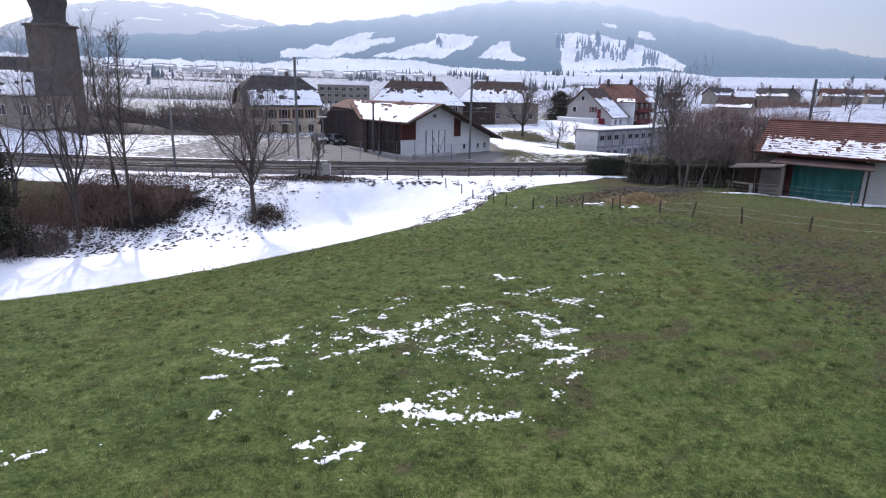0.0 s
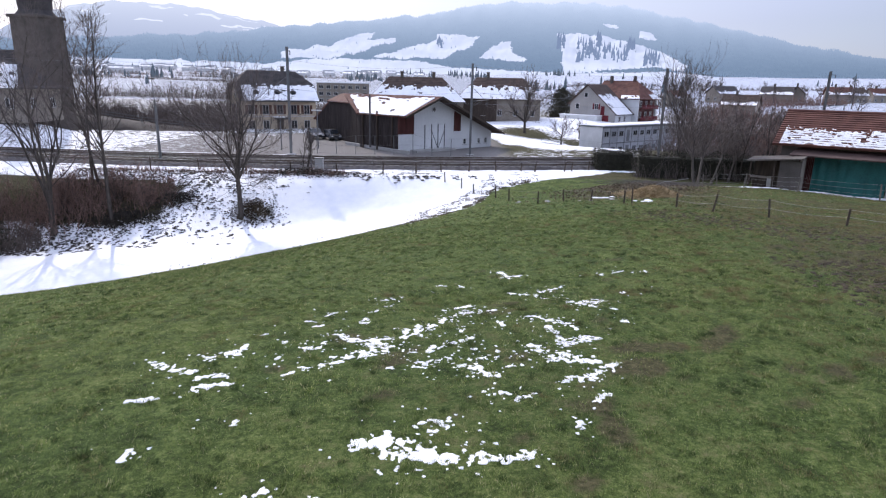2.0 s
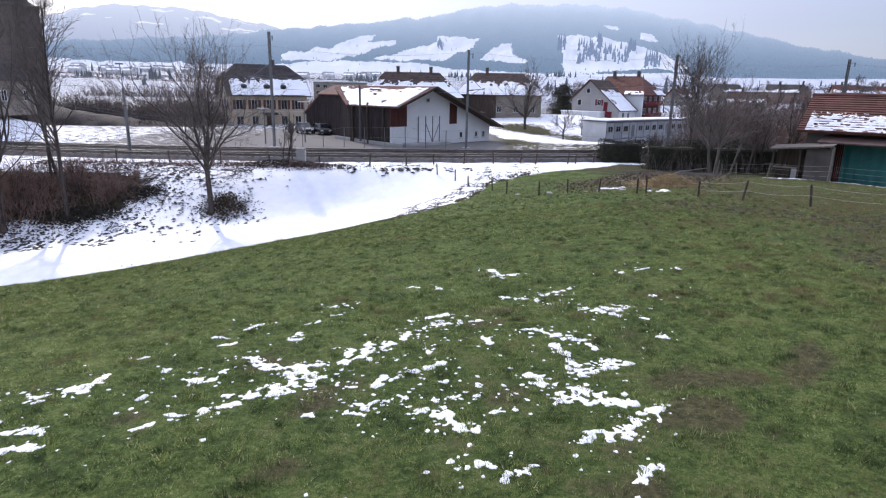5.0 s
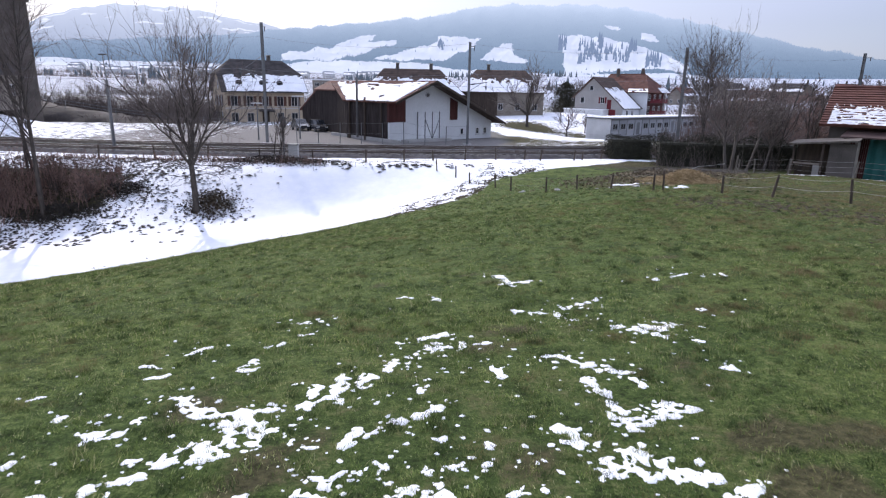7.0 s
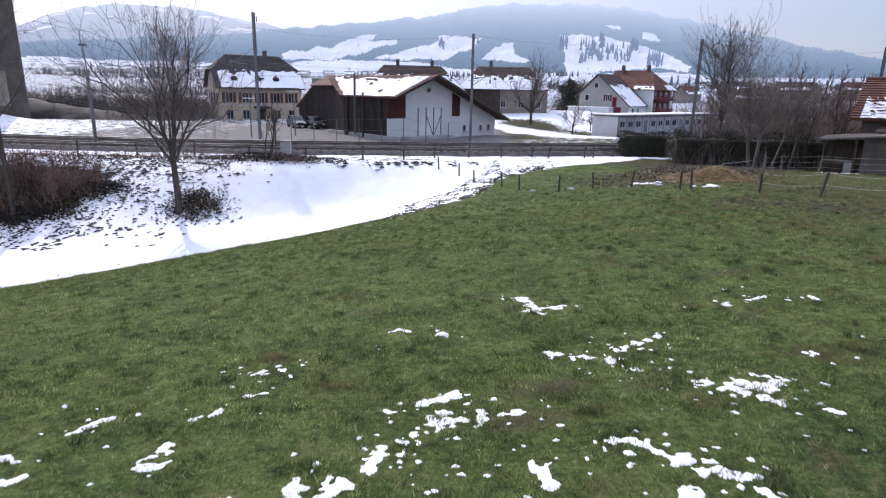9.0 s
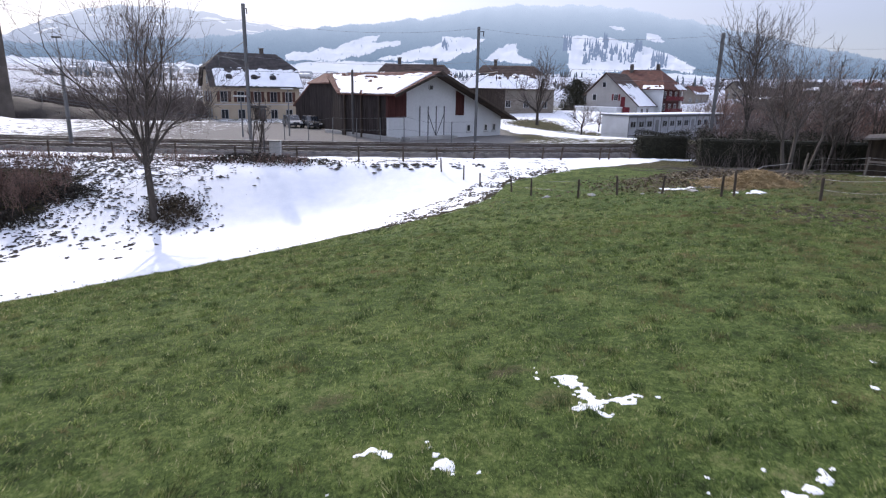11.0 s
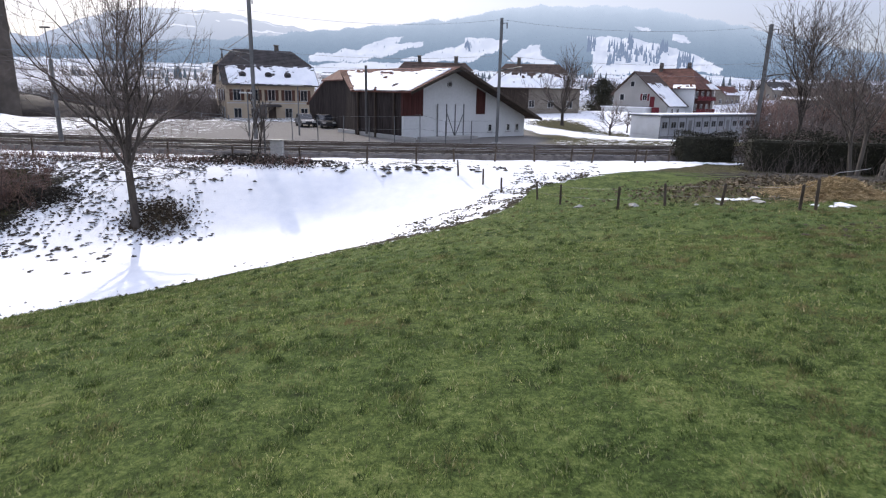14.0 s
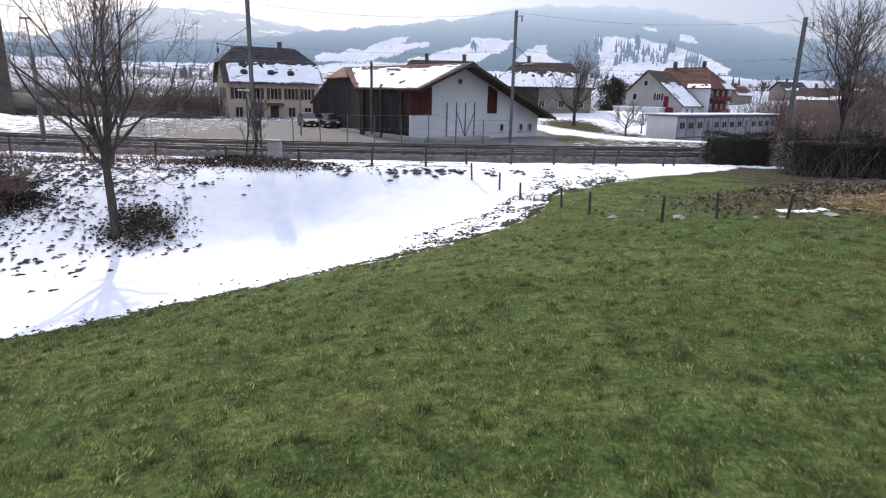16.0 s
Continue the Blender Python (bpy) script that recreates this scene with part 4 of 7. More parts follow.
# the goods shed: white gable, dark timber flank, lean-to
def barn():
    z0 = -0.5
    b = thing("goods_shed", frame_at(-5.3, 77.0, 43.0), "old railway goods shed with white gable, dark timber and snowy roof", "shed")
    W, WT, L, ZE, ZA, ZT, FO, EX = 11.2, 16.8, 8.5, 4.35, 6.65, 1.7, 1.7, -0.4
    AX, LR = W / 2, 21.0
    fall = (ZA - ZT) / (WT + 0.9 - AX)
    zr = ZA - (WT - AX) * fall
    prism("front_wall", [(0, z0), (WT, z0), (WT, zr - 0.2), (AX, ZA - 0.2), (0, ZE - 0.05)], "y", 0, 0.35, "plaster_white", b, "white rendered gable wall")
    box("flank_wall", 0, 0.3, 0.35, L, z0, ZE + 0.1, "wood_black", b, "dark weathered timber wall")
    box("lean_to_wall", WT - 0.3, WT, 0.35, 26, z0, zr - 0.3, "plaster_white", b)
    # skewed rear wall under a half hip, in three upright stretches of boards
    rear = [(0.0, L, ZE), (2.5, 14.6, 5.35), (5.6, 24.6, 5.35), (5.4, 28.6, 2.6)]
    for (xa, ya, ta), (xb, yb, tb) in zip(rear[:-1], rear[1:]):
        ln = math.hypot(xb - xa, yb - ya)
        nx, ny = (yb - ya) / ln, -(xb - xa) / ln
        n = max(3, round(ln / 0.45))
        for k in range(n + 1):
            whole = k == n
            f0, f1, d0, d1 = (0.0, 1.0, 0.0, 0.25) if whole else (k / n, (k + 0.93) / n, -0.03 - 0.012 * (k % 3), 0.0)
            bm = bmesh.new()
            ring = []
            for d in (d0, d1):
                for f, up in ((f0, 0), (f1, 0), (f1, 1), (f0, 1)):
                    ring.append(bm.verts.new((xa + (xb - xa) * f + nx * d, ya + (yb - ya) * f + ny * d, z0 if not up else ta + (tb - ta) * f - 0.03)))
            for q in ((0, 1, 2, 3), (7, 6, 5, 4), (0, 4, 5, 1), (1, 5, 6, 2), (2, 6, 7, 3), (3, 7, 4, 0)):
                bm.faces.new([ring[c] for c in q])
            bmesh.ops.recalc_face_normals(bm, faces=bm.faces)
            if whole:
                part("rear_wall", bm, "wood_black", b, "dark boarded rear wall")
            else:
                part("plank", bm, "wood_black", b)
    for i in range(26):
        y0 = 0.4 + i * (L - 0.5) / 26
        box("plank", -0.03 - 0.012 * (i % 3), 0, y0, y0 + (L - 0.5) / 26 - 0.025, 0.3, ZE, "wood_black", b)
    box("corner_board", -0.07, 0.0, 0.0, 0.36, 1.95, ZE, "wood_red", b, "dark red corner boards")
    for i in range(3):
        y0 = 1.2 + i * 3.2
        box("post", -0.30, -0.12, y0, y0 + 0.2, z0, ZE, "wood_dark", b)
    for i, (x0, x1, za) in enumerate(((0.0, 2.3, 1.95), (9.3, 10.6, 2.1))):
        n = 8 if i == 0 else 5
        for k in range(n):
            xa = x0 + k * (x1 - x0) / n
            xm = xa + 0.5 * (x1 - x0) / n
            top = ZE + xm * (ZA - ZE) / AX - 0.2 if xm < AX else ZA - 0.35 - (xm - AX) * fall
            box("plank", xa, xa + (x1 - x0) / n - 0.02, -0.05, 0.0, za, top, "wood_red", b, "dark red board")
    box("gate_frame", 4.0, 7.6, -0.09, 0.0, -0.35, 2.9, "plaster_white", b, "white sliding gate")
    for x in (4.0, 5.15, 6.3, 7.45):
        box("gate_post", x, x + 0.09, -0.16, -0.09, -0.35, 3.1, "metal_grey", b)
    for x, dx in ((5.25, 1.05), (6.4, 1.05)):
        v, f = tube_data([(x, -0.13, 0.0 if x > 6 else 2.2, x + dx, -0.13, 2.2 if x > 6 else 0.0, 0.05, 0.05)], 4)
        fast_mesh("brace", v, f, "metal_grey", b)
    box("plinth", 1.5, 8.2, -1.6, -0.2, z0, 0.0, "concrete", b, "concrete loading ramp")
    v, f = tube_data([(AX, -0.06, 5.0, AX, 0.02, 5.0, 0.30, 0.30), (AX, -0.07, 5.0, AX, -0.061, 5.0, 0.22, 0.0)], 14)
    fast_mesh("round_vent", v, f, "metal_dark", b, "small round gable vent")
    for x in (11.4, 14.2, 15.6):
        window(b, x, 0.35, 0.45, 0.65, 0.0, sash=False)
    l0, l1, r1, r0 = (EX, -FO, ZE - 0.12), (EX, L + 0.3, ZE - 0.12), (AX, LR, ZA), (AX, -FO, ZA)
    roof_courses("roof", l0, l1, r1, r0, 18, "tile_red", b, "brown tiled roof slope")
    roof_courses("roof", (WT + 0.9, -FO, ZT), (WT + 0.9, 27, ZT), (AX, LR, ZA - 0.01), (AX, -FO, ZA - 0.01), 22, "tile_brown", b, "brown tiled roof slope")
    slab("roof", [(AX, LR, ZA - 0.02), (5.8, 25.2, 5.45), (5.9, 30.4, 2.35), (WT + 0.9, 27.0, ZT)], 0.16, "tile_red", b)
    slab("half_hip", [(AX, LR, ZA + 0.02), (2.1, 14.3, 5.42), (5.6, 25.6, 5.42)], 0.16, "tile_red", b, "small tiled half hip")
    snow_sheet("roof_snow", l0, l1, r1, r0, 0.0, 0.86, b, 3.0, ragged=0.20, left=0.03, right=0.93, holes=0.55, nu=110, nv=50)
    for p, q2 in (((EX - 0.05, ZE - 0.12), (AX, ZA + 0.03)), ((AX, ZA + 0.03), (WT + 0.95, ZT))):
        slab("bargeboard", [(p[0], -FO - 0.06, p[1]), (q2[0], -FO - 0.06, q2[1]), (q2[0], -FO, q2[1]), (p[0], -FO, p[1])], 0.28, "wood_dark", b)
    v, f = tube_data([(-0.75, L * 0.62, 0.0, -0.75, L * 0.62, 6.6, 0.13, 0.13)], 8)
    fast_mesh("flue_pipe", v, f, "metal_dark", b, "dark flue pipe")
    return b


barn()


def yellow_house():
    h = thing("station_house", frame_at(-36.0, 111.0, 31.0, 0.0), "cream two-storey house with dark half-hipped roof and snowy eaves", "house")
    W, D, ZB, ZE, ZH, ZR, O = 13.6, 10.0, -0.9, 4.9, 7.7, 10.2, 0.6
    m, ins = D / 2, 2.3
    for n, a in (("front_wall", (0, W, 0, 0.35)), ("rear_wall", (0, W, D - 0.35, D))):
        box(n, *a, ZB, ZE, "plaster_cream", h, "cream rendered wall")
    up = (ZH - ZE) / (ZR - ZE)
    for a in (0.0, W - 0.35):
        prism("gable_wall", [(0.35, ZB), (D - 0.35, ZB), (D - 0.35, ZE), (D - m * up, ZH - 0.2), (m * up, ZH - 0.2), (0.35, ZE)], "x", a, a + 0.35, "plaster_cream", h, "cream rendered gable under a half hip")
    box("string_course", 0, W, -0.05, 0, 1.95, 2.1, "plaster_grey", h, "pale band between the storeys")
    # slopes up to the half hips, slopes above them, half hips
    yf, yb = -O + (m + O) * up, D + O - (m + O) * up
    e = [(-O, -O, ZE - 0.1), (W + O, -O, ZE - 0.1), (W + O, D + O, ZE - 0.1), (-O, D + O, ZE - 0.1)]
    k = [(-O, yf, ZH), (W + O, yf, ZH), (W + O, yb, ZH), (-O, yb, ZH)]
    ra, rb = (ins, m, ZR), (W - ins, m, ZR)
    roof_courses("roof", e[0], e[1], k[1], k[0], 13, "tile_slate", h, "dark tiled roof slope")
    roof_courses("roof", k[0], k[1], rb, ra, 11, "tile_slate", h, "dark tiled roof slope")
    roof_courses("roof", e[2], e[3], k[3], k[2], 8, "tile_slate", h)
    roof_courses("roof", k[2], k[3], ra, rb, 8, "tile_slate", h)
    roof_courses("half_hip", k[1], k[2], (rb[0], m + 0.01, ZR), rb, 9, "tile_slate", h, "steep tiled half hip")
    roof_courses("half_hip", k[3], k[0], (ra[0], m - 0.01, ZR), ra, 9, "tile_slate", h, "steep tiled half hip")
    snow_sheet("roof_snow", e[0], e[1], k[1], k[0], 0.02, 0.92, h, 11.0, ragged=0.30, nu=150, nv=50, left=0.06, holes=0.66)
    box("gutter", -O, W + O, -O - 0.14, -O, ZE - 0.26, ZE - 0.12, "metal_dark", h, "dark eaves gutter", 0.04)
    for i, x in enumerate((1.5, 4.1, 6.7, 9.3, 11.8)):
        window(h, x, 2.45, 1.0, 1.55, 0.0, "plaster_grey", shutters="shutter_brown")
        if i == 2:
            box("door", x - 0.6, x + 0.6, -0.05, 0, ZB, 1.45, "wood_dark", h, "dark wooden door")
            slab("door_canopy", [(x - 1.3, -1.1, 1.6), (x + 1.3, -1.1, 1.6), (x + 1.3, 0.0, 1.85), (x - 1.3, 0.0, 1.85)], 0.12, "tile_slate", h, "small dark canopy over the door")
        else:
            window(h, x, -0.15, 1.0, 1.35, 0.0, "plaster_grey")
    for x in (2.6, 6.5, 9.5):
        z, y = ZE + 0.95, 0.45
        bm = bmesh.new()
        rim = [(x + 0.5 * math.cos(a), z + 0.45 + 0.4 * math.sin(a)) for a in np.linspace(math.pi, 0, 9)] + [(x + 0.5, z - 0.4), (x - 0.5, z - 0.4)]
        lo, hi = [bm.verts.new((a, y, b)) for a, b in rim], [bm.verts.new((a, y + 1.5, b)) for a, b in rim]
        bm.faces.new(lo)
        bm.faces.new(hi[::-1])
        for i in range(len(rim)):
            bm.faces.new((lo[i], hi[i], hi[(i + 1) % len(rim)], lo[(i + 1) % len(rim)]))
        d = part("dormer", bm, "tile_slate", h, "small dark round-headed roof dormer")
        box("pane", x - 0.27, x + 0.27, y - 0.03, y - 0.002, z - 0.2, z + 0.5, "glass", d)
    for x, side in ((0.0, -1), (W, 1)):
        for y in (2.6, 5.0, 7.4):
            window(h, y, 2.45, 1.0, 1.5, x, shutters="shutter_brown", out=side, axis="y")
            window(h, y, -0.1, 1.0, 1.4, x, out=side, axis="y")
        window(h, m, 5.3, 0.9, 1.2, x, out=side, axis="y")
    c = box("chimney", 8.8, 9.4, m + 0.3, m + 0.9, ZR - 0.9, ZR + 0.8, "stone", h, "stone chimney", 0.04)
    box("chimney_cap", 8.7, 9.5, m + 0.2, m + 1.0, ZR + 0.8, ZR + 0.92, "concrete", c)
    return h


yellow_house()


def gable_house(name, x, y, yaw, W, D, ze, zr, wall, roof, label, zb=None, snow=0.45, rows=2, cols=3, shutters=None, chim=1, seed=1.0, courses=10, over=0.6, hip=0.0, group=""):
    """A house with its ridge along local x: walls, two tiled slopes, windows, chimney and some roof snow."""
    z = float(terrain(x, y)) if zb is None else zb
    h = thing(name, frame_at(x, y, yaw, z), label, "house", group)
    m = D / 2
    box("front_wall", 0, W, 0, 0.3, -1.0, ze, wall, h)
    box("rear_wall", 0, W, D - 0.3, D, -1.0, ze, wall, h)
    up = zr - 0.35 if not hip else ze
    for a in (0, W - 0.3):
        prism("gable_wall", [(0.3, -1.0), (D - 0.3, -1.0), (D - 0.3, ze), (m, max(up, ze)), (0.3, ze)] if not hip else [(0.3, -1.0), (D - 0.3, -1.0), (D - 0.3, ze), (0.3, ze)], "x", a, a + 0.3, wall, h)
    e = [(-over, -over, ze - 0.15), (W + over, -over, ze - 0.15), (W + over, D + over, ze - 0.15), (-over, D + over, ze - 0.15)]
    ra, rb = (-over + hip, m, zr), (W + over - hip, m, zr)
    roof_courses("roof", e[0], e[1], rb, ra, courses, roof, h, "tiled roof slope")
    roof_courses("roof", e[2], e[3], ra, rb, courses, roof, h, "tiled roof slope")
    if hip:
        roof_courses("hip_roof", e[1], e[2], rb, (rb[0], rb[1] + 0.01, rb[2]), courses, roof, h)
        roof_courses("hip_roof", e[3], e[0], ra, (ra[0], ra[1] - 0.01, ra[2]), courses, roof, h)
    if snow:
        snow_sheet("roof_snow", e[0], e[1], rb, ra, 0.0, snow, h, seed, nu=40 if courses < 12 else 150, nv=16 if courses < 12 else 60, ragged=0.22)
        snow_sheet("roof_snow", e[2], e[3], ra, rb, 0.0, 0.9, h, seed + 7, nu=30, nv=12, ragged=0.2)
    for r in range(rows):
        zz = 0.9 + r * 2.7
        if zz + 1.3 > ze:
            break
        for c in range(cols):
            window(h, W * (c + 0.5) / cols, zz, 0.95, 1.25, 0.0, shutters=shutters)
        for c in range(2):
            window(h, D * (c + 0.5) / 2, zz, 0.95, 1.25, 0.0, shutters=shutters, axis="y")
            window(h, D * (c + 0.5) / 2, zz, 0.95, 1.25, W, shutters=shutters, axis="y", out=1)
    for k in range(chim):
        cx = W * (0.35 + 0.35 * k)
        c = box("chimney", cx - 0.35, cx + 0.35, m - 0.35, m + 0.35, zr - 0.8, zr + 1.1, "stone", h, "stone chimney", 0.04)
        box("chimney_cap", cx - 0.45, cx + 0.45, m - 0.45, m + 0.45, zr + 1.1, zr + 1.25, "concrete", c)
    return h


# long brown-roofed farmhouse behind the goods shed, and the farm with the bare tree
gable_house("farmhouse", -16.5, 138.0, 6.0, 21, 12, 5.2, 10.4, "plaster_old", "tile_brown", "long farmhouse with brown hipped roof and patches of snow", rows=2, cols=6, seed=21, hip=5.0, snow=0.6, chim=2, courses=14)
right_farm = gable_house("farmhouse", 3.6, 146.0, -3.0, 19, 13, 4.8, 9.6, "plaster_old", "tile_brown", "grey farmhouse with wooden barn half and snowy brown roof", zb=0.9, rows=2, cols=5, seed=31, hip=4.5, snow=0.55, courses=14)
box("barn_front", -0.05, 8.8, -0.12, 0.0, -1.0, 4.6, "wood_dark", right_farm, "dark boarded barn front")


def red_house():
    z = 1.4
    h = thing("village_house", frame_at(31.6, 155.0, -42.0, z), "pale village house with red tiled roofs and dark red timber balconies", "house")
    # front wing with an uneven gable, local x along the gable
    W, L, ZE, ZA, AX = 12.2, 9.0, 3.6, 8.1, 4.6
    prism("gable_wall", [(0, -1.5), (W, -1.5), (W, 1.6), (AX, ZA - 0.3), (0, ZE)], "y", 0, 0.35, "plaster_grey", h, "pale grey rendered gable")
    box("side_wall", 0, 0.3, 0.35, L, -1.5, ZE, "plaster_white", h)
    box("side_wall", W - 0.3, W, 0.35, L, -1.5, 1.6, "plaster_white", h)
    roof_courses("roof", (-0.6, L, ZE - 0.3), (-0.6, -0.6, ZE - 0.3), (AX, -0.6, ZA), (AX, L, ZA), 14, "tile_brown", h, "brown tiled roof slope")
    e0, e1, r1, r0 = (W + 0.7, -0.6, 1.1), (W + 0.7, L, 1.1), (AX, L, ZA), (AX, -0.6, ZA)
    roof_courses("roof", e0, e1, r1, r0, 20, "tile_brown", h, "red-brown tiled roof slope")
    snow_sheet("roof_snow", e0, e1, r1, r0, 0.0, 0.62, h, 5.0, nu=60, nv=40, ragged=0.12, right=0.90)
    window(h, 4.2, 5.0, 0.8, 1.0, 0.0, sash=False)
    window(h, 2.0, 2.2, 0.9, 1.2, 0.0, sash=False)
    window(h, 7.2, 2.2, 0.9, 1.3, 0.0, shutters="shutter_red")
    box("upper_door", 8.4, 9.4, -0.05, 0.0, 0.9, 3.0, "shutter_red", h, "dark red boarded door")
    box("door", 9.0, 10.6, -0.06, 0.0, -1.5, 0.85, "shutter_red", h, "dark red wooden door")
    box("annex", -1.4, 8.8, -2.4, 0, -1.5, 0.7, "plaster_white", h, "low white annex", 0.03)
    box("annex_snow", -1.6, 9.0, -2.6, 0, 0.7, 0.84, "snow", h, "snow on the annex roof", 0.05)
    for y in (2.5, 5.2):
        window(h, y, -0.5, 0.9, 1.1, W, out=1, axis="y")
    # main block behind, ridge across, timber balconies on its gable end
    X0, X1, Y0, Y1, E2, R2 = 1.0, 13.1, L, L + 11.4, 5.0, 9.1
    box("front_wall", X0, X1, Y0, Y0 + 0.35, -1.5, E2, "plaster_white", h)
    box("rear_wall", X0, X1, Y1 - 0.35, Y1, -1.5, E2, "plaster_white", h)
    for a in (X0, X1 - 0.35):
        box("side_wall", a, a + 0.35, Y0 + 0.35, Y1 - 0.35, -1.5, E2, "plaster_white", h)
    m, hp = (Y0 + Y1) / 2, 2.9
    e = [(X0 - 0.6, Y0 - 0.6, E2 - 0.2), (X1 + 1.3, Y0 - 0.6, E2 - 0.2), (X1 + 1.3, Y1 + 0.6, E2 - 0.2), (X0 - 0.6, Y1 + 0.6, E2 - 0.2)]
    ra, rb = (X0, m, R2), (X1 - hp, m, R2)
    roof_courses("roof", e[0], e[1], rb, ra, 16, "tile_red", h, "red-brown tiled roof slope")
    roof_courses("roof", e[2], e[3], ra, rb, 10, "tile_red", h)
    roof_courses("hip_roof", e[1], e[2], rb, (rb[0], rb[1] + 0.01, rb[2]), 14, "tile_red", h, "red-brown tiled hip")
    snow_sheet("roof_snow", e[0], e[1], rb, ra, 0.0, 0.20, h, 9.0, nu=60, nv=30, ragged=0.10, left=0.62)
    snow_sheet("roof_snow", e[1], e[2], rb, (rb[0], rb[1] + 0.01, rb[2]), 0.0, 0.25, h, 12.0, nu=60, nv=30, ragged=0.12, left=0.55)
    v, f = tube_data([(*e[1], *rb, 0.14, 0.14), (*rb, *ra, 0.14, 0.14)], 6)
    fast_mesh("ridge_tiles", v, f, "tile_red", h, "rounded ridge tiles")
    box("timber_front", X1, X1 + 0.05, Y0 + 1.1, Y1 - 0.6, -1.2, E2 - 0.3, "wood_red", h, "dark red boarded gable end")
    for y in (Y0 + 0.35, Y1 - 0.3):
        box("corner_pillar", X1, X1 + 0.5, y - 0.35, y + 0.35, -1.5, E2 - 0.3, "plaster_white", h, "white corner pillar")
    for zz in (-0.4, 2.3):
        b = box("balcony", X1 + 0.05, X1 + 1.2, Y0 + 0.8, Y1 - 0.7, zz, zz + 0.14, "wood_red", h, "dark red wooden balcony")
        box("handrail", X1 + 1.12, X1 + 1.2, Y0 + 0.8, Y1 - 0.7, zz + 0.95, zz + 1.03, "shutter_red", b)
        for i in range(22):
            y = Y0 + 0.85 + i * 0.45
            box("baluster", X1 + 1.13, X1 + 1.18, y, y + 0.30, zz + 0.14, zz + 0.95, "shutter_red", b)
        for y in (Y0 + 2.6, Y0 + 5.6, Y0 + 8.6):
            window(h, y, zz + 0.7, 1.0, 1.3, X1 + 0.05, out=1, axis="y")
    for cx, cy in ((3.4, m - 0.6), (9.4, m + 0.3)):
        c = box("chimney", cx - 0.35, cx + 0.35, cy - 0.35, cy + 0.35, R2 - 1.2, R2 + 1.1, "stone", h, "dark chimney", 0.05)
        box("chimney_cap", cx - 0.3, cx + 0.3, cy - 0.3, cy + 0.3, R2 + 1.1, R2 + 1.35, "metal_dark", c)
    return h


red_house()


def containers():
    t = thing("container_block", frame_at(28.8, 111.0, 42.0, -4.2), "two-storey block of white modular site containers with snowy flat roof", "building")
    L, W, H = 36.6, 4.9, 2.86
    for s in range(2):
        z0 = s * H
        for i in range(15):
            x0 = i * 2.44
            u = box("unit", x0 + 0.015, x0 + 2.425, 0, W, z0, z0 + H - 0.03, "paint_white", t, "white site container unit")
            box("front_panel", x0 + 0.17, x0 + 2.425, -0.012, 0.0, z0, z0 + H - 0.22, "panel_grey", u, "grey facade panel")
            box("corner_post", x0 + 0.015, x0 + 0.17, -0.05, 0.0, z0, z0 + H - 0.03, "metal_grey", u)
            box("top_rail", x0 + 0.17, x0 + 2.425, -0.04, 0.0, z0 + H - 0.22, z0 + H - 0.03, "metal_grey", u)
            if i % 5 != 3:
                window(u, x0 + 1.3, z0 + 1.15, 1.30, 0.85, -0.014, "panel_grey")
            else:
                box("door", x0 + 0.8, x0 + 1.8, -0.04, -0.014, z0 + 0.1, z0 + 2.2, "metal_grey", u, "grey steel door")
    box("roof_edge", -0.25, L + 0.2, -0.35, W + 0.25, 2 * H, 2 * H + 0.14, "metal_grey", t)
    box("roof_snow", -0.2, L + 0.1, -0.25, W + 0.2, 2 * H + 0.14, 2 * H + 0.32, "snow", t, "even snow cover on the flat roof", 0.06)
    return t


containers()


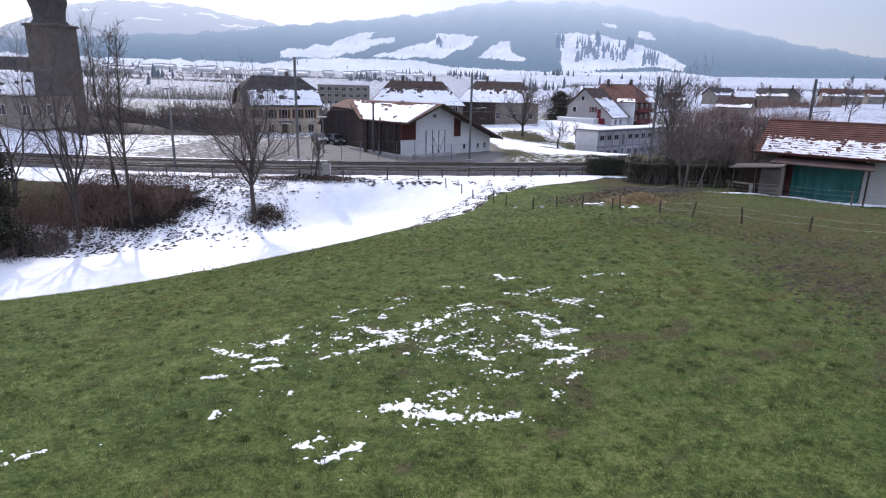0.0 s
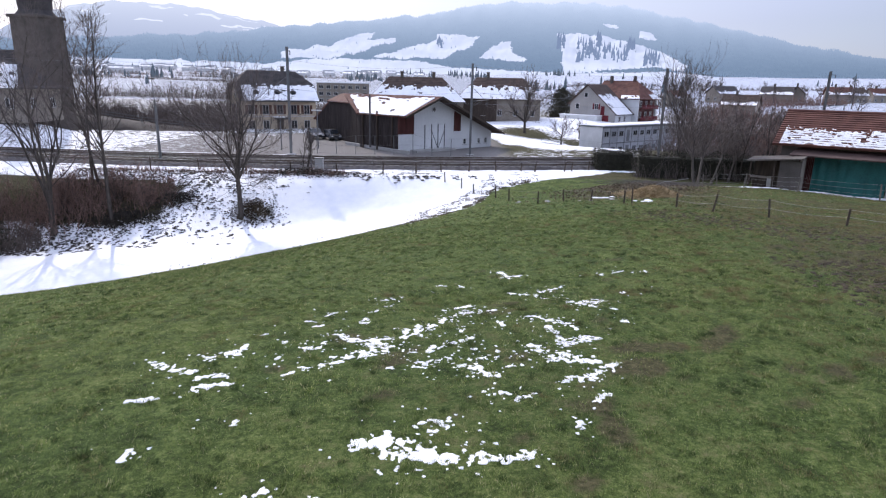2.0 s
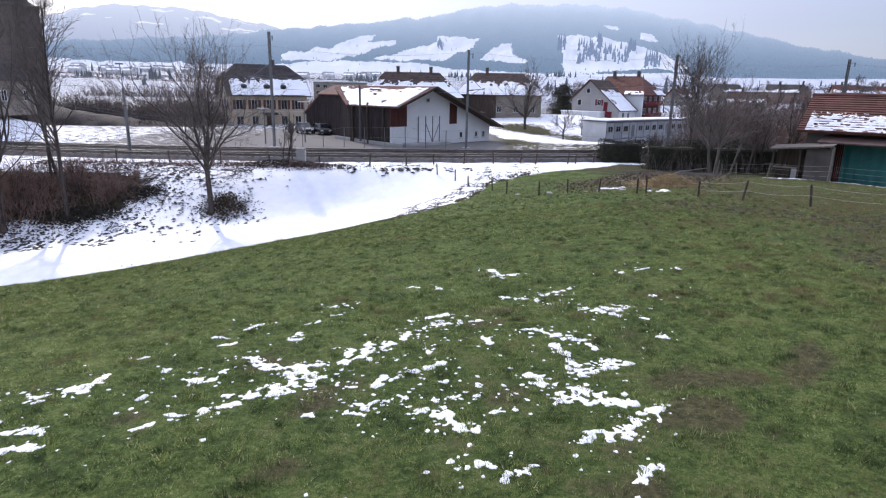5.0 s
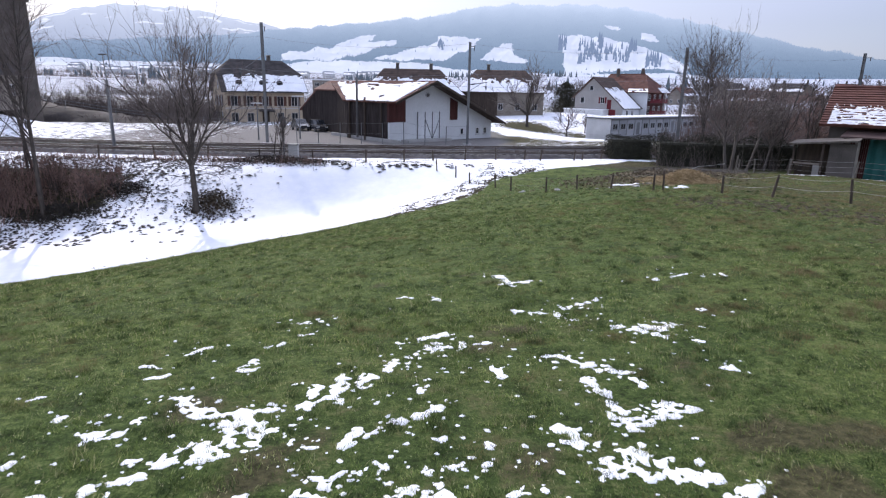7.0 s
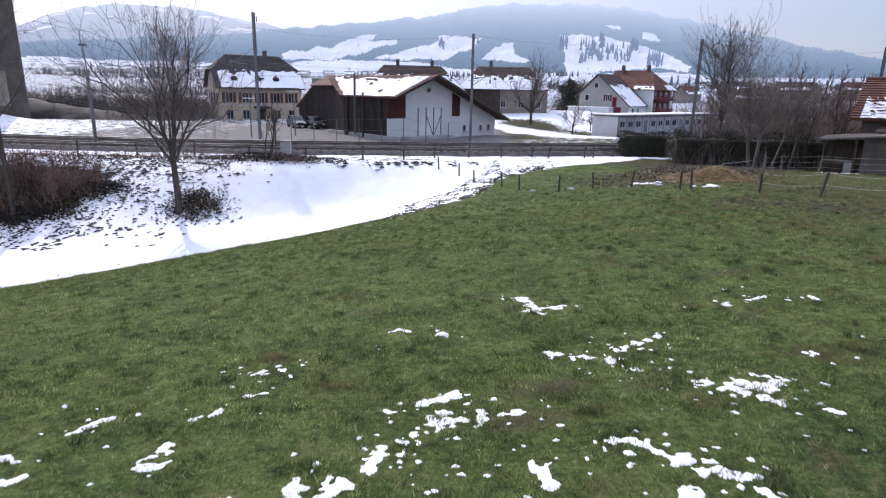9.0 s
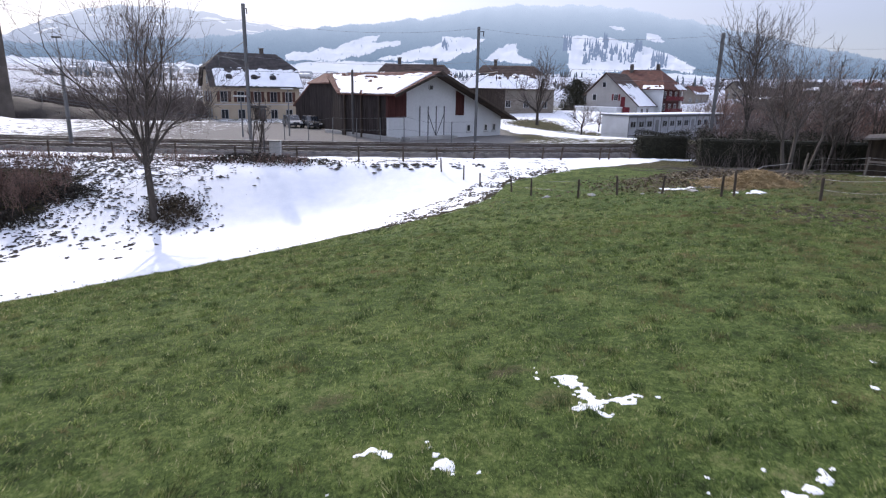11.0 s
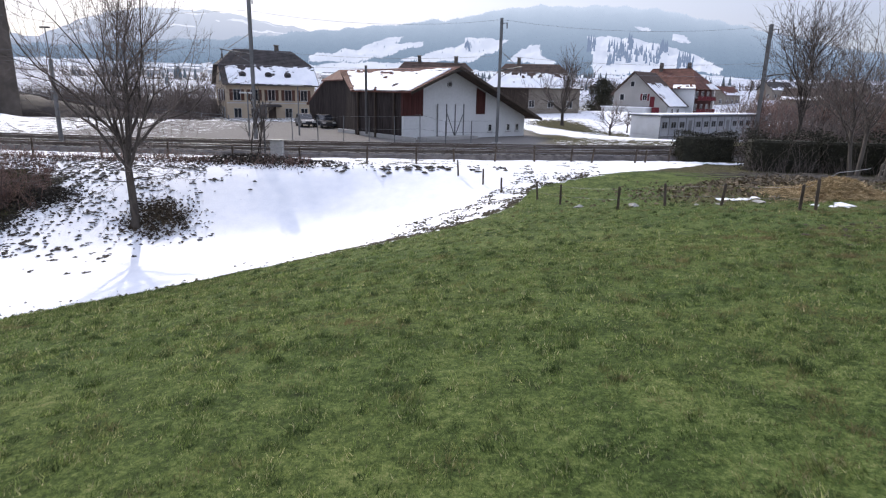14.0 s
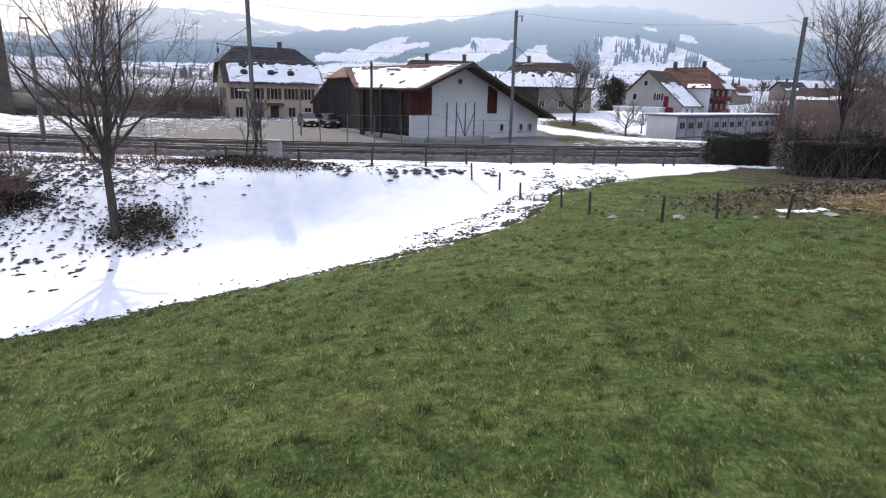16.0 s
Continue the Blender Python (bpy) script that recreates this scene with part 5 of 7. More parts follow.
def shed():
    s = thing("field_shed", frame_at(29.24, 53.94, -40.3, 0.0), "farm shed with snowy red tiled roof and green tarpaulin door", "shed")
    L, D, ZE, ZR = 17.0, 6.44, 3.74, 6.38
    z0 = -0.6
    box("front_wall", 0.5, 2.0, 0, 0.25, z0, ZE, "stone", s, "rough grey-brown rendered wall")
    for i in range(9):
        box("plank", 2.0 + i * 0.125, 2.105 + i * 0.125, -0.04, 0.02, z0, ZE - 0.2 - 0.02 * (i % 3), "wood_red", s, "red-brown board")
    box("front_wall", 8.4, L, 0, 0.25, z0, ZE, "plaster_grey", s)
    box("lintel", 2.0, 8.4, 0.0, 0.25, ZE - 0.5, ZE, "wood_dark", s)
    box("side_wall", 0.5, 0.75, 0.25, D, z0, ZE, "wood_dark", s)
    prism("gable_boarding", [(0.25, ZE), (D, ZE), (D / 2, ZR - 0.2)], "x", 0.5, 0.7, "wood_dark", s, "dark gable boards")
    box("rear_wall", 0.75, L, D - 0.25, D, z0, ZE, "plaster_grey", s)
    # tarpaulin with folds
    nu, nv = 60, 12
    u, w = np.meshgrid(np.linspace(0, 1, nu), np.linspace(0, 1, nv))
    fx, fz = 3.13 + u * 5.2, -0.25 + w * (ZE - 0.3)
    fy = -0.10 + 0.05 * np.sin(u * 46) * (1 - 0.4 * w) + 0.03 * np.sin(u * 17 + w * 3)
    q = (np.arange(nv - 1)[:, None] * nu + np.arange(nu - 1)[None]).ravel()
    v1 = np.stack([fx, fy, fz], -1).reshape(-1, 3)
    fast_mesh("tarpaulin", np.concatenate([v1, v1 + (0, 0.02, 0)]), np.concatenate([np.stack([q, q + 1, q + nu + 1, q + nu], 1), np.stack([q, q + nu, q + nu + 1, q + 1], 1) + nu * nv]), "tarp", s, "green-blue tarpaulin hung across the opening", smooth=True)
    slab("canopy", [(1.5, -1.75, ZE - 0.80), (9.2, -1.75, ZE - 0.80), (9.0, 0.1, ZE - 0.32), (1.7, 0.1, ZE - 0.32)], 0.10, "sheet_brown", s, "rusty brown sheet-metal canopy over the door")
    for x in (1.8, 8.9):
        box("canopy_post", x - 0.07, x + 0.07, -1.65, -1.51, z0, ZE - 0.88, "wood_dark", s)
    e = [(-0.1, -0.9, ZE - 0.05), (L, -0.9, ZE - 0.05), (L, D + 0.9, ZE - 0.05), (-0.1, D + 0.9, ZE - 0.05)]
    ra, rb = (-0.1, D / 2, ZR), (L, D / 2, ZR)
    roof_courses("roof", e[0], e[1], rb, ra, 16, "tile_red", s, "red clay tiles in courses", lift=0.07)
    roof_courses("roof", e[2], e[3], ra, rb, 16, "tile_red", s, "red clay tiles in courses")
    snow_sheet("roof_snow", e[0], e[1], rb, ra, 0.03, 0.45, s, 13.0, nu=300, nv=90, ragged=0.20, lift=0.064, left=0.03, right=0.90, holes=0.50, grain=2.6)
    v, f = tube_data([(-0.1, D / 2, ZR + 0.03, L, D / 2, ZR + 0.03, 0.13, 0.13)], 8)
    fast_mesh("ridge_tiles", v, f, "tile_red", s, "rounded ridge tiles")
    return s


shed()


def low_shelter():
    t = thing("animal_shelter", frame_at(26.5, 52.5, -40.3, 0.0), "low shelter with a flat weathered roof beside the shed", "shelter")
    L = 4.0
    slab("roof_slab", [(-0.2, -0.4, 2.35), (L, -0.4, 2.8), (L, 2.0, 2.95), (-0.2, 2.0, 2.5)], 0.11, "wood_grey", t, "flat weathered board roof")
    box("wall", 2.3, L - 0.1, 0, 0.18, -0.6, 2.5, "stone", t, "rough grey-brown wall")
    box("side_wall", L - 0.28, L - 0.1, 0.18, 1.7, -0.6, 2.6, "plaster_old", t, "rough grey-brown wall")
    box("rear_wall", 0, L - 0.3, 1.7, 1.82, -0.6, 2.3, "wood_dark", t, "dark board wall")
    box("inner_board", 1.25, 1.75, 1.2, 1.28, -0.6, 0.75, "plaster_grey", t, "pale board leaning inside")
    for x in (0.05, 1.86):
        box("post", x, x + 0.12, -0.1, 0.02, -0.6, 2.3 + 0.1 * x, "wood_dark", t)
    box("rail", 0.17, 2.0, -0.08, -0.02, 0.9, 1.02, "wood_grey", t, "weathered cross rail")


low_shelter()


def church():
    c = thing("church_tower", frame_at(-62.4, 92.0, -10.0, 0.0), "massive old stone church tower with dark bell-shaped roof", "church tower")
    W, H = 4.7, 16.2
    prism("tower_shaft", [(-0.1, -2.0), (W + 0.15, -2.0), (W, H), (0, H)], "y", 0, W, "stone", c, "dark weathered stone masonry")
    box("cornice", -0.3, W + 0.3, -0.3, W + 0.3, H, H + 0.4, "stone", c, "projecting stone cornice", 0.08)
    bm = bmesh.new()
    prof = [(W / 2 + 0.15, 0.4), (W / 2 - 0.35, 1.1), (W / 2 - 0.25, 2.4), (W / 2 + 0.1, 3.6), (W / 2 - 0.1, 5.2), (W / 2 - 1.2, 7.0), (1.2, 8.6), (0.9, 10.0), (0.1, 12.5)]
    rings = [[bm.verts.new((W / 2 + r * 1.06 * math.cos(a * math.pi / 8 + math.pi / 8), W / 2 + r * 1.06 * math.sin(a * math.pi / 8 + math.pi / 8), H + z)) for a in range(16)] for r, z in prof]
    for a, b in zip(rings[:-1], rings[1:]):
        for i in range(16):
            bm.faces.new((a[i], a[(i + 1) % 16], b[(i + 1) % 16], b[i]))
    part("bell_roof", bm, "tile_slate", c, "dark bell-shaped roof")
    n = thing("church_nave", frame_at(-84.0, 93.0, 3.0, 0.0), "church nave with long dark roof", "church")
    box("wall", 0, 21.0, 0, 9, -2, 7.4, "plaster_grey", n)
    roof_courses("roof", (-0.5, -0.7, 7.2), (21.2, -0.7, 7.2), (21.2, 4.5, 12.0), (-0.5, 4.5, 12.0), 16, "tile_slate", n)
    roof_courses("roof", (21.2, 9.7, 7.2), (-0.5, 9.7, 7.2), (-0.5, 4.5, 12.0), (21.2, 4.5, 12.0), 8, "tile_slate", n)


church()
gable_house("parsonage", -71.5, 80.5, 3.0, 16.5, 9, 3.6, 6.9, "plaster_old", "tile_slate", "grey house below the church with snow-covered roof", zb=3.0, rows=1, cols=5, snow=0.95, seed=41, hip=3.0)
bank_x, bank_k = np.meshgrid(np.arange(-112, -33.9, 0.8), np.arange(0, 1.01, 0.1))
bank_top = np.interp(bank_x, (-112, -68, -58, -50, -42, -34), (4.2, 2.9, 1.6, 0.5, -0.1, -0.6))
bank_n = np.array([noise.noise((a * 0.35, b * 3.0, 4)) + 0.5 * noise.noise((a * 1.1, b * 8.0, 6)) for a, b in zip(bank_x.ravel().tolist(), bank_k.ravel().tolist())]).reshape(bank_x.shape)
bank_z = -0.9 + (bank_top + 0.9) * np.sin(bank_k * math.pi) ** 0.7 + 0.35 * bank_n * np.sin(bank_k * math.pi)
nbk = bank_x.shape[1]
bk_i = (np.arange(bank_x.shape[0] - 1)[:, None] * nbk + np.arange(nbk - 1)[None]).ravel()
tagged(fast_mesh("embankment", np.stack([bank_x, 101.5 + 11.0 * bank_k + bank_n, bank_z], -1).reshape(-1, 3), np.stack([bk_i, bk_i + 1, bk_i + nbk + 1, bk_i + nbk], 1), "bank_earth", smooth=True), "dark brown earth embankment of the church road", "embankment", kind="structure")
rail_pts = [(-34, 106.2, -0.6), (-38, 106.2, -0.4), (-45, 106.2, 0.1), (-52, 106.2, 0.75), (-60, 106.2, 1.85), (-68, 106.2, 2.85), (-80, 106.2, 3.2)]
for zz in (0.55, 1.0):
    wire("guard_rail", [(x, y, z + zz) for x, y, z in rail_pts], 0.045, "pale steel guard rail along the church road", "guard rail", 0.0, "metal_grey", "guard rails")
for x, y, z in rail_pts:
    tagged(box("guard_rail_post", x - 0.06, x + 0.06, y + 0.06, y + 0.18, z - 0.2, z + 1.05, "metal_grey", None), "grey steel guard rail post", "guard rail", "guard rail posts")


# ---- trees and shrubs ----
def limb(out, rng, p, d, length, r, r_end, steps, bend, lift):
    """A crooked tapered limb; returns its points, directions and radii."""
    pts = [(p.copy(), d.copy(), r)]
    for i in range(steps):
        d = d + rng.normal(0, bend, 3) + np.array([0, 0, lift])
        d /= np.linalg.norm(d)
        q = p + d * length / steps
        rq = r + (r_end - r) * (i + 1) / steps
        out.append((*p, *q, pts[-1][2], rq))
        p = q
        pts.append((p.copy(), d.copy(), rq))
    return pts


def aside(rng, d, lo, hi):
    """A direction that leaves d by an angle between lo and hi degrees."""
    a = np.radians(rng.uniform(lo, hi))
    ref = rng.normal(0, 1, 3)
    u = ref - d * (ref @ d)
    u /= np.linalg.norm(u)
    return d * math.cos(a) + u * math.sin(a)


def bare_tree(x, y, h, seed, label, category="tree", trunk_r=0.17, stems=1, limbs=16, first=0.22, angle=(28, 50), reach=0.42, sub=7, twigs=6, lean=0.05, twig_mat="twig", thin=0.011, group="", leaves=0, slim=0.55, bark="bark"):
    rng = np.random.RandomState(seed)
    t = thing("bare_tree" if category == "tree" else "bare_shrub", on_ground(x, y, 0, 0.1), label, category, group)
    wood, fine, tips = [], [], []
    for s in range(stems):
        d0 = np.array([rng.normal(0, lean), rng.normal(0, lean), 1.0]) if stems == 1 else aside(rng, np.array([0, 0, 1.0]), 4, 20)
        base = np.array([rng.normal(0, 0.25), rng.normal(0, 0.25), 0]) * (stems > 1)
        hh = h * (1 if s == 0 else rng.uniform(0.7, 1.0))
        tr = trunk_r * (1 if stems == 1 else rng.uniform(0.55, 0.9))
        trunk = limb(wood, rng, base, d0 / np.linalg.norm(d0), hh, tr, 0.015, 14, 0.035, 0.02)
        wood.append((*(base - (0, 0, 0.1)), *(base + (0, 0, 0.5)), tr * 1.5, tr))
        for k in range(limbs):
            f = first + (0.95 - first) * (k + rng.rand() * 0.8) / limbs
            i = min(int(f * 14), 13)
            p, d, r = trunk[i]
            p = p + (trunk[i + 1][0] - p) * (f * 14 - i)
            ln = hh * reach * (1.05 - 0.75 * (f - first) / (1 - first)) * rng.uniform(0.75, 1.15)
            pts = limb(wood, rng, p, aside(rng, d, *angle), ln, max(r * slim, thin * 1.6), thin, 7, 0.065, 0.06)
            for j in range(sub):
                q, dq, rq = pts[rng.randint(1, 8)]
                l2 = ln * rng.uniform(0.25, 0.55)
                p2 = limb(fine, rng, q, aside(rng, dq, 20, 55), l2, max(rq * 0.6, thin * 1.2), thin, 4, 0.09, 0.05)
                for _ in range(twigs):
                    q3, d3, _r = p2[rng.randint(1, 5)]
                    limb(tips, rng, q3, aside(rng, d3, 14, 46), l2 * rng.uniform(0.3, 0.6), thin * 1.15, thin * 0.5, 1, 0.10, 0.05)
    v, f = tube_data(wood, 6)
    fast_mesh("trunk", v, f, bark, t, smooth=True)
    va, fa = tube_data(fine, 3)
    vb, fb = cone_data(tips)
    fa = np.concatenate([fa[:, [0, 1, 2]], fa[:, [0, 2, 3]]])
    fast_mesh("crown", np.concatenate([va, vb]), np.concatenate([fa, fb + len(va)]), twig_mat, t, "fine bare twigs")
    if leaves:
        ends = np.array(tips)[:, 3:6]
        leafy("dead_leaves", ends[rng.randint(0, len(ends), leaves)] + rng.normal(0, 0.08, (leaves, 3)), 0.035, "twig_red", t, "withered brown leaves", seed)
    return t


def spreading_tree(x, y, h, seed, label, trunk_r, fork, limbs=6, spread=(14, 56), thin=0.0075, levels=6, bark="bark", twig_mat="twig", skirt=0, group="", keep=0.80, lateral=1.4, lift=0.035, lean=(0.0, 0.0)):
    """A broad bare crown: limbs leave the trunk at a fork and divide again and again down to twigs."""
    rng = np.random.RandomState(seed)
    t = thing("bare_tree", on_ground(x, y, 0, 0.1), label, "tree", group)
    wood, fine, tips = [], [], []
    first = (h - fork) * (1 - keep) / (1 - keep ** levels) * 1.12

    def grow(p, d, r, ln, level):
        last = level >= levels or r < thin * 0.75
        out = tips if last else wood if r > thin * 2.6 else fine
        if last:
            limb(out, rng, p, d, ln * 0.9, max(r, thin * 0.8), thin * 0.4, 1, 0.05, lift)
            return
        pts = limb(out, rng, p, d, ln, r, max(r * 0.72, thin), 4, 0.075, lift)
        q, dq, rq = pts[-1]
        for k in range(2 if rng.rand() < 0.86 else 3):
            grow(q, aside(rng, dq, 9 + 14 * k, 24 + 14 * k), rq * (0.88 - 0.20 * k), ln * rng.uniform(keep - 0.10, keep + 0.10) * (1 - 0.08 * k), level + 1)
        for _ in range(rng.poisson(lateral)):
            q, dq, rq = pts[rng.randint(1, 4)]
            grow(q, aside(rng, dq, 28, 62), max(rq * 0.42, thin), ln * rng.uniform(0.45, 0.75), level + 2)

    stem = limb(wood, rng, np.zeros(3), np.array([lean[0], lean[1], 1.0]) / math.sqrt(1 + lean[0] ** 2 + lean[1] ** 2), fork * 1.12, trunk_r, trunk_r * 0.72, 7, 0.018, 0.03)
    wood.append((0, 0, -0.15, 0, 0, 0.45, trunk_r * 1.5, trunk_r * 1.02))
    for k in range(limbs):
        q = stem[5 + k % 3][0]
        a = 6.283 * (k + 0.5 * rng.rand()) / max(limbs - 1, 1)
        tilt = radians(rng.uniform(3, 9) if k == 0 else rng.uniform(*spread))
        d = np.array([math.cos(a) * math.sin(tilt), math.sin(a) * math.sin(tilt), math.cos(tilt)]) + np.array([lean[0], lean[1], 0.0]) * 0.7
        grow(q, d / np.linalg.norm(d), trunk_r * (0.62 if k == 0 else rng.uniform(0.34, 0.48)), first * (1.1 if k == 0 else rng.uniform(0.85, 1.1)), 1)
    for k in range(skirt):
        a = 6.283 * (k + rng.rand()) / skirt
        grow(np.array([0, 0, fork * rng.uniform(0.62, 1.0)]), np.array([math.cos(a), math.sin(a), rng.uniform(-0.25, 0.30)]) / 1.05, thin * 3.0, first * rng.uniform(0.6, 0.9), 3)
    v, f = tube_data(wood, 6)
    fast_mesh("trunk", v, f, bark, t, smooth=True)
    va, fa = tube_data(fine, 3)
    vb, fb = cone_data(tips)
    fa = np.concatenate([fa[:, [0, 1, 2]], fa[:, [0, 2, 3]]])
    fast_mesh("crown", np.concatenate([va, vb]), np.concatenate([fa, fb + len(va)]), twig_mat, t, "fine bare twigs")
    return t


def leafy(name, pts, size, material, parent=None, label="", seed=1, flat=0.0):
    """Small leaves as bent quads about the given points."""
    rng = np.random.RandomState(seed)
    n = len(pts)
    a = rng.normal(0, 1, (n, 3))
    a[:, 2] *= 1 - flat
    a /= np.linalg.norm(a, axis=1, keepdims=True)
    b = np.cross(a, rng.normal(0, 1, (n, 3)))
    b /= np.linalg.norm(b, axis=1, keepdims=True) + 1e-9
    s = size * rng.uniform(0.6, 1.4, (n, 1))
    v = np.stack([pts - a * s, pts + b * s * 0.55, pts + a * s, pts - b * s * 0.55], 1).reshape(-1, 3)
    k = np.arange(n)[:, None] * 4
    return fast_mesh(name, v, np.concatenate([k, k + 1, k + 2, k + 3], 1), material, parent, label)


spreading_tree(-16.5, 49.7, 13.2, 11, "round-crowned bare tree on the snowy bank, brushwood at its foot", 0.215, 4.0, 11, spread=(11, 48), thin=0.0088, skirt=7, levels=7, lateral=2.1, lift=0.045)
bare_tree(-26.9, 49.0, 16.2, 4, "tall slender bare tree on the railway bank", trunk_r=0.17, limbs=44, first=0.30, angle=(26, 52), reach=0.25, sub=8, twigs=7, thin=0.008, lean=0.015, slim=0.45)
spreading_tree(-30.9, 47.6, 18.0, 7, "bare tree with several dark stems above brown scrub", 0.24, 3.0, 6, spread=(8, 34), thin=0.009, levels=7, keep=0.84)
bare_tree(-30.2, 53.4, 15.6, 9, "bare tree with several dark stems above brown scrub", trunk_r=0.16, stems=2, limbs=22, first=0.30, angle=(20, 44), reach=0.24, sub=7, twigs=6, thin=0.009, slim=0.45)
spreading_tree(-36.5, 48.4, 18.0, 8, "bare tree with several dark stems above brown scrub", 0.22, 2.4, 5, spread=(8, 36), thin=0.009, levels=7, keep=0.84)
for x, y, h, seed, fork, lean in ((22.7, 54.4, 8.8, 21, 2.6, (-0.14, 0.05)), (23.2, 54.7, 8.4, 22, 3.0, (0.05, 0.05)), (24.5, 54.9, 7.2, 26, 2.9, (0.22, 0.0)), (27.0, 57.0, 6.6, 27, 2.2, (0.12, 0.0))):
    spreading_tree(x, y, h, seed, "bare tree with pale grey forked stems before the dark hedge", 0.12 if h > 8 else 0.085, fork, 6, spread=(10, 42), thin=0.0090, levels=7, bark="bark_pale", twig_mat="twig_grey", group="trees before the hedge", keep=0.82, lateral=2.0, lift=0.05, lean=lean)
spreading_tree(25.3, 65.8, 12.6, 25, "tall bare tree with a fan of upswept branches behind the hedge", 0.17, 3.6, 8, spread=(6, 30), thin=0.0105, levels=7, keep=0.84, lift=0.055, lateral=2.2, lean=(0.03, 0.0))
bare_tree(28.0, 57.6, 7.6, 23, "bare tree leaning over the dark hedge", trunk_r=0.10, stems=3, limbs=12, first=0.22, angle=(20, 46), reach=0.34, sub=7, twigs=6)
bare_tree(32.5, 61.0, 7.6, 24, "bare tree leaning over the dark hedge", trunk_r=0.10, stems=3, limbs=12, first=0.22, angle=(20, 46), reach=0.34, sub=6, twigs=6)
spreading_tree(20.3, 105.0, 5.2, 31, "small bare fruit tree on the snowy lawn", 0.15, 1.5, 7, spread=(30, 68), thin=0.016, lateral=2.0)
spreading_tree(28.4, 128.0, 4.4, 32, "small bare fruit tree on the snowy lawn", 0.12, 1.3, 6, spread=(28, 62), thin=0.018, lateral=2.0)
spreading_tree(16.8, 127.0, 12.4, 33, "broad bare tree in front of the farmhouse", 0.32, 2.6, 8, spread=(22, 60), thin=0.020, levels=7, lateral=2.0)
for i, (x, y, h) in enumerate(((52, 130, 9.0), (60, 126, 8.0), (44, 92, 7.5), (38, 84, 8.0), (33, 78, 7.2), (36, 72, 6.5), (41, 76, 7.0), (47, 84, 6.8))):
    bare_tree(x, y, h, 60 + i, "brown bare thicket tree behind the railway", trunk_r=0.10, stems=4, limbs=9, first=0.15, angle=(15, 45), reach=0.33, sub=6, twigs=5, thin=0.016, twig_mat="twig_red", group="thicket behind the line")
bare_tree(-12.8, 58.6, 4.6, 81, "spindly young bare tree beside the track", trunk_r=0.06, stems=4, limbs=8, first=0.15, angle=(12, 35), reach=0.32, sub=4, twigs=4)
for i, (x, y, h) in enumerate(((-24.6, 50.8, 2.0), (-27.5, 51.5, 3.0), (-31.5, 50.4, 3.4))):
    bare_tree(x, y, h, 100 + i, "reddish-brown bare scrub on the railway bank", "shrub", trunk_r=0.035, stems=16, limbs=7, first=0.10, angle=(20, 60), reach=0.45, sub=6, twigs=4, thin=0.009, twig_mat="twig_red", group="scrub on the bank", leaves=2600)


def evergreen(x, y, h, r, seed, label, material="hedge", n=9000, round_top=False):
    """A ragged conifer: drooping boughs set round the trunk, each hung with small sprays."""
    t = thing("evergreen_bush", on_ground(x, y), label, "bush")
    rng = np.random.RandomState(seed)
    boughs = int(26 + 7 * h)
    per = n // boughs
    segs, pts = [(0, 0, -0.1, 0, 0, h * 0.9, 0.05 * r + 0.03, 0.03)], []
    for i in range(boughs):
        z = h * (0.04 + 0.92 * (i + rng.rand()) / boughs)
        shape = (1 - z / h) ** 0.75 if not round_top else math.sqrt(max(0.05, 1 - (2 * z / h - 0.95) ** 2))
        a, ln = rng.rand() * 6.283, r * shape * rng.uniform(0.55, 1.15) + 0.15
        end = np.array([math.cos(a) * ln, math.sin(a) * ln, z - 0.28 * ln])
        segs.append((0, 0, z, *end, 0.03, 0.01))
        k = rng.rand(per, 1) ** 0.7
        p = np.array([0, 0, z]) * (1 - k) + end * k
        pts.append(p + rng.normal(0, 1, (per, 3)) * np.array([0.11, 0.11, 0.09]) * r * (0.4 + 0.6 * k))
    pts = np.concatenate(pts)
    pts[:, 2] = np.maximum(pts[:, 2], 0.05)
    leafy("foliage", pts, 0.045 * r ** 0.6 + 0.03, material, t, seed=seed)
    v, f = tube_data(segs, 5)
    fast_mesh("trunk", v, f, "bark", t)
    return t


evergreen(-34.4, 43.0, 11.5, 3.0, 3, "dark drooping evergreen at the edge of the gully", n=16000)
evergreen(33.4, 176.0, 8.5, 5.0, 7, "dark round evergreen beside the village house", n=14000, round_top=True)
evergreen(-13.4, 108.0, 3.0, 1.3, 8, "small dark spruce by the yard")


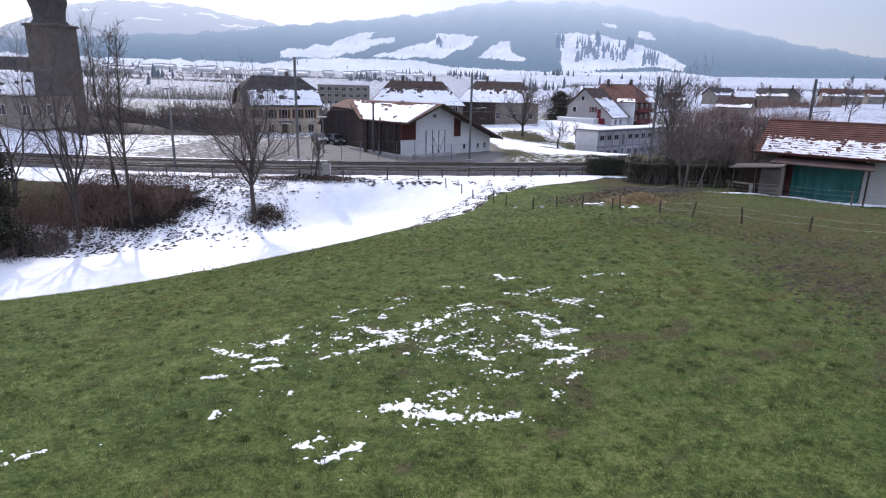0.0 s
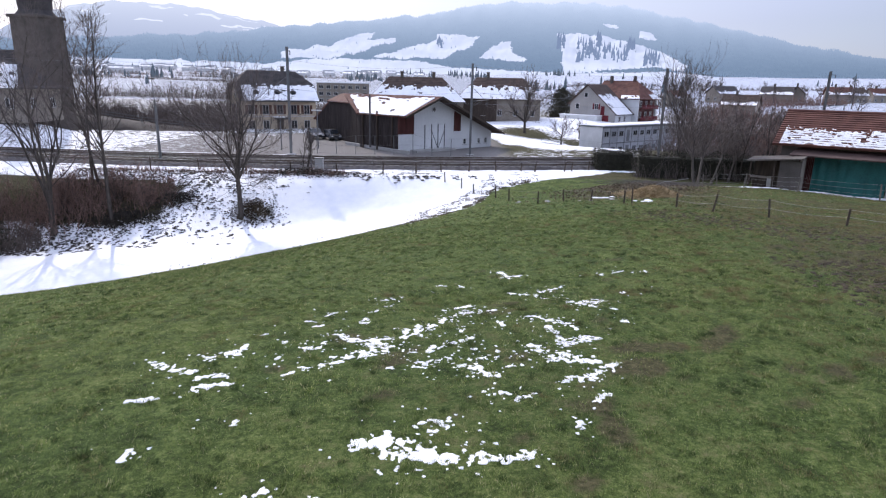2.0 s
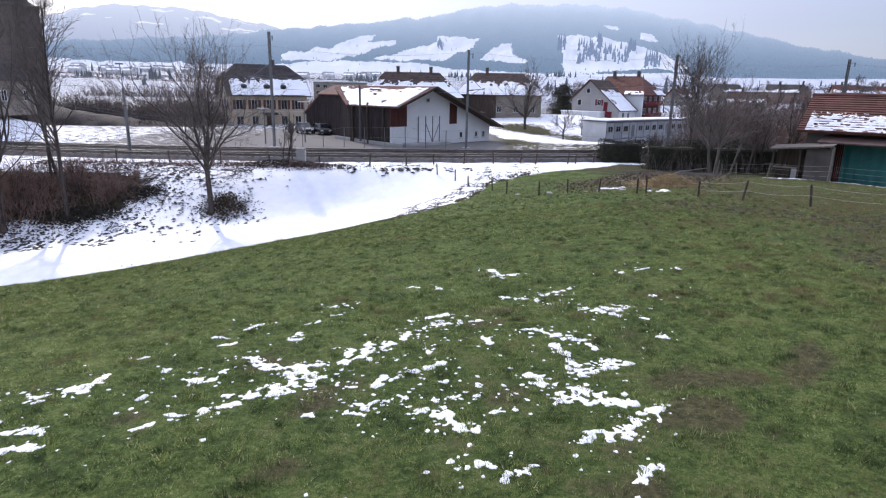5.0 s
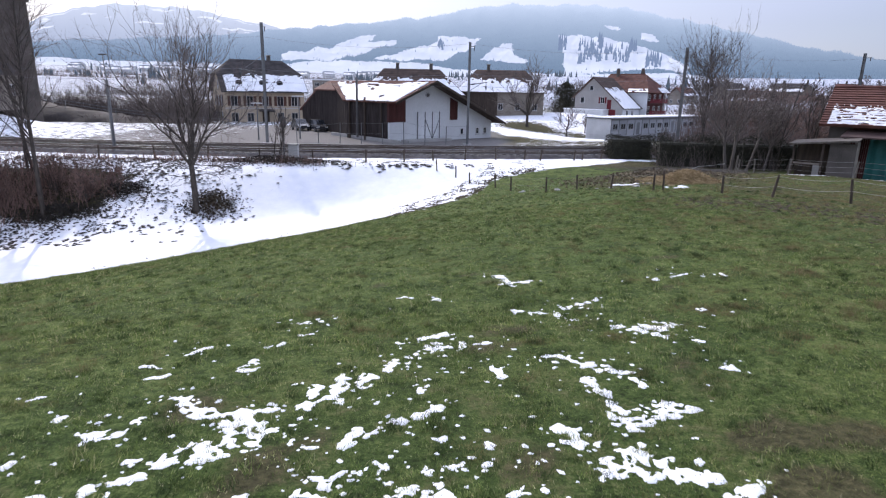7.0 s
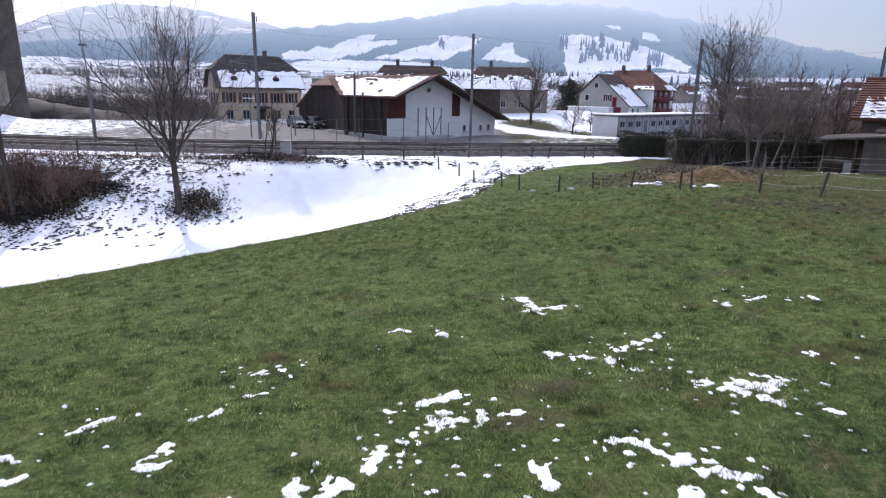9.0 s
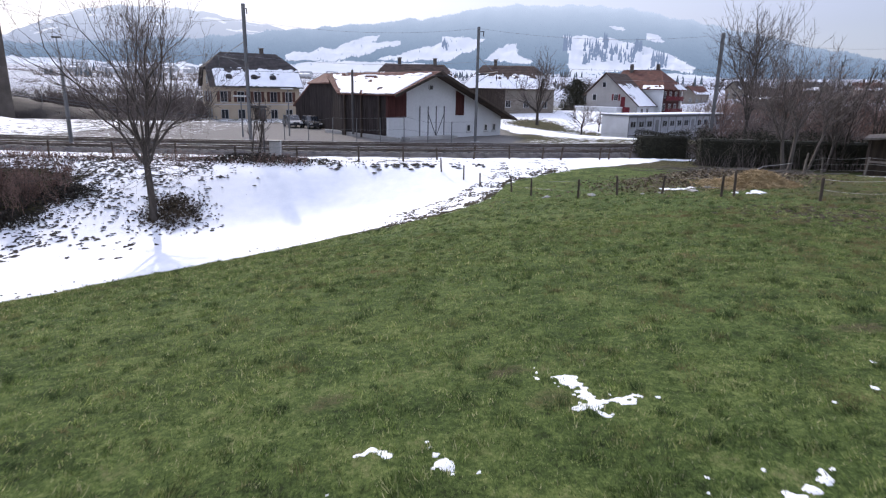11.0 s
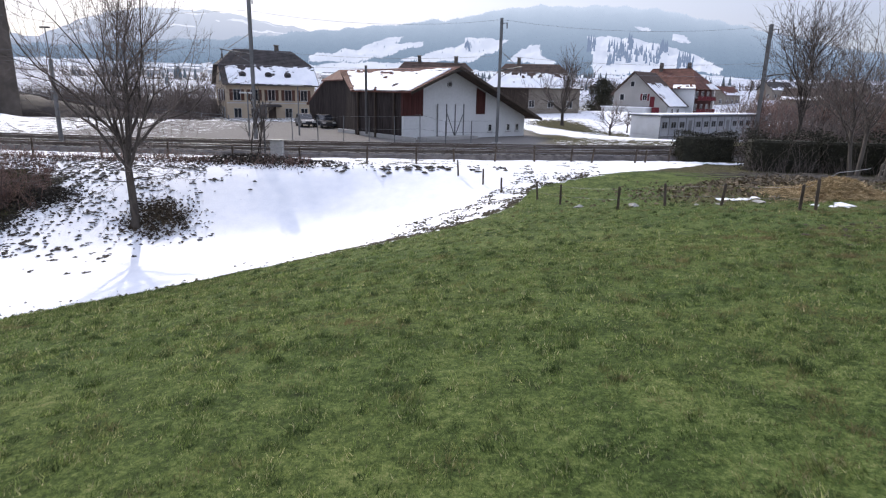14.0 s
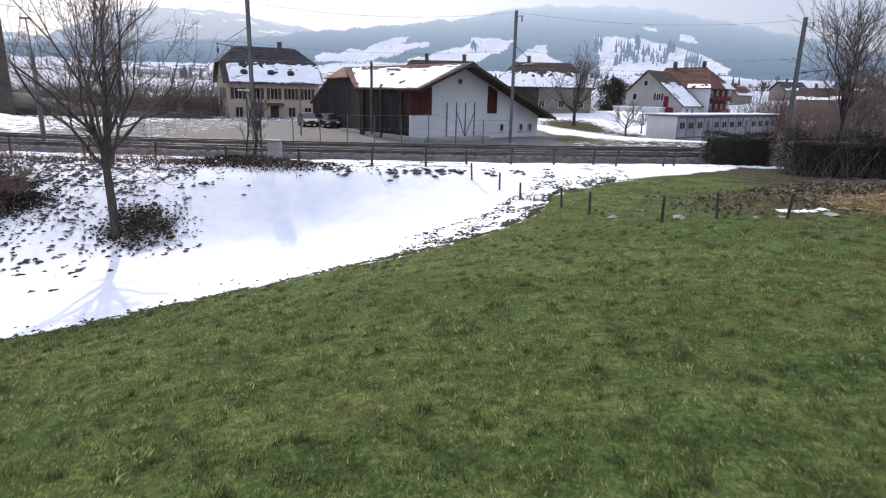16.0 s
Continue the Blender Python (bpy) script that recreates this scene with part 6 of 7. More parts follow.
def hedge(points, h, w, seed, label, rough=0.12, n_per=1100, leaf="hedge", size=0.055, name="hedge"):
    """A hedge along a line: a dark inner body and a coat of small leaves."""
    rng = np.random.RandomState(seed)
    t = thing(name, pose(0, 0, 0), label, "hedge")
    for (x0, y0), (x1, y1) in zip(points[:-1], points[1:]):
        ln = math.hypot(x1 - x0, y1 - y0)
        ux, uy = (x1 - x0) / ln, (y1 - y0) / ln
        zb = float(terrain((x0 + x1) / 2, (y0 + y1) / 2))
        bm = bmesh.new()
        bm_box(bm, 0.12, ln - 0.12, -w / 2 + 0.2, w / 2 - 0.2, -0.4, h - 0.2, 0.15, Matrix(((ux, -uy, 0, x0), (uy, ux, 0, y0), (0, 0, 1, zb), (0, 0, 0, 1))))
        part("core", bm, leaf, t)
        n = int(n_per * ln)
        s, zz, e = rng.rand(n) * ln, rng.rand(n) ** 0.9 * h, rng.rand(n)
        top = rng.rand(n) < 0.3
        lat = np.where(top, (e - 0.5) * w, np.where(e < 0.75, -1, 1) * w / 2) + rng.normal(0, rough, n)
        zz = np.where(top, h, zz) + rng.normal(0, rough * 0.8, n) + rough * 1.2 * np.sin(s * 1.7 + seed)
        cap = rng.rand(n) < min(0.5, w * 1.2 / ln)
        s = np.where(cap & ~top, np.where(rng.rand(n) < 0.5, 0.0, ln) + rng.normal(0, rough, n), s)
        lat = np.where(cap & ~top, (rng.rand(n) - 0.5) * w, lat)
        leafy("foliage", np.stack([x0 + ux * s - uy * lat, y0 + uy * s + ux * lat, zb + np.maximum(zz, 0.02)], 1), size, leaf, t, "dense twigs and leaves", seed)
    return t


def thicket(points, h, w, seed, label, per_m=14, thin=0.012, material="twig_red", leaves=0):
    """Dense bare scrub along a line: thin stems that rise and fork, with side twigs."""
    rng = np.random.RandomState(seed)
    t = thing("thicket", pose(0, 0, 0), label, "scrub")
    segs, spikes = [], []
    for (x0, y0), (x1, y1) in zip(points[:-1], points[1:]):
        ln = math.hypot(x1 - x0, y1 - y0)
        n = int(per_m * ln)
        k, lat = rng.rand(n), rng.normal(0, w / 3, n)
        px = x0 + (x1 - x0) * k - (y1 - y0) / ln * lat
        py = y0 + (y1 - y0) * k + (x1 - x0) / ln * lat
        p = np.stack([px, py, terrain(px, py) - 0.05], 1)
        tall = h * (0.25 + 0.75 * rng.rand(n) ** 1.3) * (0.75 + 0.25 * np.sin(k * ln * 0.9 + seed))
        d = np.stack([rng.normal(0, 0.28, n), rng.normal(0, 0.28, n), np.ones(n)], 1)
        mid = p + d * tall[:, None] * 0.5
        top = mid + (d + rng.normal(0, 0.2, (n, 3))) * tall[:, None] * 0.5
        r = thin * 1.7
        segs.append(np.concatenate([p, mid, np.full((n, 1), r * 1.4), np.full((n, 1), r)], 1))
        segs.append(np.concatenate([mid, top, np.full((n, 1), r), np.full((n, 1), thin * 0.5)], 1))
        for _ in range(7):
            f = rng.uniform(0.15, 0.95, (n, 1))
            q = np.where(f < 0.5, p + (mid - p) * f * 2, mid + (top - mid) * (f * 2 - 1))
            e = q + (d * 0.5 + rng.normal(0, 0.55, (n, 3))) * tall[:, None] * rng.uniform(0.15, 0.35, (n, 1))
            spikes.append(np.concatenate([q, e, np.full((n, 1), thin * 1.15), np.full((n, 1), thin * 0.5)], 1))
    segs, spikes = np.concatenate(segs), np.concatenate(spikes)
    va, fa = tube_data(segs, 3)
    vb, fb = cone_data(spikes)
    fa = np.concatenate([fa[:, [0, 1, 2]], fa[:, [0, 2, 3]]])
    tagged(fast_mesh("scrub_wood", np.concatenate([va, vb]), np.concatenate([fa, fb + len(va)]), material, t, "tangle of thin bare stems"), kind="stuff")
    if leaves:
        tips = spikes[:, 3:6]
        leafy("dead_leaves", tips[rng.randint(0, len(tips), leaves)] + rng.normal(0, 0.10, (leaves, 3)), 0.05, material, t, "withered brown leaves", seed)
    return t


hedge([(16.2, 64.6), (20.4, 65.2)], 1.95, 1.5, 1, "clipped dark green hedge beside the railway", 0.11)
hedge([(19.2, 60.0), (23.5, 59.4), (28.5, 59.0), (31.6, 58.8)], 2.15, 1.7, 2, "rough dark hedge behind the field", 0.26)
thicket([(18.8, 59.2), (24.0, 58.6), (31.0, 58.0)], 2.5, 1.6, 43, "grey twigs sticking out of the rough hedge", 26, 0.008, "twig_grey")


thicket([(-84, 104.0), (-58, 104.5), (-36, 105.0)], 1.5, 3.0, 5, "brown scrub along the foot of the road bank", 36, 0.014, "twig")
thicket([(-84, 112.0), (-60, 111.5), (-38, 112.0)], 4.6, 6.0, 6, "brown bare thicket behind the church road", 75, 0.020, "twig")
thicket([(-78, 134.0), (-52, 136.0), (-30, 140.0), (-8, 148.0)], 5.0, 9.0, 13, "brown bare thicket behind the yard", 34, 0.026, "twig")
thicket([(-150, 262.0), (-104, 268.0), (-62, 276.0)], 7.5, 9.0, 17, "purple-brown row of bare trees on the valley floor", 9, 0.045, "twig_grey")
thicket([(-96, 116.0), (-76, 117.0), (-60, 119.0)], 5.0, 4.0, 18, "dark bushes beside the church road", 60, 0.020, "twig")
thicket([(-80, 172.0), (-20, 182.0), (10, 185.0)], 4.2, 10.0, 16, "brown bare thicket on the valley floor", 18, 0.035, "twig_grey")
for i, (az, d, ln) in enumerate(((-24, 560, 220), (-30, 700, 260), (-14, 720, 260), (14, 560, 220), (27, 520, 240))):
    cx, cy = EYE_X + d * math.sin(radians(az)), EYE_Y + d * math.cos(radians(az))
    thicket([(cx - ln / 2, cy - 6), (cx, cy + 5), (cx + ln / 2, cy)], 4.5, 8.0, 30 + i, "far brown row of bare trees between snowy fields", 5, 0.06, "twig_grey")
thicket([(46, 136.0), (58, 133.0), (78, 132.0)], 8.0, 6.0, 41, "tall brown bare thicket beside the village house", 28, 0.022, "twig_grey")
thicket([(21.5, 63.0), (28.0, 64.0), (36.0, 66.0)], 4.4, 4.0, 42, "grey-brown thicket of bare shrubs behind the hedge", 60, 0.010, "twig_grey")
thicket([(37, 103.0), (45, 112.0), (54, 121.0)], 4.0, 5.0, 44, "grey bare shrubs on the slope before the containers", 45, 0.015, "twig_grey")
thicket([(40, 100.0), (56, 112.0)], 6.5, 6.0, 7, "rough brown thicket behind the railway", 55, 0.018)
thicket([(29, 72.0), (38, 74.5), (50, 80.0)], 5.4, 5.0, 8, "rough brown thicket behind the railway", 50, 0.013, "twig_grey")
thicket([(50, 84.0), (62, 100.0), (70, 118.0)], 5.5, 6.0, 9, "rough brown thicket behind the railway", 30, 0.02)
thicket([(84, 196.0), (118, 240.0), (165, 256.0)], 5.5, 9.0, 19, "brown bare bushes in front of the village houses", 16, 0.03, "twig_red")
thicket([(34, 71.0), (40, 73.5), (46, 77.0)], 6.4, 4.5, 20, "reddish-brown thicket of bare shrubs behind the railway", 75, 0.011, "twig_red")
thicket([(58, 150.0), (80, 165.0), (110, 175.0)], 6.0, 8.0, 10, "brown bare thicket among the village houses", 18, 0.03)
thicket([(-41.0, 47.0), (-35.0, 49.6), (-29.5, 51.0)], 3.4, 5.6, 11, "dense reddish-brown scrub on the railway bank", 80, 0.009, "twig_red", 7000)
thicket([(-30.0, 50.8), (-26.5, 51.8), (-23.4, 53.4)], 1.9, 4.2, 14, "dense reddish-brown scrub on the railway bank", 70, 0.008, "twig_red", 3500)
thicket([(-37.5, 42.0), (-34.0, 44.5), (-31.6, 46.8)], 2.6, 3.0, 15, "dark tangled undergrowth at the edge of the gully", 90, 0.010, "twig", 9000)
thicket([(-31.0, 56.6), (-20.0, 56.8), (-9.0, 57.0)], 0.75, 1.6, 12, "low brown weeds along the crest of the bank", 34, 0.007, "twig_red", 2500)
bare_tree(20.6, 61.5, 3.0, 91, "bare tangled shrub between the two hedges", "shrub", trunk_r=0.035, stems=14, limbs=7, first=0.1, angle=(20, 60), reach=0.45, sub=5, twigs=4, thin=0.010)

# ---- fences ----
def post_row(spots, h, label, group, r=0.05, material="post", lean=4.0, seed=1):
    rng = np.random.RandomState(seed)
    tops = []
    for x, y in spots:
        z = float(terrain(x, y))
        hh = h * rng.uniform(0.85, 1.12)
        a, b = radians(rng.normal(0, lean)), radians(rng.normal(0, lean))
        v, f = tube_data([(0, 0, -0.15, hh * math.sin(a) * 0.97, hh * math.sin(b) * 0.97, hh * 0.97, r, r * 0.9), (hh * math.sin(a) * 0.97, hh * math.sin(b) * 0.97, hh * 0.97, hh * math.sin(a), hh * math.sin(b), hh, r * 0.9, r * 0.35)], 7)
        p = tagged(fast_mesh("fence_post", v, f, material), label, "fence post", group)
        p.matrix_basis = pose(x, y, z)
        tops.append((x + hh * math.sin(a), y + hh * math.sin(b), z, hh))
    return tops


def strands(tops, fr, r, label, material, sag, group):
    for k in fr:
        wire("fence_wire", [(x, y - r, z + hh * k) for x, y, z, hh in tops], r, label, "fence wire", sag, material, group)


MID_FENCE = [(0.43, 55.8), (1.92, 54.5), (2.94, 53.2), (4.71, 50.6), (5.54, 48.2), (7.09, 43.3), (8.89, 43.2), (10.48, 41.8), (12.09, 39.5), (12.61, 39.5)]
tp = post_row(MID_FENCE, 0.95, "dark slanting wooden fence post in the meadow", "meadow fence posts", 0.055, seed=3)
strands(tp[2:], (0.45, 0.9), 0.0035, "thin slack fence wire between meadow posts", "wire", 0.05, "meadow fence wires")
BANK_FENCE = [(-27.5, 57.6), (-23.0, 57.8), (-18.5, 57.6), (-14.3, 57.9), (-9.96, 58.2), (-5.48, 57.6), (-2.36, 58.3), (0.05, 59.6), (2.79, 60.6), (5.53, 61.0), (8.12, 61.8), (9.47, 61.4), (12.56, 61.9), (13.4, 62.4), (15.4, 63.6)]
tp = post_row(BANK_FENCE, 1.0, "short dark fence post along the railway", "railway fence posts", 0.07, seed=4)
strands(tp, (0.55, 0.95), 0.012, "grey wire of the railway fence", "wire", 0.03, "railway fence wires")
RIGHT_FENCE = [(14.47, 36.8), (15.68, 34.6), (17.7, 32.3), (19.98, 29.5), (23.0, 26.6), (26.4, 23.8)]
tp = post_row(RIGHT_FENCE, 0.95, "brown wooden paddock post with white tape", "paddock posts", 0.06, seed=5)
strands(tp, (0.5, 0.93), 0.006, "white electric fence tape round the paddock", "rope", 0.10, "paddock tapes")
BACK_FENCE = [(20.6, 48.6), (22.0, 51.0), (23.6, 51.8), (25.2, 50.4), (27.8, 47.2), (31.8, 43.7), (36.0, 40.5)]
tp = post_row(BACK_FENCE, 1.15, "pale weathered paddock post near the shed", "paddock posts", 0.055, "wood_grey", seed=6)
strands(tp, (0.35, 0.65, 0.95), 0.0055, "white electric fence tape round the paddock", "rope", 0.06, "paddock tapes")

# steel fence between the tracks and the yard
yard_spots = [(-15.0 + i * 2.3, 73.6 + 0.12 * i) for i in range(9)]
tp = post_row(yard_spots, 2.3, "thin grey steel post of the yard fence", "yard fence posts", 0.045, "metal_grey", 0.5, 8)
strands(tp, (0.06, 0.5, 0.98), 0.008, "grey steel wire of the yard fence", "wire", 0.01, "yard fence wires")
kerb = tagged(box("loading_ramp", -0.12, 0.12, 0, 15.0, -0.9, 0.12, "concrete", None, bev=0.03), "long grey concrete ramp edge in the yard", "ramp")
kerb.matrix_basis = pose(-4.0, 75.0, 0.0, 0, 0, 40)

# signal post, yard lamps and trackside cabinet
sg = thing("signal_post", pose(-12.6, 59.2, -0.35), "dark trackside signal post with small lamp box", "signal")
v, f = tube_data([(0, 0, -0.2, 0, 0, 3.7, 0.07, 0.06)], 8)
fast_mesh("post", v, f, "metal_dark", sg)
box("lamp_box", -0.22, 0.22, -0.16, 0.16, 2.6, 3.5, "metal_dark", sg, "dark lamp housing", 0.04)
cab = thing("signal_cabinet", pose(-11.9, 59.6, -0.35), "pale grey trackside cabinet", "cabinet")
box("body", -0.4, 0.4, -0.25, 0.25, 0.0, 1.15, "concrete", cab, bev=0.03)
box("lid", -0.45, 0.45, -0.3, 0.3, 1.15, 1.22, "metal_grey", cab)
for x, y, h in ((-16.2, 80.0, 5.0), (-20.2, 77.0, 4.2)):
    lp = thing("yard_lamp", pose(x, y, -0.5), "grey yard lamp with a flat white head", "lamp post", "yard lamps")
    v, f = tube_data([(0, 0, 0, 0, 0, h, 0.09, 0.06)], 8)
    fast_mesh("pole", v, f, "metal_grey", lp)
    box("lamp_head", -0.75, 0.55, -0.15, 0.15, h, h + 0.14, "paint_white", lp, "flat white lamp head", 0.03)


def car(x, y, yaw, paint, label):
    c = thing("parked_car", pose(x, y, float(terrain(x, y)), 0, 0, yaw), label, "car", "cars in the yard")
    for n, zone, m, lab in (("body", [(-2.1, 0.35), (2.1, 0.35), (2.15, 0.75), (1.2, 0.95), (-2.05, 0.98)], paint, ""), ("cabin", [(-1.9, 0.98), (0.95, 0.96), (0.2, 1.48), (-1.4, 1.5)], "glass", "dark windows")):
        prism(n, zone, "y", -0.85 if n == "body" else -0.76, 0.85 if n == "body" else 0.76, m, c, lab)
    prism("roof", [(-1.45, 1.48), (0.25, 1.46), (0.1, 1.55), (-1.3, 1.56)], "y", -0.74, 0.74, paint, c)
    for wx in (-1.3, 1.35):
        for wy in (-0.86, 0.66):
            v, f = tube_data([(wx, wy, 0.33, wx, wy + 0.2, 0.33, 0.33, 0.33)], 12)
            w = fast_mesh("tyre", v, f, "rubber", c)
            v, f = tube_data([(wx, wy - 0.01, 0.33, wx, wy + 0.21, 0.33, 0.2, 0.2), (wx, wy - 0.012, 0.33, wx, wy - 0.011, 0.33, 0.2, 0.0)], 10)
            fast_mesh("rim", v, f, "metal_grey", w)
    for wy in (-0.6, 0.6):
        box("headlight", 2.1, 2.17, wy - 0.2, wy + 0.2, 0.6, 0.75, "paint_white", c)
    return c


car(-19.7, 94.9, -62, "car_dark", "dark parked hatchback in the yard")
car(-16.9, 93.6, -62, "car_dark", "dark parked estate car in the yard")
car(-17.2, 102.5, 15, "car_light", "silver parked car beside the house")

# ---- village ----
rng = np.random.RandomState(77)
protos = []
for i, (wl, rf) in enumerate((("plaster_old", "tile_red"), ("plaster_old", "tile_brown"), ("plaster_old", "tile_brown"), ("plaster_old", "tile_slate"))):
    protos.append(gable_house("village_house", (170, 92, 152, 120)[i], (276, 206, 262, 272)[i], (-18, -38, 58, 25)[i], 9.5 + i, 7.2, 4.0, 7.2, wl, rf, ("grey village house with red tiled roof", "grey village house with brown roof", "old grey village house with brown roof", "pale village house with slate roof")[i] + " and roof snow", snow=0.35, rows=2, cols=3, seed=50 + i, courses=6, group="village houses"))
NEAR_VILLAGE = ((137, 270, -40, 3), (186, 286, 12, 1), (207, 300, 5, 0), (98, 262, 35, 0), (226, 306, -20, 2))
spots = []
for az, d in ((17, 235), (18.5, 300), (20, 225), (21.5, 280), (22.5, 345), (24, 250), (25.5, 300), (27, 360), (28, 240), (29.5, 290), (31, 340), (32, 230), (33, 300), (34.5, 260), (36, 330), (37.5, 280), (15.5, 330), (14, 260), (13, 300), (24.5, 410), (29, 420), (33.5, 400), (19.5, 400),
              (12.2, 205), (15.0, 195), (-3.5, 230), (-6.5, 330), (-12, 420), (-15, 640), (-17, 700), (-19, 680), (-21, 760), (-23, 690), (-26, 820), (-28, 760), (-9, 560), (-30, 700), (4.5, 240), (6.5, 330), (1.5, 320)):
    a = radians(az)
    d = d * (1.15 + 0.28 * (len(spots) % 4)) + (250 if az < -8 else 0)
    spots.append((EYE_X + d * math.sin(a), EYE_Y + d * math.cos(a)))
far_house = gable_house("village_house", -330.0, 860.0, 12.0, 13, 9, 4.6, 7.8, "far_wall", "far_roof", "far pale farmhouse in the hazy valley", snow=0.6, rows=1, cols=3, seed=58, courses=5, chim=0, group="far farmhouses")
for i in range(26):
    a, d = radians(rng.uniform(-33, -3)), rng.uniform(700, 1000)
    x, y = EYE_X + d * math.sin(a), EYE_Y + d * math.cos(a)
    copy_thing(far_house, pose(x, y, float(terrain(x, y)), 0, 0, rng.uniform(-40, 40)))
for i, (x, y) in enumerate(spots):
    if x > 0.29 * y or i % 5 == 3 or math.hypot(x, y) > 560:
        continue
    copy_thing(protos[i % 4], pose(x, y, float(terrain(x, y)), 0, 0, rng.uniform(-50, 50)))
for i, (x, y, yaw, k) in enumerate(NEAR_VILLAGE):
    copy_thing(protos[k], pose(x, y, float(terrain(x, y)) - 0.3, 0, 0, yaw))
block = thing("apartment_block", pose(-54, 262, 0.5, 0, 0, 12), "pale flat-roofed apartment block behind the station house", "apartment block")
box("wall", 0, 22, 0, 11, -1, 8.4, "plaster_old", block)
box("roof", -0.4, 22.4, -0.4, 11.4, 8.4, 8.8, "snow", block, "snow-covered flat roof")
for r in range(3):
    for c in range(7):
        window(block, 1.8 + c * 3.05, 0.6 + r * 2.75, 1.6, 1.3, 0.0)

for i in range(34):
    az, d = radians(rng.uniform(3, 38)), rng.uniform(210, 520)
    x, y = EYE_X + d * math.sin(az), EYE_Y + d * math.cos(az)
    if i < 4:
        far_tree = bare_tree(x, y, rng.uniform(7, 10), 200 + i, "far bare tree among the village houses", trunk_r=0.2, limbs=14, first=0.25, angle=(30, 60), reach=0.5, sub=6, twigs=4, thin=0.035, group="village trees")
        protos.append(far_tree)
    else:
        copy_thing(protos[4 + i % 4], pose(x, y, float(terrain(x, y)) - 0.1, 0, 0, rng.uniform(0, 360)))

# ---- snow and growth on the meadow ----
MELT_G = [(23.4, 51.6, 24.6, 52.0, 0.16), (24.6, 52.0, 26.2, 51.7, 0.3), (26.2, 51.7, 27.6, 50.5, 0.3), (27.6, 50.5, 29.2, 49.0, 0.22), (30.4, 47.8, 32.0, 46.5, 0.16), (32.0, 46.5, 33.6, 45.2, 0.18)]
MELT_A = [(2.4, 21.8, 2.6, 21.0, 0.09), (2.5, 21.0, 3.0, 21.2, 0.1), (0.9, 19.8, 1.0, 19.9, 0.08), (0.3, 20.2, 0.4, 20.1, 0.06), (2.5, 19.0, 3.3, 18.7, 0.08), (3.5, 19.1, 4.2, 19.6, 0.08), (3.5, 18.4, 3.6, 18.3, 0.07), (5.9, 21.3, 5.9, 21.0, 0.07), (6.4, 21.3, 6.8, 21.5, 0.04), (7.5, 21.4, 7.5, 21.2, 0.05), (4.2, 17.9, 4.2, 17.8, 0.09), (4.3, 17.7, 4.6, 17.9, 0.09), (4.4, 17.7, 4.8, 17.3, 0.11), (4.7, 17.7, 5.1, 17.9, 0.12), (6.0, 18.8, 6.1, 18.6, 0.06), (5.2, 17.1, 5.3, 17.0, 0.05), (5.2, 16.0, 5.3, 15.9, 0.08), (2.6, 16.5, 3.1, 16.4, 0.1), (3.2, 16.2, 3.4, 16.1, 0.1)]
MELT_B = [(3.4, 16.0, 3.7, 15.8, 0.1), (3.7, 15.8, 3.8, 15.5, 0.11), (3.1, 15.7, 3.2, 15.2, 0.09), (3.3, 14.9, 3.3, 14.6, 0.1), (3.3, 14.5, 3.5, 14.5, 0.12), (3.7, 14.7, 4.0, 14.8, 0.12), (2.5, 14.2, 2.6, 13.9, 0.14), (3.2, 13.7, 3.3, 13.5, 0.14), (2.8, 13.4, 2.8, 13.3, 0.11), (-1.0, 9.6, -0.6, 9.8, 0.18), (-0.6, 9.8, -0.2, 9.5, 0.18), (-0.4, 9.3, -0.0, 9.4, 0.18), (-0.0, 9.2, 0.5, 9.3, 0.17), (0.8, 9.2, 0.9, 9.3, 0.12), (1.1, 9.2, 1.7, 9.3, 0.12), (0.2, 10.2, 0.5, 10.3, 0.09), (0.2, 10.5, 0.4, 10.4, 0.07), (2.8, 10.5, 2.8, 10.3, 0.09), (-0.2, 10.2, -0.0, 10.4, 0.07)]
MELT_C = [(-4.6, 9.0, -4.6, 9.2, 0.08), (-3.3, 10.2, -3.3, 10.3, 0.08), (3.3, 11.3, 3.6, 11.7, 0.09), (-5.6, 11.1, -5.2, 11.2, 0.08), (-5.7, 12.8, -5.0, 12.5, 0.11), (-6.1, 13.1, -5.8, 12.9, 0.07), (-4.7, 12.3, -4.2, 12.4, 0.11), (-4.5, 11.8, -4.1, 12.0, 0.11), (-4.9, 13.4, -4.5, 13.8, 0.12), (-4.4, 13.6, -4.4, 14.3, 0.07), (-3.0, 12.5, -2.9, 12.6, 0.06), (1.1, 12.9, 1.4, 12.5, 0.11), (2.9, 12.2, 3.2, 12.4, 0.11), (3.5, 12.4, 3.8, 12.8, 0.13), (3.8, 12.9, 4.2, 13.1, 0.1), (3.0, 13.4, 3.8, 13.3, 0.12), (1.2, 11.7, 1.3, 11.6, 0.07), (1.5, 11.7, 1.6, 11.6, 0.06), (1.8, 11.4, 2.1, 11.6, 0.08)]
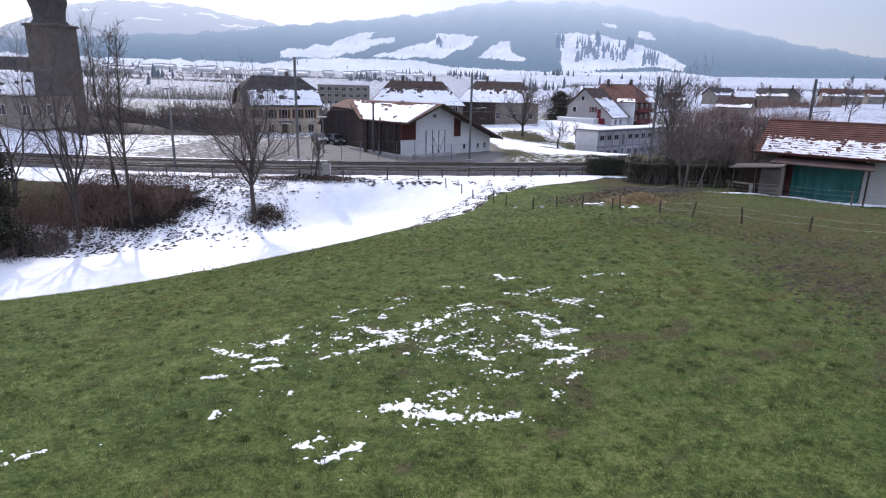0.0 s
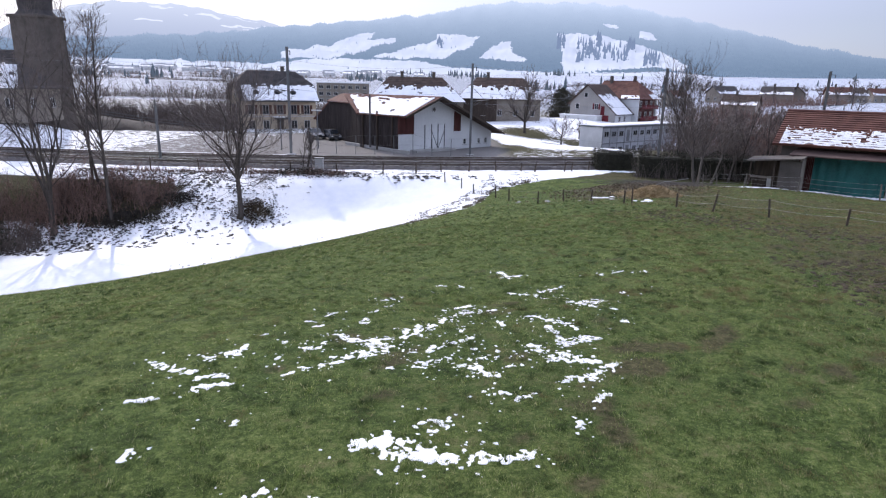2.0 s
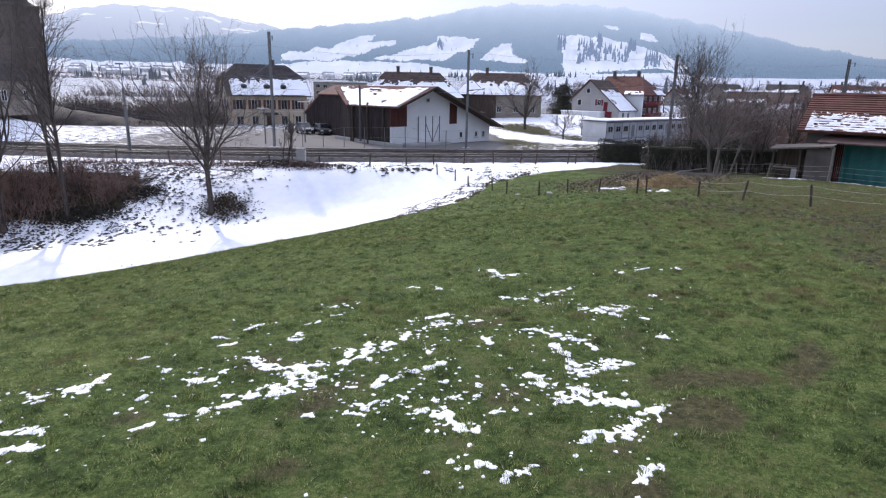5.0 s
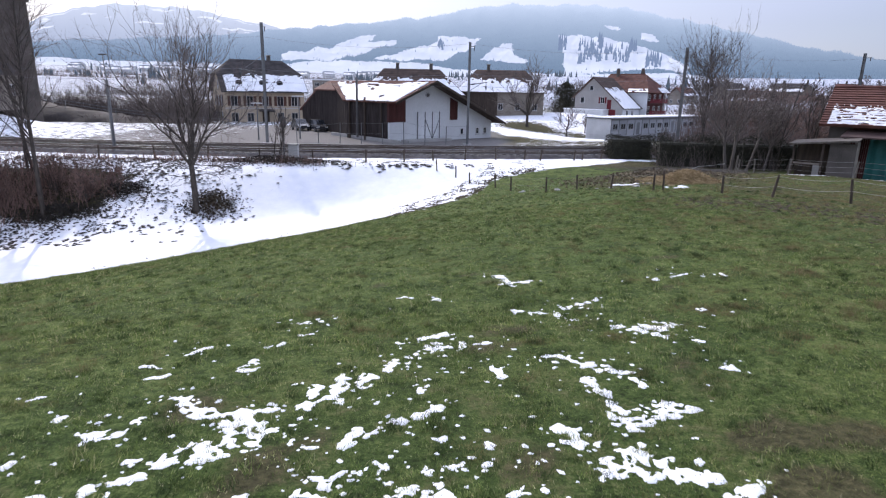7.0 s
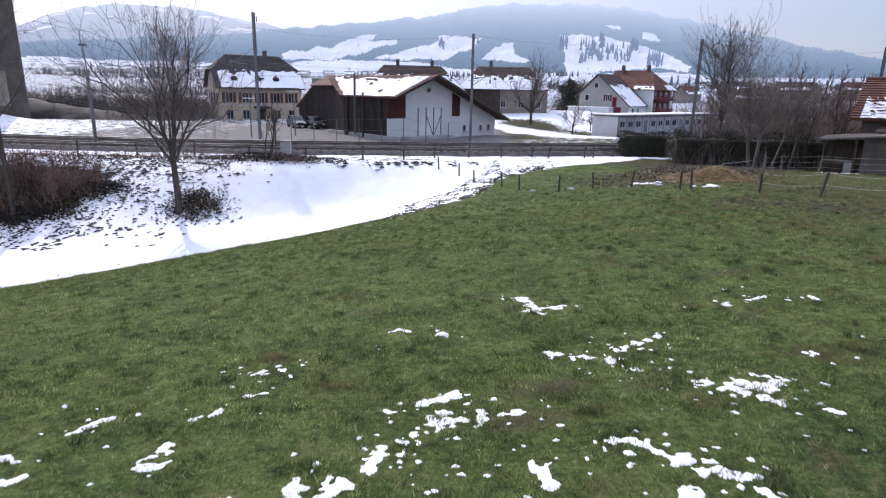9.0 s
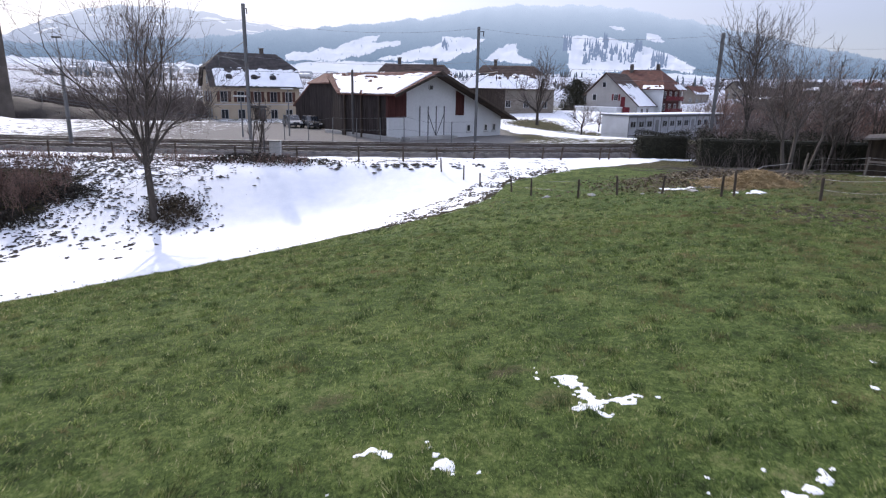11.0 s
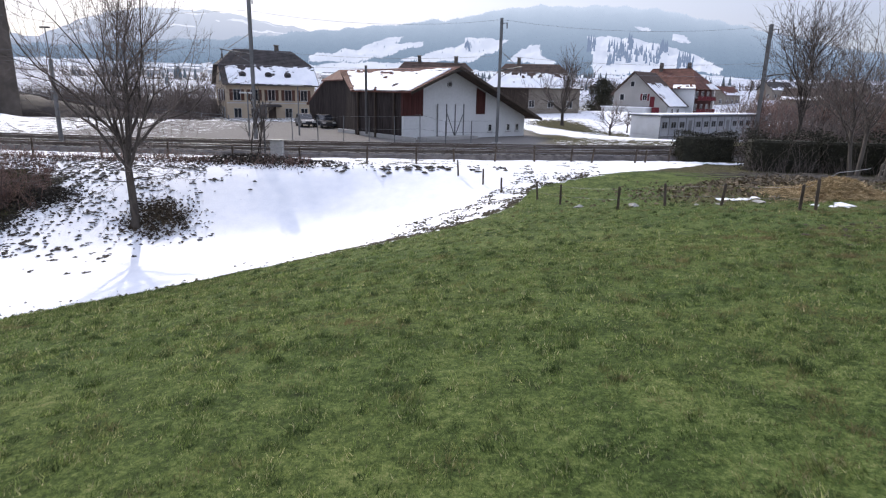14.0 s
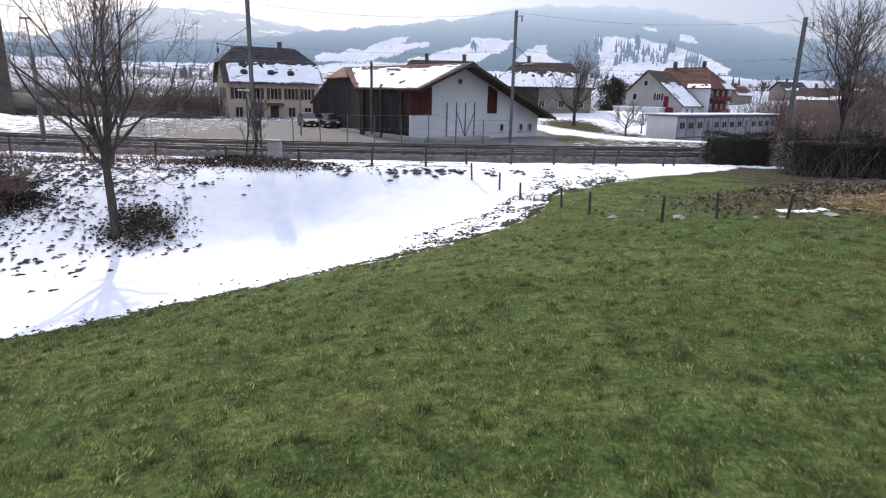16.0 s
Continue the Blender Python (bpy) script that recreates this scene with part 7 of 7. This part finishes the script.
MELT_D = [(3.3, 14.3, 4.1, 14.7, 0.1), (-2.5, 8.0, -2.2, 8.3, 0.11), (-2.0, 7.5, -1.4, 8.1, 0.11), (-7.4, 7.3, -7.2, 7.6, 0.08), (-2.3, 15.1, -1.9, 14.7, 0.11), (-1.9, 14.6, -1.4, 14.7, 0.09), (-1.4, 14.7, -1.0, 14.8, 0.1), (-1.4, 14.5, -1.3, 14.0, 0.12), (-1.2, 14.5, -1.0, 14.0, 0.15), (-1.6, 13.9, -1.4, 13.7, 0.12), (-1.5, 13.6, -1.4, 13.6, 0.06), (-2.3, 13.0, -2.1, 13.2, 0.09), (-2.1, 13.2, -1.8, 13.6, 0.09), (-3.0, 14.1, -2.8, 14.1, 0.09), (-2.7, 14.1, -2.6, 14.2, 0.05), (-2.2, 13.6, -2.2, 13.6, 0.06), (-3.4, 13.4, -3.4, 13.5, 0.05), (-3.6, 14.4, -3.5, 14.6, 0.05), (-4.3, 15.0, -4.1, 15.2, 0.04)]
MELT_E = [(-3.0, 16.8, -2.7, 17.2, 0.06), (-1.8, 16.1, -1.8, 16.5, 0.08), (-3.1, 15.8, -2.9, 15.9, 0.06), (-3.4, 16.3, -3.3, 16.3, 0.05), (-1.5, 18.5, -1.2, 18.6, 0.08), (-1.4, 17.7, -1.2, 17.8, 0.05), (-0.6, 14.9, -0.6, 15.4, 0.11), (-0.5, 15.1, -0.2, 15.1, 0.09), (-0.3, 15.3, -0.3, 15.7, 0.1), (-0.0, 15.5, 0.1, 15.8, 0.09), (0.3, 16.0, 0.4, 16.3, 0.12), (0.6, 17.4, 1.2, 17.7, 0.09), (1.0, 17.0, 1.4, 17.1, 0.14), (1.4, 17.1, 1.9, 17.2, 0.06), (0.6, 16.5, 0.7, 16.7, 0.06), (0.5, 14.4, 0.8, 14.5, 0.09), (0.8, 14.5, 1.1, 14.9, 0.09), (1.1, 14.8, 1.1, 14.7, 0.06), (0.3, 14.2, 0.4, 14.3, 0.05)]
MELT_F = [(0.0, 13.9, 0.1, 14.2, 0.08), (-0.3, 13.9, -0.2, 13.9, 0.09), (0.8, 15.3, 0.8, 15.4, 0.08), (1.9, 16.0, 1.9, 15.8, 0.09), (1.6, 13.9, 1.6, 13.8, 0.05), (-0.1, 13.3, 0.0, 13.1, 0.11), (-0.0, 13.3, 0.1, 13.4, 0.05), (-0.3, 13.0, -0.1, 13.0, 0.09), (0.5, 13.5, 0.5, 13.5, 0.09), (0.7, 13.1, 0.9, 13.0, 0.09), (1.0, 13.3, 1.1, 13.0, 0.08), (1.2, 13.0, 1.4, 13.1, 0.06), (1.2, 13.4, 1.3, 13.5, 0.06), (1.8, 13.0, 1.9, 13.0, 0.05), (2.1, 13.0, 2.1, 13.1, 0.05), (1.6, 13.5, 1.6, 13.5, 0.05), (1.0, 14.0, 1.1, 14.0, 0.05), (-0.9, 12.9, -0.8, 13.0, 0.04), (-2.8, 12.9, -2.5, 12.9, 0.04)]
MELT_H = [(-2.6, 14.5, -2.5, 14.6, 0.04), (-1.6, 17.2, -1.6, 17.3, 0.05), (-1.8, 17.1, -1.7, 17.2, 0.05)]
MELT = MELT_G + MELT_A + MELT_B + MELT_C + MELT_D + MELT_E + MELT_F + MELT_H


def melting_snow(stroke, cell=0.030):
    """A thin crust of melting snow along a stroke, frayed and broken up into crumbs."""
    a, b, c, d, w = stroke
    m = 0.24 + 2.4 * w
    px, py = np.meshgrid(np.arange(min(a, c) - m, max(a, c) + m, cell), np.arange(min(b, d) - m, max(b, d) + m, cell))
    dx, dy = c - a, d - b
    t = np.clip(((px - a) * dx + (py - b) * dy) / (dx * dx + dy * dy + 1e-9), 0, 1)
    dist = np.hypot(px - a - dx * t, py - b - dy * t)
    core, wide = 1 - dist / (w * 1.75), 1 - dist / m
    val = np.full(px.shape, -9.0)
    for i, j in zip(*np.nonzero(wide > 0)):
        x, y = float(px[i, j]), float(py[i, j])
        n1, n2, n3 = noise.noise((x * 2.6, y * 2.0, 1)), noise.noise((x * 7.5, y * 6.0, 7)), noise.noise((x * 15, y * 12, 3))
        val[i, j] = max(1.10 * core[i, j] + 0.5 * n1 + 1.2 * n2 + 0.9 * n3 - 0.60, 0.55 * wide[i, j] + 1.5 * n2 + 0.5 * n1 + 0.9 * n3 - 1.20 - 1.5 * max(0.0, 0.14 - w))
    nu = px.shape[1]
    q = (np.arange(px.shape[0] - 1)[:, None] * nu + np.arange(nu - 1)[None]).ravel()
    kf = (val > 0).ravel()
    sel = q[(kf[q].astype(int) + kf[q + 1] + kf[q + nu] + kf[q + nu + 1]) >= 2]
    if not len(sel):
        return []
    hgt = np.where(val > 0, 0.006 + 0.016 * np.clip(val, 0, 1), -0.006)
    v = np.stack([px, py, ground_z(px, py) + hgt], -1).reshape(-1, 3)
    f = np.stack([sel, sel + 1, sel + nu + 1, sel + nu], 1)
    # split into pieces that hang together
    mark = np.arange(len(v))
    while True:
        low = mark[f].min(1)
        old = mark.copy()
        for c in range(4):
            np.minimum.at(mark, f[:, c], low)
        if (mark == old).all():
            break
    own = mark[f[:, 0]]
    return [(v, f[own == k]) for k in np.unique(own)]


pieces = []
for stroke in MELT:
    pieces += melting_snow(stroke)
pieces.sort(key=lambda p: -len(p[1]))


def snow_piece(name, chosen, label, kind=""):
    vs, fs, n = [], [], 0
    for v, f in chosen:
        used, inv = np.unique(f, return_inverse=True)
        vs.append(v[used])
        fs.append(inv.reshape(f.shape) + n)
        n += len(used)
    ob = fast_mesh(name, np.concatenate(vs), np.concatenate(fs), "snow", smooth=True)
    return tagged(ob, label, "snow", "" if kind else "snow patches on the meadow", kind) if kind else tagged(ob, label, "snow", "snow patches on the meadow")


for piece in pieces[:280]:
    snow_piece("snow_patch", [piece], "ragged crust of melting snow on the grass")
snow_piece("snow_flecks", pieces[280:], "tiny flecks of melting snow on the grass", "stuff")


def grass(name, n, x0, x1, y0, y1, size, width, seed, label, material="blade", tuft=9, spread=0.055):
    """Single grass blades in loose tufts."""
    rng = np.random.RandomState(seed)
    tx, ty = rng.uniform(x0, x1, n // tuft), rng.uniform(y0, y1, n // tuft)
    k = rng.randint(0, len(tx), n)
    x, y = tx[k] + rng.normal(0, spread, n), ty[k] + rng.normal(0, spread, n)
    worn = bare_spot(tx, ty)[k]
    ok = (rng.rand(n) > 0.75 * worn) & (y < edge_of_snow(x) + rng.normal(0, 0.25, n) + 0.2) & (np.abs(x) < 5 + 0.78 * (y + 2))
    x, y, k = x[ok], y[ok], k[ok]
    n = len(x)
    clump = np.array([noise.noise((a * 2.4, b * 2.4, 5)) + 0.6 * noise.noise((a * 5.5, b * 5.5, 8)) for a, b in zip(tx.tolist(), ty.tolist())])
    tall = ((0.45 + 0.75 * rng.rand(len(tx)) ** 1.5) * np.clip(0.90 + 1.3 * clump, 0.50, 1.8))[k] * size * rng.uniform(0.6, 1.3, n)
    lean_a = (rng.rand(len(tx)) * 6.28)[k] * 0.5 + rng.normal(0, 0.9, n)
    lean = rng.uniform(0.25, 1.0, n) * tall
    z = ground_z(x, y) - 0.01
    a = rng.rand(n) * 6.28
    w = width * rng.uniform(0.6, 1.3, n)
    b0 = np.stack([x - np.cos(a) * w, y - np.sin(a) * w, z], 1)
    b1 = np.stack([x + np.cos(a) * w, y + np.sin(a) * w, z], 1)
    tip = np.stack([x + np.cos(lean_a) * lean, y + np.sin(lean_a) * lean, z + tall], 1)
    v = np.stack([b0, b1, tip], 1).reshape(-1, 3)
    return tagged(fast_mesh(name, v, np.arange(n * 3).reshape(-1, 3), material), label, "grass", kind="stuff")


def blade_material():
    m, t, b = shader("blade", 0.75, 0.25)
    co = node(t, "TexCoord").outputs["Object"]
    rnd = node(t, "NewGeometry").outputs["Random Per Island"]
    n1 = node(t, "TexNoise", [("Vector", co)], Scale=0.7, Detail=5).outputs["Fac"]
    c = ramp(t, rnd, [(0.0, (0.046, 0.074, 0.023)), (0.40, (0.129, 0.190, 0.060)), (0.80, (0.246, 0.292, 0.124)), (0.97, (0.44, 0.42, 0.28))])
    n2 = node(t, "TexNoise", [("Vector", co)], Scale=4.6, Detail=5).outputs["Fac"]
    n3 = node(t, "TexNoise", [("Vector", co)], Scale=1.1, Detail=6, Roughness=0.6).outputs["Fac"]
    c = mixc(t, 1.0, c, ramp(t, n1, [(0.35, (0.80, 0.84, 0.76)), (0.65, (1.18, 1.12, 1.04))]), "MULTIPLY")
    c = mixc(t, 1.0, c, ramp(t, n2, [(0.40, (0.52, 0.55, 0.50)), (0.51, (1.0, 1.0, 1.0)), (0.64, (1.38, 1.36, 1.28))]), "MULTIPLY")
    east = node(t, "MapRange", [("Value", node(t, "SeparateXYZ", [("Vector", co)]).outputs["X"])])
    for key, val in (("From Min", 3.0), ("From Max", 17.0), ("To Min", 0.0), ("To Max", 0.15)):
        east.inputs[key].default_value = val
    n3 = math_node(t, "ADD", n3, east.outputs[0])
    c = mixc(t, ramp(t, n3, [(0.545, (0, 0, 0)), (0.70, (0.75, 0.75, 0.75))]), c, (0.205, 0.147, 0.085))
    t.links.new(c, b.inputs["Base Color"])
    thin_leaf = node(t, "BsdfTranslucent", [("Color", c)])
    mx = node(t, "MixShader", Fac=0.6)
    t.links.new(b.outputs[0], mx.inputs[1])
    t.links.new(thin_leaf.outputs[0], mx.inputs[2])
    t.links.new(mx.outputs[0], t.nodes["Material Output"].inputs["Surface"])
    return m


MAT["blade"] = blade_material()
MAT["tussock"] = plain("tussock", (0.026, 0.046, 0.014), (0.085, 0.125, 0.040), 9.0, 0.8, 0.15, relief=0)
grass("meadow_grass", 470000, -10, 11, 3, 19, 0.053, 0.0051, 1, "short winter grass of the meadow", tuft=9, spread=0.045)
grass("meadow_grass", 470000, -12, 12, 17, 36, 0.057, 0.0064, 2, "short winter grass of the meadow", tuft=9, spread=0.05)
grass("meadow_grass", 300000, -26, 34, 27, 52, 0.070, 0.0120, 3, "short winter grass of the meadow", tuft=9, spread=0.06)
grass("meadow_grass", 260000, -24, -9, 6, 36, 0.062, 0.0085, 5, "short winter grass of the meadow", tuft=9, spread=0.055)
grass("meadow_grass", 260000, 9, 26, 6, 36, 0.062, 0.0085, 6, "short winter grass of the meadow", tuft=9, spread=0.055)
grass("grass_tussocks", 210000, -16, 18, 3, 44, 0.082, 0.0050, 4, "darker tussocks of longer grass in the meadow", "tussock", tuft=44, spread=0.055)
grass("grass_tussocks", 60000, -14, 16, 3, 40, 0.10, 0.0052, 7, "paler tussocks of longer grass in the meadow", tuft=34, spread=0.06)


def lumps(name, spots, size, material, label, category, seed, flat=0.55):
    """Small irregular clods: squashed, jagged octahedra."""
    rng = np.random.RandomState(seed)
    spots = np.asarray(spots)
    n = len(spots)
    base = np.array([(1, 0, 0), (0, 1, 0), (-1, 0, 0), (0, -1, 0), (0, 0, 1), (0.7, 0.7, 0.5), (-0.7, 0.6, 0.55), (0, -0.8, 0.6)])
    tri = np.array([(0, 5, 4), (5, 1, 4), (1, 6, 4), (6, 2, 4), (2, 7, 4), (2, 3, 7), (3, 0, 7), (7, 0, 4), (0, 1, 5), (1, 2, 6)])
    s = size * rng.uniform(0.35, 1.3, (n, 1, 1))
    v = base[None] * s * rng.uniform(0.6, 1.4, (n, 8, 1)) * np.array([1.3, 1, flat])
    a = rng.rand(n) * 6.28
    c, sn = np.cos(a)[:, None], np.sin(a)[:, None]
    vx, vy = v[..., 0] * c - v[..., 1] * sn, v[..., 0] * sn + v[..., 1] * c
    v = np.stack([vx + spots[:, None, 0], vy + spots[:, None, 1], v[..., 2] + ground_z(spots[:, 0], spots[:, 1])[:, None]], -1).reshape(-1, 3)
    f = (np.arange(n)[:, None, None] * 8 + tri[None]).reshape(-1, 3)
    return tagged(fast_mesh(name, v, f, material), label, category, kind="stuff")


def litter(x, y, rx, ry, n, seed, label, material="litter"):
    """Fallen twigs and dead leaves lying thin round a tree's foot."""
    rng = np.random.RandomState(seed)
    px, py = x + rng.normal(0, rx, n), y + rng.normal(0, ry, n)
    hump = 0.55 * np.exp(-(((px - x) / rx) ** 2 + ((py - y) / ry) ** 2) * 0.6)
    pts = np.stack([px, py, ground_z(px, py) + hump * rng.rand(n) + 0.03], 1)
    return tagged(leafy("dead_leaves", pts, 0.085, material, None, "", seed, 0.5), label, "leaf litter", kind="stuff")


litter(-15.7, 50.5, 0.95, 0.8, 2200, 5, "brown brushwood and dead leaves round the foot of the tree")
litter(-29.0, 51.3, 3.8, 1.8, 4500, 7, "brown fallen leaves under the scrub")
litter(14.6, 47.5, 3.0, 2.2, 2600, 8, "trampled brown stalks beside the straw", "stalks")
litter(-26.2, 49.2, 1.6, 0.6, 2400, 9, "dark leaf litter below the scrub", "clod")
litter(-22.6, 51.6, 1.0, 0.5, 1400, 10, "dark leaf litter below the scrub", "clod")
litter(-12.6, 57.2, 2.6, 0.5, 2600, 6, "brown weeds along the crest of the bank", "clod")
rng = np.random.RandomState(9)
cl = np.stack([rng.uniform(-34, -8.5, 15000), rng.uniform(43.5, 57.5, 15000)], 1)
dens = np.array([0.55 * noise.noise((a * 0.9, b * 0.35, 4)) + 0.9 * noise.noise((a * 2.6, b * 1.5, 9)) for a, b in cl])
cl = cl[(dens + 0.045 * (cl[:, 1] - 51.5) - 0.05 * (cl[:, 0] + 20) - 0.14 * np.maximum(0, cl[:, 0] + 14.5) > 0.02)]
lumps("bank_clods", cl, 0.095, "clod", "dark clods and dead leaves showing through the snow", "clods", 1, 0.45)
cr = np.stack([rng.uniform(-13, 4, 260), 56.9 + rng.normal(0, 0.35, 260)], 1)
cr = cr[np.array([noise.noise((a * 0.6, 0, 2)) for a, b in cr]) > -0.05]
lumps("bank_clods", cr, 0.15, "clod", "dark clods along the crest of the bank", "clods", 2)
ex = rng.uniform(-18, 9, 5200)
eg = np.stack([ex, edge_of_snow(ex) + rng.exponential(0.50, 5200)], 1)
ed = np.stack([rng.uniform(-2.5, 5.0, 2600), rng.uniform(0, 1, 2600)], 1)
ed[:, 1] = edge_of_snow(ed[:, 0]) + ed[:, 1] ** 1.6 * 5.0
tufts = np.concatenate([eg, ed])
tufts = tufts[np.array([noise.noise((a * 1.1, b * 1.1, 6)) + 0.6 * noise.noise((a * 3.1, b * 3.1, 2)) for a, b in tufts]) > -0.12]
lumps("grass_tufts", tufts, 0.055, "ivy", "dark grass tufts poking through the edge of the snow", "grass", 3, 0.7)

wx = rng.uniform(0, 1, 1500)
worn = np.stack([12.0 + 10 * wx + rng.normal(0, 1.1, 1500), 35.0 - 14 * wx + rng.normal(0, 1.1, 1500)], 1)
bare = np.stack([rng.normal(14.6, 1.3, 900), rng.normal(19.0, 2.4, 900)], 1)
worn = np.concatenate([worn, bare])
lumps("trodden_earth", worn, 0.070, "litter", "trodden brown clods of earth along the paddock fence", "clods", 4, 0.5)
sk = np.array(MELT)
pick = rng.choice(len(sk), 600, p=sk[:, 4] / sk[:, 4].sum())
mixw = rng.rand(600, 1)
crumb = sk[pick, 0:2] * mixw + sk[pick, 2:4] * (1 - mixw) + rng.normal(0, 0.40, (600, 2))
lumps("snow_crumbs", crumb, 0.030, "snow", "small crumbs of snow strewn over the grass", "snow", 8, 0.4)

# straw heap, brushwood and a few stones
sh = thing("straw_heap", on_ground(15.2, 42.8), "low heap of yellow straw beside the fence", "straw")
rs = np.random.RandomState(12)
sp = np.stack([rs.normal(0, 1.0, 5000), rs.normal(0, 0.8, 5000)], 1)
hz = 0.72 * np.exp(-(sp[:, 0] / 1.3) ** 2 - (sp[:, 1] / 1.1) ** 2) * rs.rand(5000) ** 0.4
dr = np.stack([rs.normal(0, 1, 5000), rs.normal(0, 1, 5000), rs.normal(0, 0.25, 5000)], 1)
dr /= np.linalg.norm(dr, axis=1, keepdims=True)
pc = np.stack([sp[:, 0], sp[:, 1], hz + 0.03], 1)
v, f = tube_data(np.concatenate([pc - dr * 0.16, pc + dr * 0.16, np.full((5000, 2), 0.012)], 1), 3)
tagged(fast_mesh("straw", v, f, "straw", sh), kind="stuff")
br = thing("brushwood_pile", on_ground(18.5, 50.5), "loose grey brushwood and poles before the hedge", "brushwood")
v, f = tube_data([(*(np.array([rs.normal(0, 2.2), rs.normal(0, 1.0), rs.uniform(0.02, 0.3)])), *(np.array([rs.normal(0, 2.4), rs.normal(0, 1.2), rs.uniform(0.02, 0.35)])), 0.02, 0.008) for _ in range(150)], 4)
tagged(fast_mesh("brushwood", v, f, "wood_grey", br), kind="stuff")
pole = wire("fence_tape", [(14.0, 43.2, 0.62), (15.0, 44.0, 0.9), (16.0, 45.0, 1.1), (17.0, 46.0, 1.21), (19.6, 48.0, 1.21)], 0.014, "slack pale tape rising to the paddock corner", "fence wire", 0.02, "rope")
lumps("field_stones", np.array([(9.9, 42.6), (7.9, 43.9), (10.6, 42.2), (12.0, 42.0), (13.2, 43.6), (6.1, 46.2)]), 0.22, "concrete", "pale stones lying in the meadow", "stones", 5)
lumps("snow_remnants", np.concatenate([np.stack([rs.normal(13.6, 0.35, 9), rs.normal(40.2, 0.25, 9)], 1), np.stack([rs.normal(11.9, 0.3, 9), rs.normal(43.5, 0.25, 9)], 1), np.stack([rs.uniform(14.5, 20.5, 240), 62.9 + rs.normal(0, 0.22, 240)], 1), (lambda q, r: np.stack([29.6 + 0.763 * q + 0.64 * r, 51.2 - 0.4 * q + 0.76 * r], 1))(rs.uniform(0, 13, 620), rs.normal(0, 0.55, 620)), np.stack([rs.uniform(25.2, 29.2, 240), 50.9 + rs.normal(0, 0.3, 240)], 1)]), 0.20, "snow", "last remnants of snow along the paddock", "snow", 6, 0.35)
